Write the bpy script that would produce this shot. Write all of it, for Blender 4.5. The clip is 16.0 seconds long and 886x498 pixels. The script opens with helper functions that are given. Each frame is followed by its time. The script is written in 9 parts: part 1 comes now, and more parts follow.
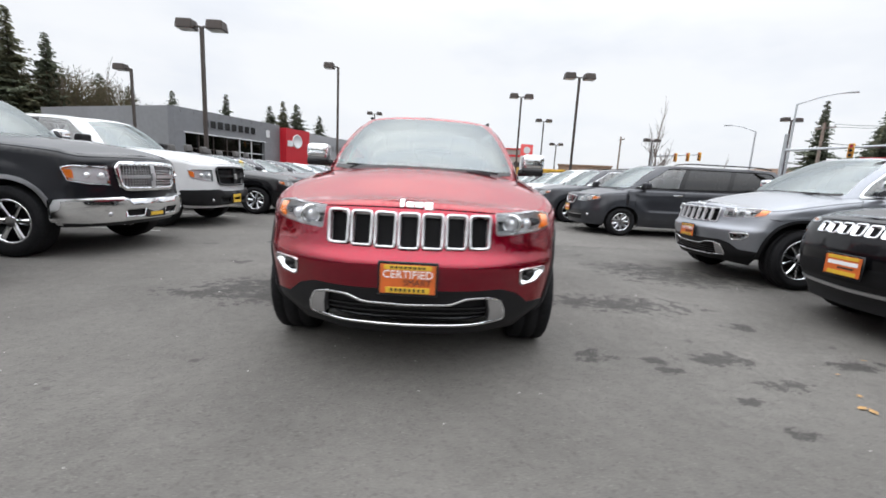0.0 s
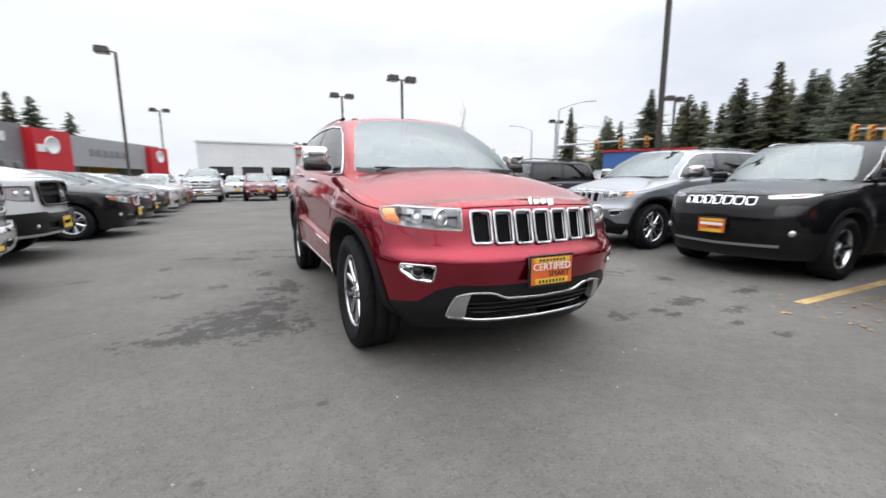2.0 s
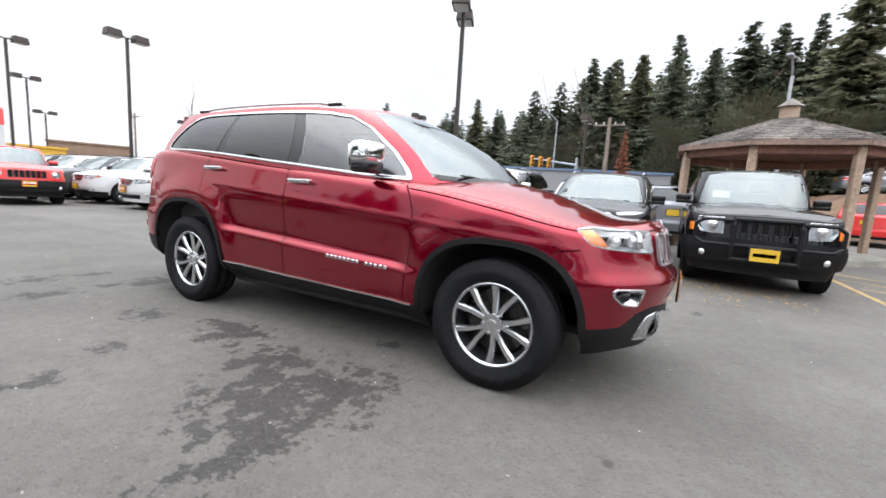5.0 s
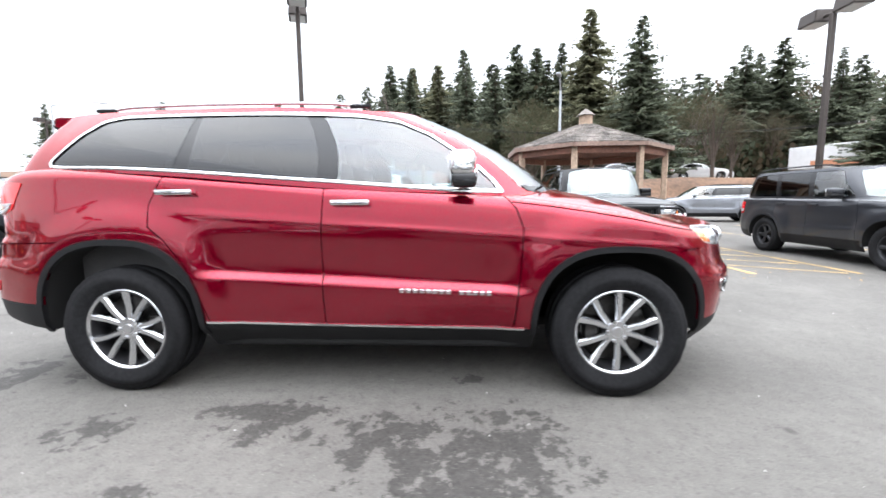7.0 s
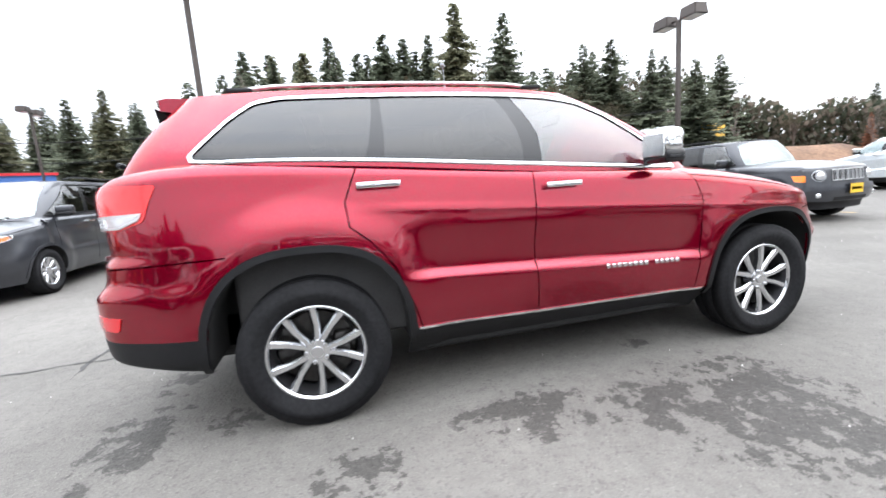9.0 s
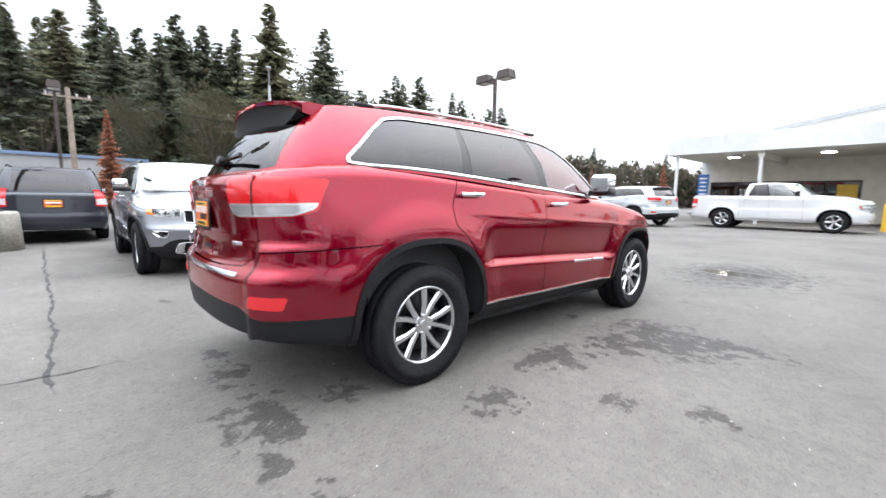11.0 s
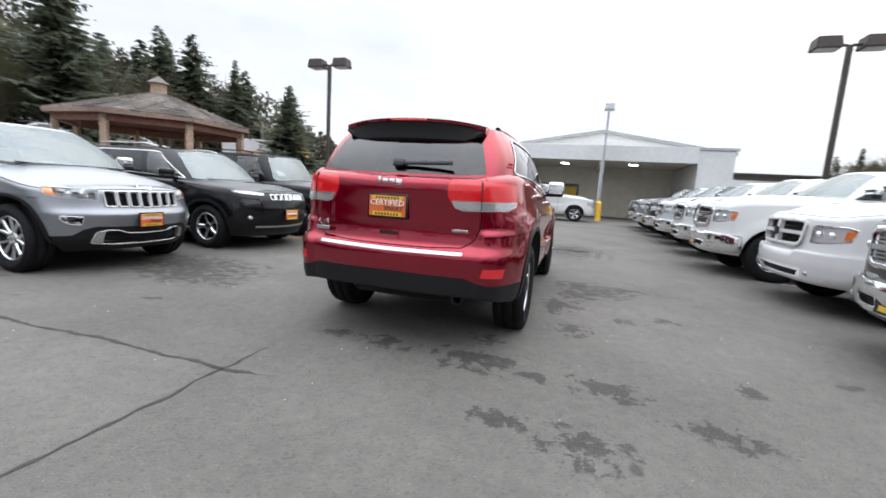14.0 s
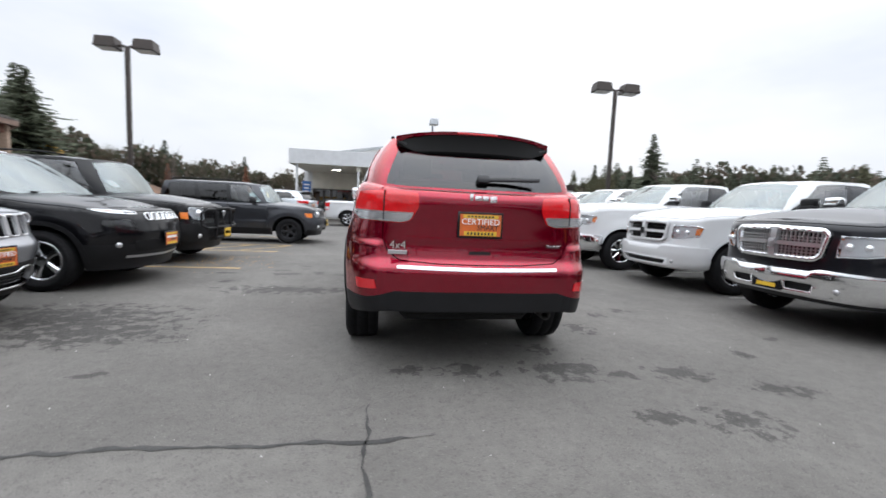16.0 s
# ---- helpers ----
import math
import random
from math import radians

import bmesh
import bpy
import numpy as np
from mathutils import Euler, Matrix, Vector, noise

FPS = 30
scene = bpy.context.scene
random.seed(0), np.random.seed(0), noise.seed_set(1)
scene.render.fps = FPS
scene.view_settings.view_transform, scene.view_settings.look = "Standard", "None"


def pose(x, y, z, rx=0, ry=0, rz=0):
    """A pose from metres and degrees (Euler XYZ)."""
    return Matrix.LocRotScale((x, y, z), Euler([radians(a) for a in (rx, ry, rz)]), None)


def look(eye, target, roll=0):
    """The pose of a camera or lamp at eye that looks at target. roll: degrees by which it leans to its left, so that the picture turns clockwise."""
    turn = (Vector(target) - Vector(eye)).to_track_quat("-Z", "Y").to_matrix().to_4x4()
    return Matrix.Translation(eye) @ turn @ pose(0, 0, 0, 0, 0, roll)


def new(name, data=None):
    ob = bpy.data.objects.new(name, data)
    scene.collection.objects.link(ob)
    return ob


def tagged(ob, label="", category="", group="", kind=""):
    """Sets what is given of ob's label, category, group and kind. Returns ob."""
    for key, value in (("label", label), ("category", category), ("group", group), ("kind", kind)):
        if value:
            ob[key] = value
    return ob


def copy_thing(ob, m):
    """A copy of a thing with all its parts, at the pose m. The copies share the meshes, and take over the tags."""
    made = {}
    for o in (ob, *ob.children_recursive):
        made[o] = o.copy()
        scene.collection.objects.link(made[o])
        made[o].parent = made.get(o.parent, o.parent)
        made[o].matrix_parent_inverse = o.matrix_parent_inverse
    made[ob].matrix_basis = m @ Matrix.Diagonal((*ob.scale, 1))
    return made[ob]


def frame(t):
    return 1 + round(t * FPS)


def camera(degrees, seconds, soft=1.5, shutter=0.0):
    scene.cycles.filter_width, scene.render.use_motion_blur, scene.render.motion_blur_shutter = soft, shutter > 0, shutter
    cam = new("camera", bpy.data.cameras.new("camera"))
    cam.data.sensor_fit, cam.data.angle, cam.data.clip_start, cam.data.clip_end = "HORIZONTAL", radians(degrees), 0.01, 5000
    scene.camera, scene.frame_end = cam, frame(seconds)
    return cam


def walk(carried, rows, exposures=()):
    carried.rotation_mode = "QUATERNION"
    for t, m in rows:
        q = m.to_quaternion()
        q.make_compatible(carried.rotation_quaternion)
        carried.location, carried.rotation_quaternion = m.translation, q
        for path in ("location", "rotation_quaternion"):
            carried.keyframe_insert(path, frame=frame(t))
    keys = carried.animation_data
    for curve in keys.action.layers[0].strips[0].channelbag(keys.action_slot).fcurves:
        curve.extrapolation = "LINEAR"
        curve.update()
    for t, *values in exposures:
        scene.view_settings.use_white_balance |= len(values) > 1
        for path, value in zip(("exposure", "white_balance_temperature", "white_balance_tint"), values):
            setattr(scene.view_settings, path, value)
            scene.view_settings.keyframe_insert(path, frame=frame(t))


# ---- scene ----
cam = camera(93.5, 16.0, soft=1.6, shutter=0.5)

PATH = [
    (0, (0.155, -4.508, 1.147), (0.183, -2.537, 0.812), 3.1),
    (0.5, (-0.296, -4.437, 1.116), (-0.149, -2.479, 0.738), 2.6),
    (1, (-0.742, -4.419, 1.109), (-0.295, -2.498, 0.776), 2.1),
    (1.5, (-1.156, -4.313, 1.086), (-0.509, -2.454, 0.735), 0.8),
    (2, (-1.56, -4.2, 1.104), (-0.697, -2.423, 0.791), 0.0),
    (2.5, (-1.934, -4.025, 1.105), (-0.818, -2.392, 0.809), 2.0),
    (3, (-2.259, -3.745, 1.108), (-0.981, -2.234, 0.814), 2.4),
    (3.5, (-2.586, -3.446, 1.121), (-1.134, -2.105, 0.819), 1.2),
    (4, (-2.804, -3.06, 1.101), (-1.244, -1.845, 0.799), 0.0),
    (4.2, (-2.869, -2.906, 1.122), (-1.262, -1.757, 0.816), 1.2),
    (6.3, (-3.222, -1.156, 1.116), (-1.312, -0.625, 0.853), -1.2),
    (6.5, (-3.222, -0.977, 1.14), (-1.287, -0.557, 0.86), -1.9),
    (7, (-3.248, -0.558, 1.142), (-1.264, -0.472, 0.906), -0.5),
    (7.5, (-3.194, -0.078, 1.149), (-1.209, 0.015, 0.919), -2.1),
    (8, (-3.123, 0.355, 1.159), (-1.144, 0.249, 0.89), 0.7),
    (8.2, (-3.112, 0.56, 1.159), (-1.14, 0.353, 0.894), -1.1),
    (10.3, (-2.838, 2.452, 1.177), (-1.171, 1.392, 0.865), 0.6),
    (10.5, (-2.839, 2.625, 1.169), (-1.25, 1.444, 0.882), 0.4),
    (11, (-2.841, 3.096, 1.18), (-1.373, 1.76, 0.931), 0.7),
    (11.5, (-2.739, 3.535, 1.18), (-1.419, 2.055, 0.922), 0.5),
    (12, (-2.638, 3.997, 1.212), (-1.48, 2.374, 1.053), -0.3),
    (12.5, (-2.398, 4.394, 1.185), (-1.316, 2.719, 1.026), 0.5),
    (13, (-2.08, 4.749, 1.2), (-1.084, 3.026, 1.003), 1.5),
    (13.5, (-1.73, 5.056, 1.209), (-0.946, 3.227, 1.015), 1.7),
    (14, (-1.27, 5.223, 1.196), (-0.677, 3.333, 0.919), 3.6),
    (14.5, (-0.798, 5.33, 1.182), (-0.458, 3.379, 0.903), 1.9),
    (15, (-0.276, 5.311, 1.176), (-0.081, 3.341, 0.887), 2.3),
    (15.5, (0.23, 5.312, 1.172), (0.188, 3.321, 0.981), 2.9),
    (16, (0.715, 5.237, 1.163), (0.41, 3.269, 0.972), 2.5),
]
walk(cam, [(t, look(eye, target, roll)) for t, eye, target, roll in PATH],
     exposures=[(0, -0.1, 6300, 10), (2, -0.05, 6300, 10), (3.5, -0.02, 6300, 10), (4.2, 0.1, 6300, 10), (6.3, 0.66, 6150, 10), (7, 0.90, 6150, 10), (8.2, 1.02, 6150, 10), (10.3, 0.84, 6150, 10), (11, 0.74, 6150, 10), (11.5, 0.47, 6200, 10), (12, 0.16, 6200, 10), (13, -0.02, 6200, 10), (15.2, 0.02, 6150, 10), (16, -0.10, 6150, 10)])

# ---- light and sky: bright overcast ----
world = bpy.data.worlds.new("overcast_sky")
scene.world = world
world.use_nodes = True
wn, wl = world.node_tree.nodes, world.node_tree.links
wn.clear()


def wnode(kind, **sets):
    n = wn.new(kind)
    for key, value in sets.items():
        n.inputs[key].default_value = value
    return n


sky = wn.new("ShaderNodeTexSky")
sky.sky_type, sky.sun_disc = "NISHITA", False
sky.sun_elevation, sky.sun_rotation = radians(38), radians(200)
sky.air_density, sky.dust_density = 1.0, 4.0
coord = wn.new("ShaderNodeTexCoord")
split = wn.new("ShaderNodeSeparateXYZ")
wl.new(coord.outputs["Generated"], split.inputs[0])
rise = wn.new("ShaderNodeMapRange")
rise.interpolation_type = "SMOOTHSTEP"
rise.inputs["From Min"].default_value, rise.inputs["From Max"].default_value = 0.25, 1.0
rise.inputs["To Min"].default_value, rise.inputs["To Max"].default_value = 1.0, 3.4
wl.new(split.outputs["Z"], rise.inputs["Value"])
stretch = wn.new("ShaderNodeMapping")
stretch.inputs["Scale"].default_value = (1.0, 1.0, 2.8)
wl.new(coord.outputs["Generated"], stretch.inputs[0])
cloud = wn.new("ShaderNodeTexNoise")
cloud.inputs["Scale"].default_value, cloud.inputs["Detail"].default_value, cloud.inputs["Roughness"].default_value = 1.7, 5.0, 0.55
wl.new(stretch.outputs[0], cloud.inputs["Vector"])
ramp = wn.new("ShaderNodeValToRGB")
ramp.color_ramp.elements[0].position, ramp.color_ramp.elements[0].color = 0.33, (0.80, 0.83, 0.89, 1)
ramp.color_ramp.elements[1].position, ramp.color_ramp.elements[1].color = 0.60, (1.0, 1.0, 1.0, 1)
wl.new(cloud.outputs["Fac"], ramp.inputs[0])
veil = wn.new("ShaderNodeVectorMath")
veil.operation = "SCALE"
wl.new(ramp.outputs[0], veil.inputs[0])
wl.new(rise.outputs[0], veil.inputs["Scale"])
thin = wn.new("ShaderNodeVectorMath")
thin.operation = "SCALE"
thin.inputs["Scale"].default_value = 0.012
wl.new(sky.outputs[0], thin.inputs[0])
both = wn.new("ShaderNodeVectorMath")
both.operation = "ADD"
wl.new(veil.outputs[0], both.inputs[0])
wl.new(thin.outputs[0], both.inputs[1])
back = wn.new("ShaderNodeBackground")
back.inputs["Strength"].default_value = 1.0
wl.new(both.outputs[0], back.inputs["Color"])
wout = wn.new("ShaderNodeOutputWorld")
wl.new(back.outputs[0], wout.inputs["Surface"])

sun = new("sun", bpy.data.lights.new("sun", "SUN"))
sun.data.energy, sun.data.angle, sun.data.color = 0.8, radians(130), (1.0, 0.97, 0.93)
sun.matrix_world = look((0, 0, 30), (4, 11, 0))


# ---- materials ----
def material(name):
    m = bpy.data.materials.new(name)
    m.use_nodes = True
    return m, m.node_tree.nodes, m.node_tree.links, m.node_tree.nodes["Principled BSDF"]


def plain(name, color, rough=0.5, metal=0.0, coat=0.0, grain=0.0, scale=40.0, bump=0.0, coord_kind="Object", spec=None, stain=0.0):
    """A surface with two scales of variation: fine grain and broad blotches."""
    m, n, l, b = material(name)
    b.inputs["Roughness"].default_value, b.inputs["Metallic"].default_value = rough, metal
    b.inputs["Coat Weight"].default_value = coat
    b.inputs["Coat Roughness"].default_value = 0.03
    if spec is not None:
        b.inputs["Specular IOR Level"].default_value = spec
    b.inputs["Base Color"].default_value = (*color, 1)
    if grain or bump or stain:
        tc = n.new("ShaderNodeTexCoord")
        fine = n.new("ShaderNodeTexNoise")
        fine.inputs["Scale"].default_value, fine.inputs["Detail"].default_value = scale, 4.0
        l.new(tc.outputs[coord_kind], fine.inputs["Vector"])
        broad = n.new("ShaderNodeTexNoise")
        broad.inputs["Scale"].default_value, broad.inputs["Detail"].default_value = scale / 14, 3.0
        l.new(tc.outputs[coord_kind], broad.inputs["Vector"])
        r1 = n.new("ShaderNodeMapRange")
        r1.inputs["From Min"].default_value, r1.inputs["From Max"].default_value = 0.3, 0.7
        r1.inputs["To Min"].default_value, r1.inputs["To Max"].default_value = 1 - grain, 1 + grain
        l.new(fine.outputs["Fac"], r1.inputs["Value"])
        r2 = n.new("ShaderNodeMapRange")
        r2.inputs["From Min"].default_value, r2.inputs["From Max"].default_value = 0.35, 0.65
        r2.inputs["To Min"].default_value, r2.inputs["To Max"].default_value = 1 - max(stain, grain * 0.7), 1 + max(stain, grain * 0.7)
        l.new(broad.outputs["Fac"], r2.inputs["Value"])
        mul = n.new("ShaderNodeMath")
        mul.operation = "MULTIPLY"
        l.new(r1.outputs[0], mul.inputs[0])
        l.new(r2.outputs[0], mul.inputs[1])
        tint = n.new("ShaderNodeVectorMath")
        tint.operation = "SCALE"
        tint.inputs[0].default_value = color
        l.new(mul.outputs[0], tint.inputs["Scale"])
        l.new(tint.outputs[0], b.inputs["Base Color"])
        if bump:
            bm = n.new("ShaderNodeBump")
            bm.inputs["Strength"].default_value, bm.inputs["Distance"].default_value = bump, 0.01
            l.new(fine.outputs["Fac"], bm.inputs["Height"])
            l.new(bm.outputs[0], b.inputs["Normal"])
    return m


def car_paint(name, color, metal=0.35, flake=0.25, rough=0.34, spec=0.5, coat=1.0):
    """Metallic base with fine flake under a clear coat, with faint road film low down by noise."""
    m, n, l, b = material(name)
    tc = n.new("ShaderNodeTexCoord")
    vo = n.new("ShaderNodeTexVoronoi")
    vo.inputs["Scale"].default_value = 900
    l.new(tc.outputs["Object"], vo.inputs["Vector"])
    film = n.new("ShaderNodeTexNoise")
    film.inputs["Scale"].default_value, film.inputs["Detail"].default_value = 2.2, 5.0
    l.new(tc.outputs["Object"], film.inputs["Vector"])
    r1 = n.new("ShaderNodeMapRange")
    r1.inputs["To Min"].default_value, r1.inputs["To Max"].default_value = 1 - flake, 1 + flake
    sep = n.new("ShaderNodeSeparateColor")
    l.new(vo.outputs["Color"], sep.inputs[0])
    l.new(sep.outputs[0], r1.inputs["Value"])
    tint = n.new("ShaderNodeVectorMath")
    tint.operation = "SCALE"
    tint.inputs[0].default_value = color
    l.new(r1.outputs[0], tint.inputs["Scale"])
    l.new(tint.outputs[0], b.inputs["Base Color"])
    r2 = n.new("ShaderNodeMapRange")
    r2.inputs["From Min"].default_value, r2.inputs["From Max"].default_value = 0.35, 0.7
    r2.inputs["To Min"].default_value, r2.inputs["To Max"].default_value = 0.02, 0.07
    l.new(film.outputs["Fac"], r2.inputs["Value"])
    l.new(r2.outputs[0], b.inputs["Coat Roughness"])
    b.inputs["Metallic"].default_value, b.inputs["Roughness"].default_value = metal, rough
    b.inputs["Coat Weight"].default_value = coat
    b.inputs["Specular IOR Level"].default_value = spec
    return m


def pane(name, tint, ior=1.5, rough=0.0, shine=(1, 1, 1)):
    """Sheet glass: see-through tint with a mirror that grows towards grazing."""
    m, n, l, b = material(name)
    n.remove(b)
    out = n["Material Output"]
    tr, gl, mix, fr = n.new("ShaderNodeBsdfTransparent"), n.new("ShaderNodeBsdfGlossy"), n.new("ShaderNodeMixShader"), n.new("ShaderNodeFresnel")
    tr.inputs["Color"].default_value = (*tint, 1)
    gl.inputs["Roughness"].default_value = rough
    gl.inputs["Color"].default_value = (*shine, 1)
    fr.inputs["IOR"].default_value = ior
    l.new(fr.outputs[0], mix.inputs[0])
    l.new(tr.outputs[0], mix.inputs[1])
    l.new(gl.outputs[0], mix.inputs[2])
    l.new(mix.outputs[0], out.inputs["Surface"])
    return m


RED = car_paint("cherry_red_paint", (0.25, 0.0008, 0.017), 0.82, 0.25, 0.26, 0.3)
for n in RED.node_tree.nodes:
    if n.type == "BSDF_PRINCIPLED":
        n.inputs["Specular Tint"].default_value = (1.0, 0.06, 0.10, 1)
        n.inputs["Coat Weight"].default_value = 1.0
        n.inputs["Coat IOR"].default_value = 1.55
SILVER = car_paint("silver_paint", (0.25, 0.262, 0.287), 0.7)
BLACK = car_paint("black_paint", (0.004, 0.004, 0.005), 0.0, spec=0.06, coat=0.7)
INKY = car_paint("blue_black_paint", (0.007, 0.0075, 0.010), 0.1, spec=0.10, coat=0.7)
GRAPHITE = car_paint("graphite_paint", (0.036, 0.038, 0.045), 0.5, coat=0.7)
WHITE = car_paint("white_paint", (0.60, 0.605, 0.61), 0.0, 0.02)
BRIGHTRED = car_paint("bright_red_paint", (0.62, 0.012, 0.010), 0.0, 0.03)
MAROON = car_paint("maroon_paint", (0.16, 0.006, 0.012), 0.4)
PALE = car_paint("pale_silver_paint", (0.56, 0.60, 0.63), 0.45)
NAVY = car_paint("dark_blue_grey_paint", (0.020, 0.024, 0.034), 0.4, coat=0.8)
CHROME = plain("chrome", (0.86, 0.87, 0.88), 0.06, 1.0)
SATIN = plain("satin_silver_trim", (0.60, 0.60, 0.61), 0.34, 1.0)
ALLOY = plain("machined_alloy", (0.66, 0.67, 0.69), 0.17, 1.0, grain=0.05, scale=60)
DARKALLOY = plain("dark_alloy", (0.035, 0.035, 0.038), 0.45, 0.6)
PLASTIC = plain("black_textured_plastic", (0.009, 0.009, 0.010), 0.5, grain=0.15, scale=120, bump=0.08, spec=0.25)
GLOSSBLACK = plain("gloss_black_trim", (0.010, 0.010, 0.011), 0.12)
POSTBLACK = plain("smooth_black_pillar_trim", (0.012, 0.012, 0.013), 0.22)
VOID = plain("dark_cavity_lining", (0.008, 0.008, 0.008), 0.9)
MESHBLACK = plain("black_grille_mesh", (0.008, 0.008, 0.009), 0.6, grain=0.3, scale=180, spec=0.2)
RUBBER = plain("tyre_rubber", (0.013, 0.013, 0.014), 0.75, grain=0.25, scale=50, bump=0.15, spec=0.12)
STEEL = plain("brake_steel", (0.05, 0.048, 0.046), 0.4, 0.9, grain=0.2)
GLASS = pane("windscreen_glass", (0.78, 0.88, 0.87), 2.55, shine=(0.93, 1.0, 1.0))
SIDEGLASS = pane("door_glass", (0.72, 0.82, 0.81), 2.1)
TINT = pane("privacy_glass", (0.05, 0.052, 0.058), 1.66)
LENS = pane("clear_lamp_lens", (0.94, 0.95, 0.96), 1.45)
REFLECTOR = plain("lamp_reflector", (0.86, 0.87, 0.88), 0.32, 0.85)
LAMPWHITE = plain("bright_lamp_housing", (0.80, 0.81, 0.82), 0.25, 0.15)
LAMPDARK = plain("shaded_lamp_housing", (0.20, 0.205, 0.21), 0.25, 0.5)
LAMPGREY = plain("lamp_housing_grey", (0.72, 0.74, 0.76), 0.35, 0.0)
CLEARLAMP = plain("clear_lamp_band", (0.50, 0.50, 0.51), 0.16, 0.6, coat=1.0, grain=0.06, scale=40)
AMBER = plain("amber_lens", (0.85, 0.22, 0.02), 0.12, coat=1.0)
REDLENS = plain("red_lamp_lens", (0.60, 0.008, 0.012), 0.12, coat=0.6, grain=0.12, scale=70)
DEEPRED = plain("red_reflector", (0.55, 0.008, 0.014), 0.15, coat=1.0)
CABIN = plain("charcoal_cabin_trim", (0.035, 0.034, 0.034), 0.7, grain=0.15, scale=90)
SEATS = plain("grey_leather_seat", (0.09, 0.085, 0.08), 0.55, grain=0.1, scale=60)
ORANGE = plain("orange_card", (0.58, 0.12, 0.02), 0.45, grain=0.06)
YELLOW = plain("yellow_card", (0.66, 0.42, 0.03), 0.45, grain=0.06)
INK = plain("black_ink", (0.015, 0.015, 0.015), 0.5)
WHITEINK = plain("white_ink", (0.80, 0.80, 0.80), 0.5)
PAPER = plain("white_paper", (0.78, 0.80, 0.80), 0.6)
STICKER = plain("yellow_sticker", (0.85, 0.60, 0.05), 0.5)


# ---- mesh helpers ----
def mesh_object(name, verts, faces, mat, parent=None, normals=None, label="", smooth=True):
    me = bpy.data.meshes.new(name)
    me.from_pydata(np.asarray(verts, float).tolist(), [], [tuple(int(i) for i in f) for f in faces])
    me.materials.append(mat)
    me.polygons.foreach_set("use_smooth", [smooth] * len(me.polygons))
    if normals is not None:
        me.normals_split_custom_set_from_vertices(np.asarray(normals, float).tolist())
    me.update()
    ob = new(name, me)
    if parent is not None:
        ob.parent = parent
    if label:
        tagged(ob, label)
    if mat.name in ("windscreen_glass", "door_glass", "clear_lamp_lens"):
        ob.visible_shadow = False
    return ob


def part(name, bm, mat, parent, label="", smooth=True, angle=40):
    """Links a bmesh as one mesh object under a thing or a part."""
    me = bpy.data.meshes.new(name)
    bmesh.ops.recalc_face_normals(bm, faces=bm.faces)
    for f in bm.faces:
        f.smooth = smooth
    if smooth:
        for e in bm.edges:
            if len(e.link_faces) == 2 and e.calc_face_angle(0) > radians(angle):
                e.smooth = False
    bm.to_mesh(me)
    bm.free()
    me.materials.append(mat)
    ob = new(name, me)
    if parent is not None:
        ob.parent = parent
    if label:
        tagged(ob, label)
    return ob


def box(bm, size, at, turn=(0, 0, 0), bevel=0.0, segments=1):
    m = pose(*at, *turn) @ Matrix.Diagonal((*size, 1))
    made = bmesh.ops.create_cube(bm, size=1.0, matrix=m)["verts"]
    if bevel:
        edges = list({e for v in made for e in v.link_edges})
        bmesh.ops.bevel(bm, geom=edges, offset=bevel, segments=segments, affect="EDGES", profile=0.6)
    return made


def tube(bm, a, b, r0, r1=None, sides=10, caps=True):
    a, b = Vector(a), Vector(b)
    d = b - a
    m = Matrix.Translation((a + b) / 2) @ d.to_track_quat("Z", "Y").to_matrix().to_4x4()
    return bmesh.ops.create_cone(bm, cap_ends=caps, segments=sides, radius1=r0, radius2=r0 if r1 is None else r1, depth=d.length, matrix=m)["verts"]


def pipe(name, pts, r, mat, parent, sides=8):
    """One round bar along a bent line."""
    pts = [Vector(p) for p in pts]
    v, f = [], []
    for i, p in enumerate(pts):
        d = (pts[min(i + 1, len(pts) - 1)] - pts[max(i - 1, 0)]).normalized()
        u = d.cross(Vector((0, 0, 1))).normalized()
        w = u.cross(d)
        v += [tuple(p + (u * math.cos(a) + w * math.sin(a)) * r) for a in (6.28318 * j / sides for j in range(sides))]
    for i in range(len(pts) - 1):
        f += [(i * sides + j, i * sides + (j + 1) % sides, (i + 1) * sides + (j + 1) % sides, (i + 1) * sides + j) for j in range(sides)]
    f += [tuple(range(sides))[::-1], tuple(len(v) - sides + j for j in range(sides))]
    return mesh_object(name, v, f, mat, parent)


def spin(profile, count, axis="x", closed=False, wave=None):
    """Verts and quads of a profile of (along, radius) turned round an axis."""
    verts, faces, k = [], [], len(profile)
    for i in range(count):
        a = 2 * math.pi * i / count
        for j, (h, r) in enumerate(profile):
            if wave:
                r = wave(i, j, r)
            c, s = r * math.cos(a), r * math.sin(a)
            verts.append((h, c, s) if axis == "x" else (c, s, h))
    for i in range(count):
        n = (i + 1) % count
        for j in range(k - 1 + closed):
            q = (j + 1) % k
            faces.append((i * k + j, i * k + q, n * k + q, n * k + j))
    return verts, faces


def empty(name, at=(0, 0, 0), turn=0.0):
    ob = new(name)
    ob.empty_display_size = 0.2
    ob.matrix_world = pose(*at, 0, 0, turn)
    return ob


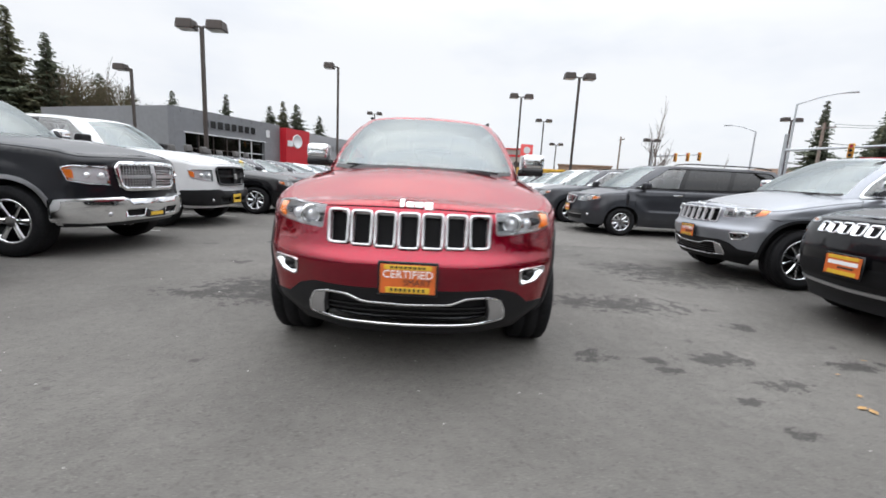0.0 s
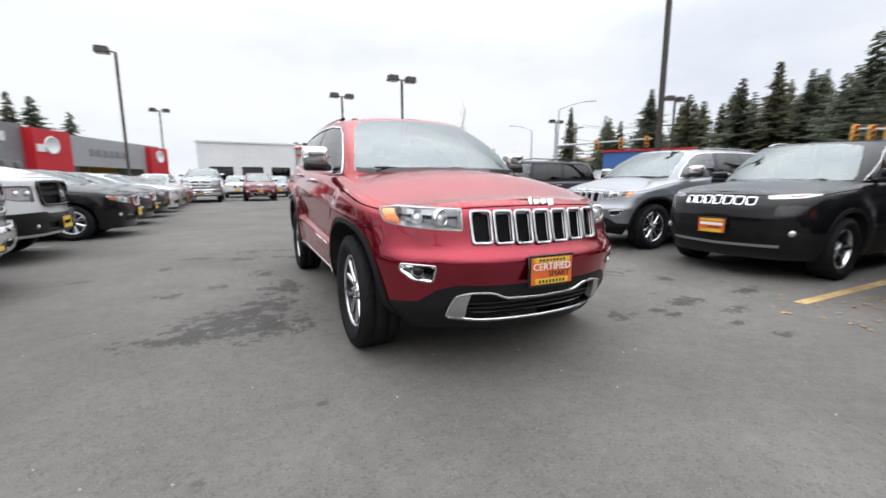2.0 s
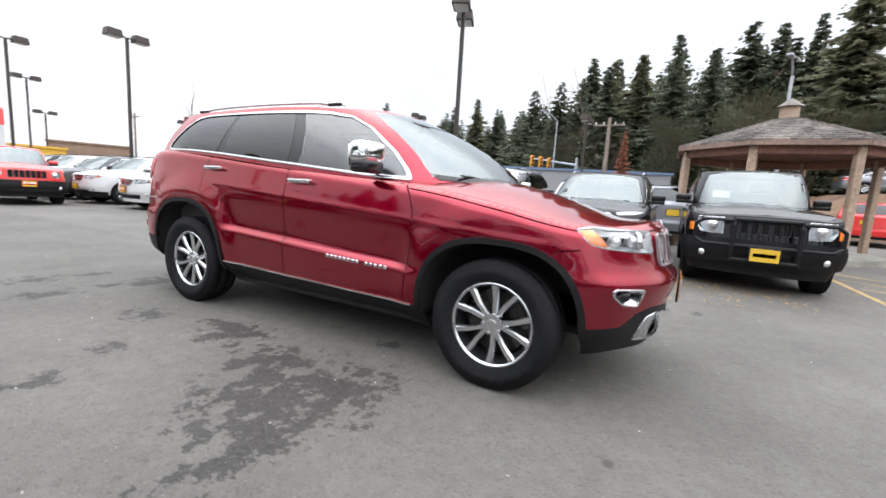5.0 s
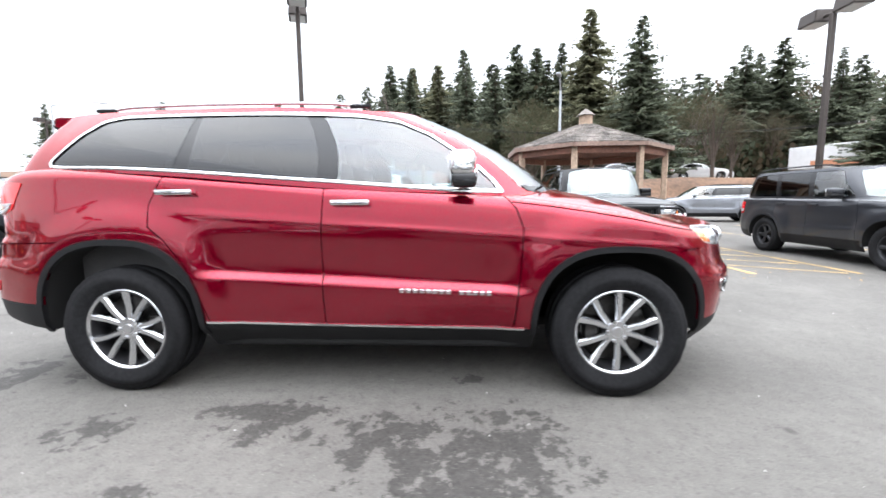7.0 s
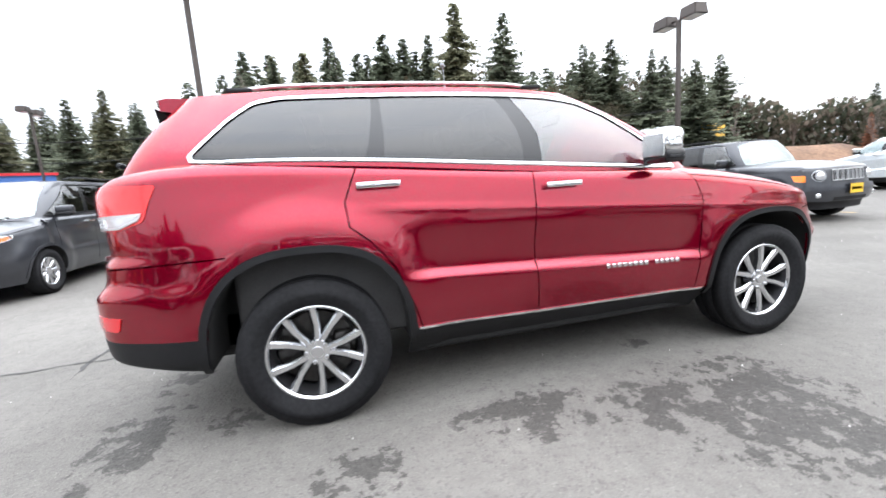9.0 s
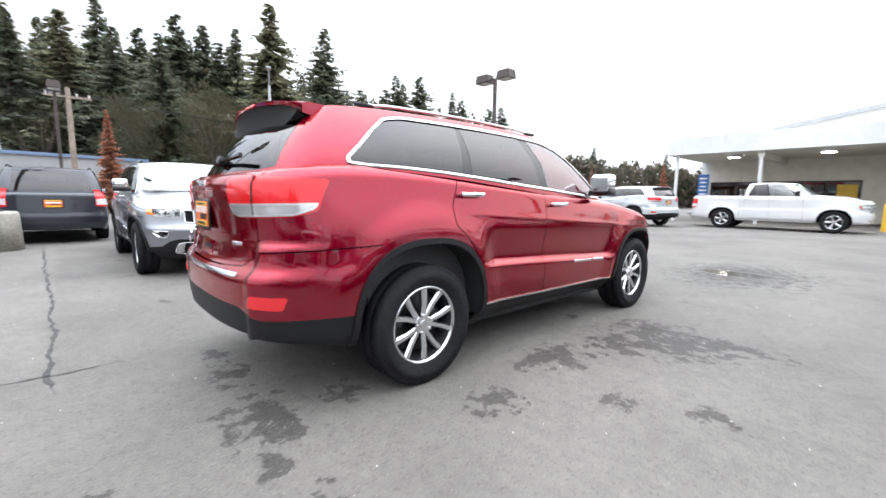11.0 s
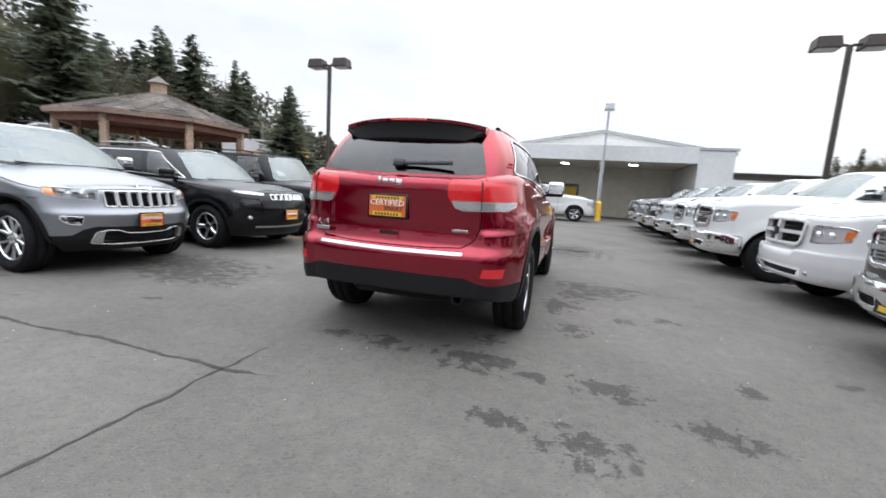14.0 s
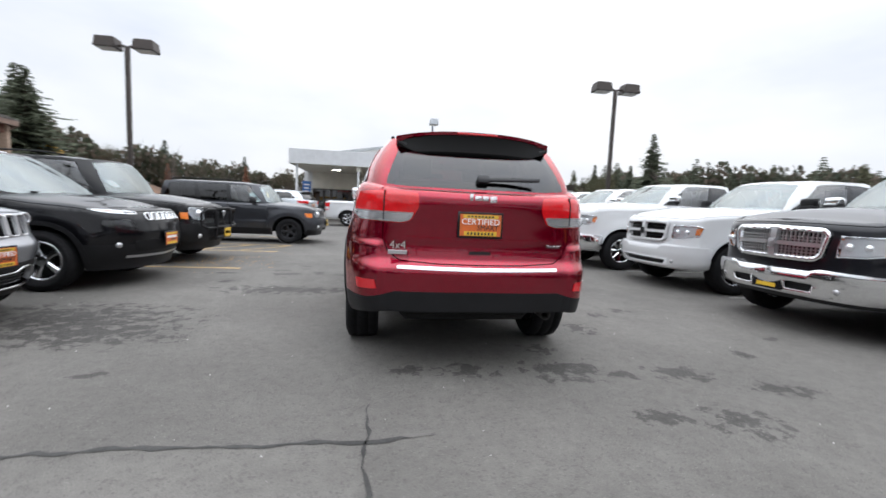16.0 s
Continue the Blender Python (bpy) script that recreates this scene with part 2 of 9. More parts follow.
# ---- curved skins for vehicle bodies ----
def table(rows, sigma=0.02):
    """A smoothed function through rows of (z, value)."""
    z = np.arange(rows[0][0] - 0.3, rows[-1][0] + 0.3, 0.005)
    v = np.interp(z, [r[0] for r in rows], [r[1] for r in rows])
    k = np.exp(-0.5 * (np.arange(-24, 25) * 0.005 / sigma) ** 2)
    v = np.convolve(np.pad(v, 24, mode="edge"), k / k.sum(), mode="valid")
    return lambda q: np.interp(q, z, v)


def smooth01(q):
    q = np.clip(q, 0, 1)
    return q * q * (3 - 2 * q)


def catmull(pts, per=24):
    """Dense points through control rows whose first and last lie on the centre line x = 0."""
    p = np.array(pts, float)
    flip = np.ones(p.shape[1])
    flip[0] = -1
    p = np.vstack([p[1] * flip, p, p[-2] * flip])
    out = []
    for i in range(1, len(p) - 2):
        t = np.linspace(0, 1, per, endpoint=False)[:, None]
        a, b, c, d = p[i - 1], p[i], p[i + 1], p[i + 2]
        out.append(0.5 * (2 * b + (c - a) * t + (2 * a - 5 * b + 4 * c - d) * t**2 + (3 * b - a - 3 * c + d) * t**3))
    return np.vstack(out + [p[-2][None]])


class Skin:
    """A body surface in (s, q): s runs round the plan from the front centre, q is the height (or, for a cabin, 0 at its foot and 1 at its head)."""

    def setup(self, dense):
        self.d = dense
        step = np.hypot(*np.diff(dense[:, :2], axis=0).T)
        self.s = np.concatenate([[0], np.cumsum(step)])
        self.L = self.s[-1]

    def col(self, s, i):
        return np.interp(s, self.s, self.d[:, i])

    def fold(self, s):
        s = (np.asarray(s, float) + self.L) % (2 * self.L) - self.L
        return np.abs(s), np.where(s < 0, -1.0, 1.0)

    def P(self, s, q, off=0.0):
        s, q = np.asarray(s, float), np.asarray(q, float)
        a, sign = self.fold(s)
        p = self.half(a, q)
        if np.any(off):
            p = p + self.normal_half(a, q) * np.asarray(off)[..., None]
        p[..., 0] *= sign
        return p

    def normal_half(self, s, q):
        e, eq = 0.012, 0.008
        ds = self.half(np.clip(s + e, 0, self.L), q) - self.half(np.clip(s - e, 0, self.L), q)
        edge0, edge1 = s < e, s > self.L - e
        ds[edge0] = [1, 0, 0]
        ds[edge1] = [-1, 0, 0]
        dq = self.half(s, q + eq) - self.half(s, q - eq)
        n = np.cross(dq, ds)
        return -n / np.maximum(np.linalg.norm(n, axis=-1, keepdims=True), 1e-9) * self.turnsign

    turnsign = 1.0

    def N(self, s, q):
        a, sign = self.fold(s)
        n = self.normal_half(a, np.asarray(q, float))
        n[..., 0] *= sign
        return n

    def solve(self, pairs, axis, rear=False):
        """(s, q) of points given as (x or y, z). Negative x lies on the other half."""
        out = []
        for u, z in pairs:
            q = self.q_first(z)
            for _ in range(1 if isinstance(self, Lower) else 7):
                p = self.half(self.s, np.full_like(self.s, q))
                if axis == "y":
                    s = float(np.interp(u, p[:, 1], self.s))
                else:
                    top = int(np.argmax(p[:, 0]))
                    if rear:
                        s = float(np.interp(abs(u), p[top:, 0][::-1], self.s[top:][::-1]))
                    else:
                        s = float(np.interp(abs(u), p[: top + 1, 0], self.s[: top + 1]))
                q = self.q_of(s, z, q)
            if axis == "x" and u < 0:
                s = 2 * self.L - s if rear else -s
            out.append((s, q))
        return out

    def side(self, pairs):
        return self.solve(pairs, "y")

    def front(self, pairs):
        return self.solve(pairs, "x")

    def rear(self, pairs):
        return self.solve(pairs, "x", True)


class Lower(Skin):
    turnsign = 1.0

    def __init__(self, ctl, prof, front, rear, roll=0.07, sculpt=None, reach=0.9, corner=None):
        self.setup(catmull(ctl))  # rows: x, y, top, bottom
        self.prof, self.ft, self.rt, self.roll, self.sculpt = table(prof), table(front), table(rear), roll, sculpt
        self.W, self.yf, self.yr = self.d[:, 0].max(), self.d[0, 1], self.d[-1, 1]
        t = np.gradient(self.d[:, :2], axis=0)
        t /= np.linalg.norm(t, axis=1, keepdims=True)
        self.nx, self.ny = t[:, 1], -t[:, 0]
        self.nx[0], self.ny[0], self.nx[-1], self.ny[-1] = 0, -1, 0, 1
        self.reach, self.corner = reach, corner

    def half(self, s, z):
        x, y, zt = self.col(s, 0), self.col(s, 1), self.col(s, 2)
        nx, ny = np.interp(s, self.s, self.nx), np.interp(s, self.s, self.ny)
        fw, rw = smooth01((self.yf + self.reach - y) / self.reach), smooth01((y - self.yr + self.reach) / self.reach)
        k = 1 - self.prof(z) / self.W
        d = np.clip((z - (zt - self.roll)) / self.roll, 0, 1)
        inset = self.roll * (1 - np.sqrt(np.maximum(1 - d * d, 0)))
        push = -inset
        if self.sculpt:
            push = push + self.sculpt(y, z) * (np.abs(nx) > 0.5)
        X = x * k + nx * push
        Y = y + self.ft(z) * fw + self.rt(z) * rw + ny * push
        if self.corner:
            Y = Y + self.corner(x, y, z)
        return np.stack([np.maximum(X, 0), Y, z + 0 * X], -1)

    def q_first(self, z):
        return z

    def q_of(self, s, z, q):
        return z

    def ends(self, s):
        a, _ = self.fold(s)
        return self.col(a, 3), self.col(a, 2)


class Cabin(Skin):
    def __init__(self, foot, head, bulge_front=0.1, bulge_side=0.03, bulge_rear=0.03):
        a, b = catmull(foot), catmull(head)
        self.setup(np.hstack([a, b]))  # x y z of the foot, x y z of the head
        self.bf, self.bs, self.br = bulge_front, bulge_side, bulge_rear
        t = np.gradient((a + b)[:, :2], axis=0)
        t /= np.linalg.norm(t, axis=1, keepdims=True)
        self.nx, self.ny = t[:, 1], -t[:, 0]
        self.nx[0], self.ny[0], self.nx[-1], self.ny[-1] = 0, -1, 0, 1

    def half(self, s, v):
        p0 = np.stack([self.col(s, i) for i in (0, 1, 2)], -1)
        p1 = np.stack([self.col(s, i) for i in (3, 4, 5)], -1)
        nx, ny = np.interp(s, self.s, self.nx), np.interp(s, self.s, self.ny)
        b = np.where(ny < 0, self.bf * ny * ny + self.bs * nx * nx, self.br * ny * ny + self.bs * nx * nx)
        w = 4 * v * (1 - v) * b
        p = p0 + (p1 - p0) * v[..., None]
        p[..., 0] = np.maximum(p[..., 0] + nx * w, 0)
        p[..., 1] += ny * w
        return p

    def q_first(self, z):
        return 0.5

    def q_of(self, s, z, q):
        z0, z1 = float(self.col(s, 2)), float(self.col(s, 5))
        return float(np.clip((z - z0) / (z1 - z0), -0.3, 1.2))

    def ends(self, s):
        return np.zeros_like(s), np.ones_like(s)


def inside(poly, pts):
    x, y = pts[:, 0], pts[:, 1]
    res = np.zeros(len(pts), bool)
    n = len(poly)
    for i in range(n):
        (x0, y0), (x1, y1) = poly[i], poly[(i + 1) % n]
        if y0 == y1:
            continue
        hit = ((y0 > y) != (y1 > y)) & (x < (x1 - x0) * (y - y0) / (y1 - y0) + x0)
        res ^= hit
    return res


def near_line(line, pts):
    """Distance of each point from an open line."""
    q = np.array(line, float)
    a, d = q[:-1], np.diff(q, axis=0)
    l2 = np.maximum((d * d).sum(1), 1e-12)
    best = np.full(len(pts), 9.0)
    for i in range(0, len(pts), 4000):
        p = pts[i:i + 4000]
        r = p[:, None, :] - a[None]
        t = np.clip((r * d[None]).sum(-1) / l2, 0, 1)
        g = r - t[..., None] * d[None]
        best[i:i + 4000] = np.sqrt((g * g).sum(-1).min(1))
    return best


def divide(poly, step, closed=True):
    out, n = [], len(poly)
    for i in range(n if closed else n - 1):
        a, b = np.array(poly[i], float), np.array(poly[(i + 1) % n], float)
        k = max(1, int(np.hypot(*(b - a)) / step))
        out += [tuple(a + (b - a) * j / k) for j in range(k)]
    if not closed:
        out.append(tuple(poly[-1]))
    return out


def rounded(poly, r, n=4):
    """A polygon with its corners rounded by about r."""
    out, k = [], len(poly)
    for i in range(k):
        p, a, b = np.array(poly[i], float), np.array(poly[i - 1], float), np.array(poly[(i + 1) % k], float)
        da, db = a - p, b - p
        la, lb = np.hypot(*da), np.hypot(*db)
        q = min(r, la * 0.45, lb * 0.45)
        p0, p1 = p + da / la * q, p + db / lb * q
        for j in range(n + 1):
            t = j / n
            out.append(tuple((1 - t) ** 2 * p0 + 2 * t * (1 - t) * p + t * t * p1))
    return out


def soften(poly, times=2):
    """Cuts the shallow corners of a closed outline into a smooth curve and keeps the sharp ones."""
    for _ in range(times):
        p, out = [Vector((*q, 0)) for q in poly], []
        for a, b, c in zip([p[-1]] + p[:-1], p, p[1:] + [p[0]]):
            if (b - a).length > 0.05 and (c - b).length > 0.05 and (b - a).angle(c - b) < 0.6:
                out += [tuple(b.lerp(a, 0.25)[:2]), tuple(b.lerp(c, 0.25)[:2])]
            else:
                out.append(tuple(b[:2]))
        poly = out
    return poly


def shrink(poly, by):
    """Moves each side of a polygon inwards."""
    p = np.array(poly, float)
    area = 0.5 * np.sum(p[:, 0] * np.roll(p[:, 1], -1) - np.roll(p[:, 0], -1) * p[:, 1])
    out = []
    for i in range(len(p)):
        a, b, c = p[i - 1], p[i], p[(i + 1) % len(p)]
        d0, d1 = (b - a) / max(np.hypot(*(b - a)), 1e-9), (c - b) / max(np.hypot(*(c - b)), 1e-9)
        n0, n1 = np.array([-d0[1], d0[0]]), np.array([-d1[1], d1[0]])
        n = n0 + n1
        n /= max(np.hypot(*n), 1e-6)
        k = by / max(n @ n0, 0.35) * (1 if area > 0 else -1)
        out.append(tuple(b + n * k))
    return out


def cdt(loops, lines, grid):
    from mathutils import geometry
    pts, edges = [Vector(p) for p in grid], []
    for loop, closed in [(q, True) for q in loops] + [(q, False) for q in lines]:
        base = len(pts)
        pts += [Vector(p) for p in loop]
        edges += [(base + i, base + i + 1) for i in range(len(loop) - 1)]
        if closed:
            edges.append((base + len(loop) - 1, base))
    v, _, f, *_ = geometry.delaunay_2d_cdt(pts, edges, [], 0, 1e-5, False)
    return np.array([tuple(p) for p in v]), np.array([tuple(t) for t in f])


def rim_faces(faces, verts, normals, depth):
    """Adds walls of the given depth along the open edges. Returns verts, faces, normals."""
    f, V, N = np.array(faces), np.array(verts), np.array(normals)
    e = np.vstack([f[:, [0, 1]], f[:, [1, 2]], f[:, [2, 0]]]).astype(np.int64)
    k = len(V) + 1
    edge = e[~np.isin(e[:, 0] * k + e[:, 1], e[:, 1] * k + e[:, 0])]
    a, b = edge[:, 0], edge[:, 1]
    en = np.cross(V[b] - V[a], N[a])
    en /= np.maximum(np.linalg.norm(en, axis=1, keepdims=True), 1e-9)
    n, m = len(V), len(edge)
    allv = np.vstack([V, V[a], V[b], V[b] - N[b] * depth, V[a] - N[a] * depth])
    alln = np.vstack([N, en, en, en, en])
    q = n + np.arange(m)
    fs = [tuple(t) for t in f.tolist()] + np.stack([q + m, q, q + 3 * m, q + 2 * m], 1).tolist()
    return allv, fs, alln


def patch(name, skin, poly, mat, parent, off=0.0, depth=0.0, holes=(), step=0.05, label="", mirror=False, dome=0.0, roll=True):
    """A sheet that lies on a skin, inside a polygon of (s, q), lifted by off, with edges of the given depth. mirror: on the other half."""
    kq = 1.0
    poly = divide(poly, step)
    holes = [divide(h, step) for h in holes]
    p = np.array(poly)
    lo, hi = p.min(0), p.max(0)
    gs = np.arange(lo[0] + step / 2, hi[0], step)
    gq = np.arange(lo[1] + step / 2, hi[1], step * kq)
    grid = [(a, b) for a in gs for b in gq]
    if grid:
        g = np.array(grid)
        keep = inside(poly, g) & (near_line(poly + poly[:1], g) > step * 0.3)
        for h in holes:
            keep &= ~inside(h, g)
        grid = [tuple(q) for q in g[keep]]
    v, f = cdt([poly] + holes, [], grid)
    c = v[f].mean(1)
    keep = inside(poly, c)
    for h in holes:
        keep &= ~inside(h, c)
    f = f[keep]
    lift = off
    if dome:
        lift = off + dome * np.clip(near_line(poly + poly[:1], v) / 0.04, 0, 1) ** 0.5
    P, N = skin.P(v[:, 0], v[:, 1], lift), skin.N(v[:, 0], v[:, 1])
    if holes and roll:  # a frame: its shading rolls over at both edges
        rim_in = np.vstack([np.array(h) for h in holes])
        d_out, d_in = near_line(poly + poly[:1], v), np.min([near_line(h + h[:1], v) for h in holes], axis=0)
        for mask, other in ((d_out < 1e-4, rim_in), (d_in < 1e-4, np.array(poly))):
            idx = np.nonzero(mask)[0]
            if len(idx):
                near = other[np.argmin(((v[idx][:, None] - other[None]) ** 2).sum(-1), axis=1)]
                d = P[idx] - skin.P(near[:, 0], near[:, 1], off)
                d /= np.maximum(np.linalg.norm(d, axis=1, keepdims=True), 1e-6)
                N[idx] += 0.75 * d
        N /= np.linalg.norm(N, axis=1, keepdims=True)
    return put_sheet(name, P, N, f, mat, parent, depth, label, mirror)


def put_sheet(name, P, N, f, mat, parent, depth, label="", mirror=False):
    if mirror:
        P, N = P * [-1, 1, 1], N * [-1, 1, 1]
    a, b, c = P[f[:, 0]], P[f[:, 1]], P[f[:, 2]]
    wrong = np.einsum("ij,ij->i", np.cross(b - a, c - a), N[f].mean(1)) < 0
    f = np.where(wrong[:, None], f[:, ::-1], f)
    use = np.unique(f)
    back = {int(u): i for i, u in enumerate(use)}
    f = [tuple(back[int(i)] for i in t) for t in f]
    P, N = P[use], N[use]
    if depth:
        P, f, N = rim_faces(f, P, N, depth)
    return mesh_object(name, P, f, mat, parent, N, label)


def strip_on(name, skin, line, width, mat, parent, off=0.004, depth=0.006, label="", mirror=False):
    """A band of the given width that follows a line of (s, q) on a skin; a cabin's q is scaled to metres roughly."""
    kq = 1.0 if isinstance(skin, Lower) else 0.5
    p = np.array(divide(line, 0.04, closed=False)) * [1, kq]
    t = np.gradient(p, axis=0)
    t /= np.linalg.norm(t, axis=1, keepdims=True)
    n = np.stack([-t[:, 1], t[:, 0]], -1) * width / 2
    poly = np.vstack([p + n, (p - n)[::-1]]) / [1, kq]
    return patch(name, skin, [tuple(q) for q in poly], mat, parent, off, depth, step=0.06, label=label, mirror=mirror)


def shell(skin, regions, gaps, holes, parent, mats, step=(0.05, 0.03), gap=0.007, default="body", depth=0.012, both=True, labels={}):
    """Cuts one half of a skin into named panels and mirrors them. regions: (name, polygon); gaps: open lines; holes: polygons."""
    s_all = np.linspace(0, skin.L, int(skin.L / step[0]) + 1)
    z0, z1 = skin.ends(s_all)
    cuts = np.linspace(0, 1, 24)[1:-1]
    border = [(s, z) for s, z in zip(s_all, z0)] + [(skin.L, z0[-1] + (z1[-1] - z0[-1]) * k) for k in cuts] + [(s, z) for s, z in zip(s_all[::-1], z1[::-1])] + [(0.0, z1[0] + (z0[0] - z1[0]) * k) for k in cuts]
    lines = [divide(g, 0.03, closed=False) for g in gaps]
    kq = 1.0 if isinstance(skin, Lower) else 0.5
    grid = []
    rows = int(max(4, np.max(z1 - z0) * kq / step[1]))
    for s, a, b in zip(s_all[1:-1], z0[1:-1], z1[1:-1]):
        grid += [(s, a + (b - a) * (j + 0.5) / rows) for j in range(rows)]
    rims = []
    for g in lines:
        p = np.array(g)
        t = np.gradient(p * [1, kq], axis=0)
        t /= np.maximum(np.linalg.norm(t, axis=1, keepdims=True), 1e-9)
        n = np.stack([-t[:, 1], t[:, 0]], -1) * gap / 2 / [1, kq]
        rims += [[tuple(q) for q in p + n], [tuple(q) for q in p - n]]
    loops = [border] + [divide(h, 0.03) for h in holes] + [divide(p, 0.05) for _, p in regions]
    g = np.array(grid)
    keep = np.ones(len(g), bool)
    for q in loops[1:]:
        keep &= near_line(q + q[:1], g) > 0.008
    for q in lines:
        keep &= near_line(q, g) > 0.01
    v, f = cdt(loops, rims, [tuple(q) for q in g[keep]])
    c = v[f].mean(1)
    ok = inside(border, c)
    for h in holes:
        ok &= ~inside(h, c)
    for q in lines:
        ok &= near_line([(a, b * kq) for a, b in q], c * [1, kq]) > gap * 0.5
    f, c = f[ok], c[ok]
    name = np.full(len(f), default, object)
    for n, p in regions:
        name[inside(p, c)] = n
    P, N = skin.P(v[:, 0], v[:, 1]), skin.N(v[:, 0], v[:, 1])
    made = {}
    for n in sorted(set(name)):
        t = f[name == n]
        base = n.split("!")[0]
        joined = base in ("body", "front_bumper", "rear_bumper", "tailgate", "cabin_shell", "front_valance", "rear_valance")
        if joined:
            PP, NN, tt = np.vstack([P, P * [-1, 1, 1]]), np.vstack([N, N * [-1, 1, 1]]), np.vstack([t, t + len(P)])
            made[n] = put_sheet(base, PP, NN, tt, mats.get(n, mats["body"]), parent, depth, labels.get(n, ""))
        else:
            made[n] = put_sheet(base, P, N, t, mats.get(n, mats["body"]), parent, depth, labels.get(n, ""))
            made[n + "_other"] = put_sheet(base, P, N, t, mats.get(n, mats["body"]), parent, depth, labels.get(n, ""), mirror=True)
    return made


def cap(name, edge, y0, y1, crown, mat, parent, rows=24, cols=14, label="", depth=0.01, power=1.0):
    """A crowned top sheet (hood, roof) between the two sides of an edge line given as rows of x, y, z."""
    ys = y0 + (y1 - y0) * smooth01(np.linspace(0, 1, rows)) if rows > 8 else np.linspace(y0, y1, rows)
    order = np.argsort(edge[:, 1])
    e = edge[order]
    xe, ze = np.interp(ys, e[:, 1], e[:, 0]), np.interp(ys, e[:, 1], e[:, 2])
    a = np.sin(np.linspace(-1, 1, cols * 2 + 1) * math.pi / 2)
    c = np.array([crown(q) for q in ys])
    P = np.stack([xe[:, None] * a, np.repeat(ys[:, None], len(a), 1), ze[:, None] + c[:, None] * np.abs(1 - a**2) ** power], -1)
    dy, da = np.gradient(P, axis=0), np.gradient(P, axis=1)
    N = np.cross(da, dy)
    ln = np.linalg.norm(N, axis=-1, keepdims=True)
    N = np.where(ln > 1e-9, N / np.maximum(ln, 1e-9), [0, 0, 1.0])
    w = len(a)
    f = []
    for i in range(rows - 1):
        for j in range(w - 1):
            q = (i * w + j, i * w + j + 1, (i + 1) * w + j + 1, (i + 1) * w + j)
            f += [(q[0], q[1], q[2]), (q[0], q[2], q[3])]
    return put_sheet(name, P.reshape(-1, 3), N.reshape(-1, 3), np.array(f), mat, parent, depth, label)


# ---- parts that vehicles share ----
def wheel(parent, at, side, radius=0.385, width=0.255, rim=0.235, spokes=5, twin=True, rim_mat=None, detail=1, hub=0.03):
    """A wheel whose outer face looks along side (-1 or 1 on x): tyre, rim, lug nuts, brake disc."""
    rim_mat = rim_mat or ALLOY
    root = new("wheel")
    root.parent = parent
    root.matrix_basis = pose(*at) @ Matrix.Diagonal((side, 1, 1, 1))
    h = width / 2
    side_r = [rim - 0.006, rim + 0.012, rim + 0.05, (rim + radius) / 2 + 0.02, radius - 0.045, radius - 0.018, radius - 0.004, radius]
    side_x = [h * 0.74, h * 0.84, h * 0.98, h * 1.04, h * 1.0, h * 0.95, h * 0.86, h * 0.72]
    prof = list(zip(side_x, side_r))
    if detail:
        prof += [(h * 0.40, radius), (h * 0.38, radius - 0.009), (h * 0.32, radius - 0.009), (h * 0.30, radius)]
    prof += [(-a, b) for a, b in prof[::-1]]
    seg = 88 if detail else 36
    cut = {5, 6, 7, len(prof) - 6, len(prof) - 7, len(prof) - 8}
    v, f = spin(prof, seg, closed=True, wave=(lambda i, j, r: r - (0.003 if (j in cut and i % 4 == 0) else 0)) if detail else None)
    mesh_object("tyre", v, f, RUBBER, root, label="black tyre with a blocky tread")
    lip = rim - 0.004
    seg = 60 if detail else 30
    v, f = spin([(h * 0.74, rim + 0.002), (h * 0.80, rim - 0.002), (h * 0.80, rim - 0.016), (h * 0.70, rim - 0.024), (h * 0.1, rim - 0.045), (-h * 0.8, rim - 0.02)], seg)
    if detail:
        v, f = spin([(h * 0.70, rim - 0.024), (h * 0.1, rim - 0.045), (-h * 0.8, rim - 0.02)], seg)
        mesh_object("barrel", v, f, DARKALLOY, root)
        v, f = spin([(h * 0.74, rim + 0.002), (h * 0.80, rim - 0.003), (h * 0.79, rim - 0.011), (h * 0.64, rim - 0.020)], seg)
    mesh_object("rim", v, f, rim_mat, root)
    bm = bmesh.new()
    face = h * 0.66
    count = spokes * 2 if twin else spokes
    for i in range(count):
        if twin:
            a0 = 2 * math.pi * (i // 2 + 0.5) / spokes
            d = (1 if i % 2 else -1)
            a_in, a_out = a0 + d * 0.17, a0 + d * math.pi / count
        else:
            a_in = a_out = 2 * math.pi * i / spokes
        r0, r1 = 0.045, rim - 0.012
        w0, w1 = (0.0180, 0.0255) if twin else (0.030, 0.040)
        pts = []
        for r, a, w, x in ((r0, a_in, w0, face - 0.012), ((r0 + r1) / 2, (a_in + a_out) / 2, (w0 + w1) / 2 * 0.9, face - 0.002), (r1, a_out, w1, face + 0.006)):
            c = Vector((0, math.cos(a), math.sin(a)))
            t = Vector((0, -math.sin(a), math.cos(a)))
            pts.append([c * r + t * w + Vector((x - 0.012, 0, 0)), c * r + t * w * 0.55 + Vector((x, 0, 0)), c * r - t * w * 0.55 + Vector((x, 0, 0)), c * r - t * w + Vector((x - 0.012, 0, 0)),
                        c * r - t * w * 0.8 + Vector((x - 0.045, 0, 0)), c * r + t * w * 0.8 + Vector((x - 0.045, 0, 0))])
        vs = [[bm.verts.new(q) for q in ring] for ring in pts]
        for k in range(2):
            for j in range(6):
                bm.faces.new((vs[k][j], vs[k][(j + 1) % 6], vs[k + 1][(j + 1) % 6], vs[k + 1][j]))
    if not detail:
        tube(bm, (face - 0.06, 0, 0), (face - 0.004, 0, 0), 0.082, 0.062, 16)
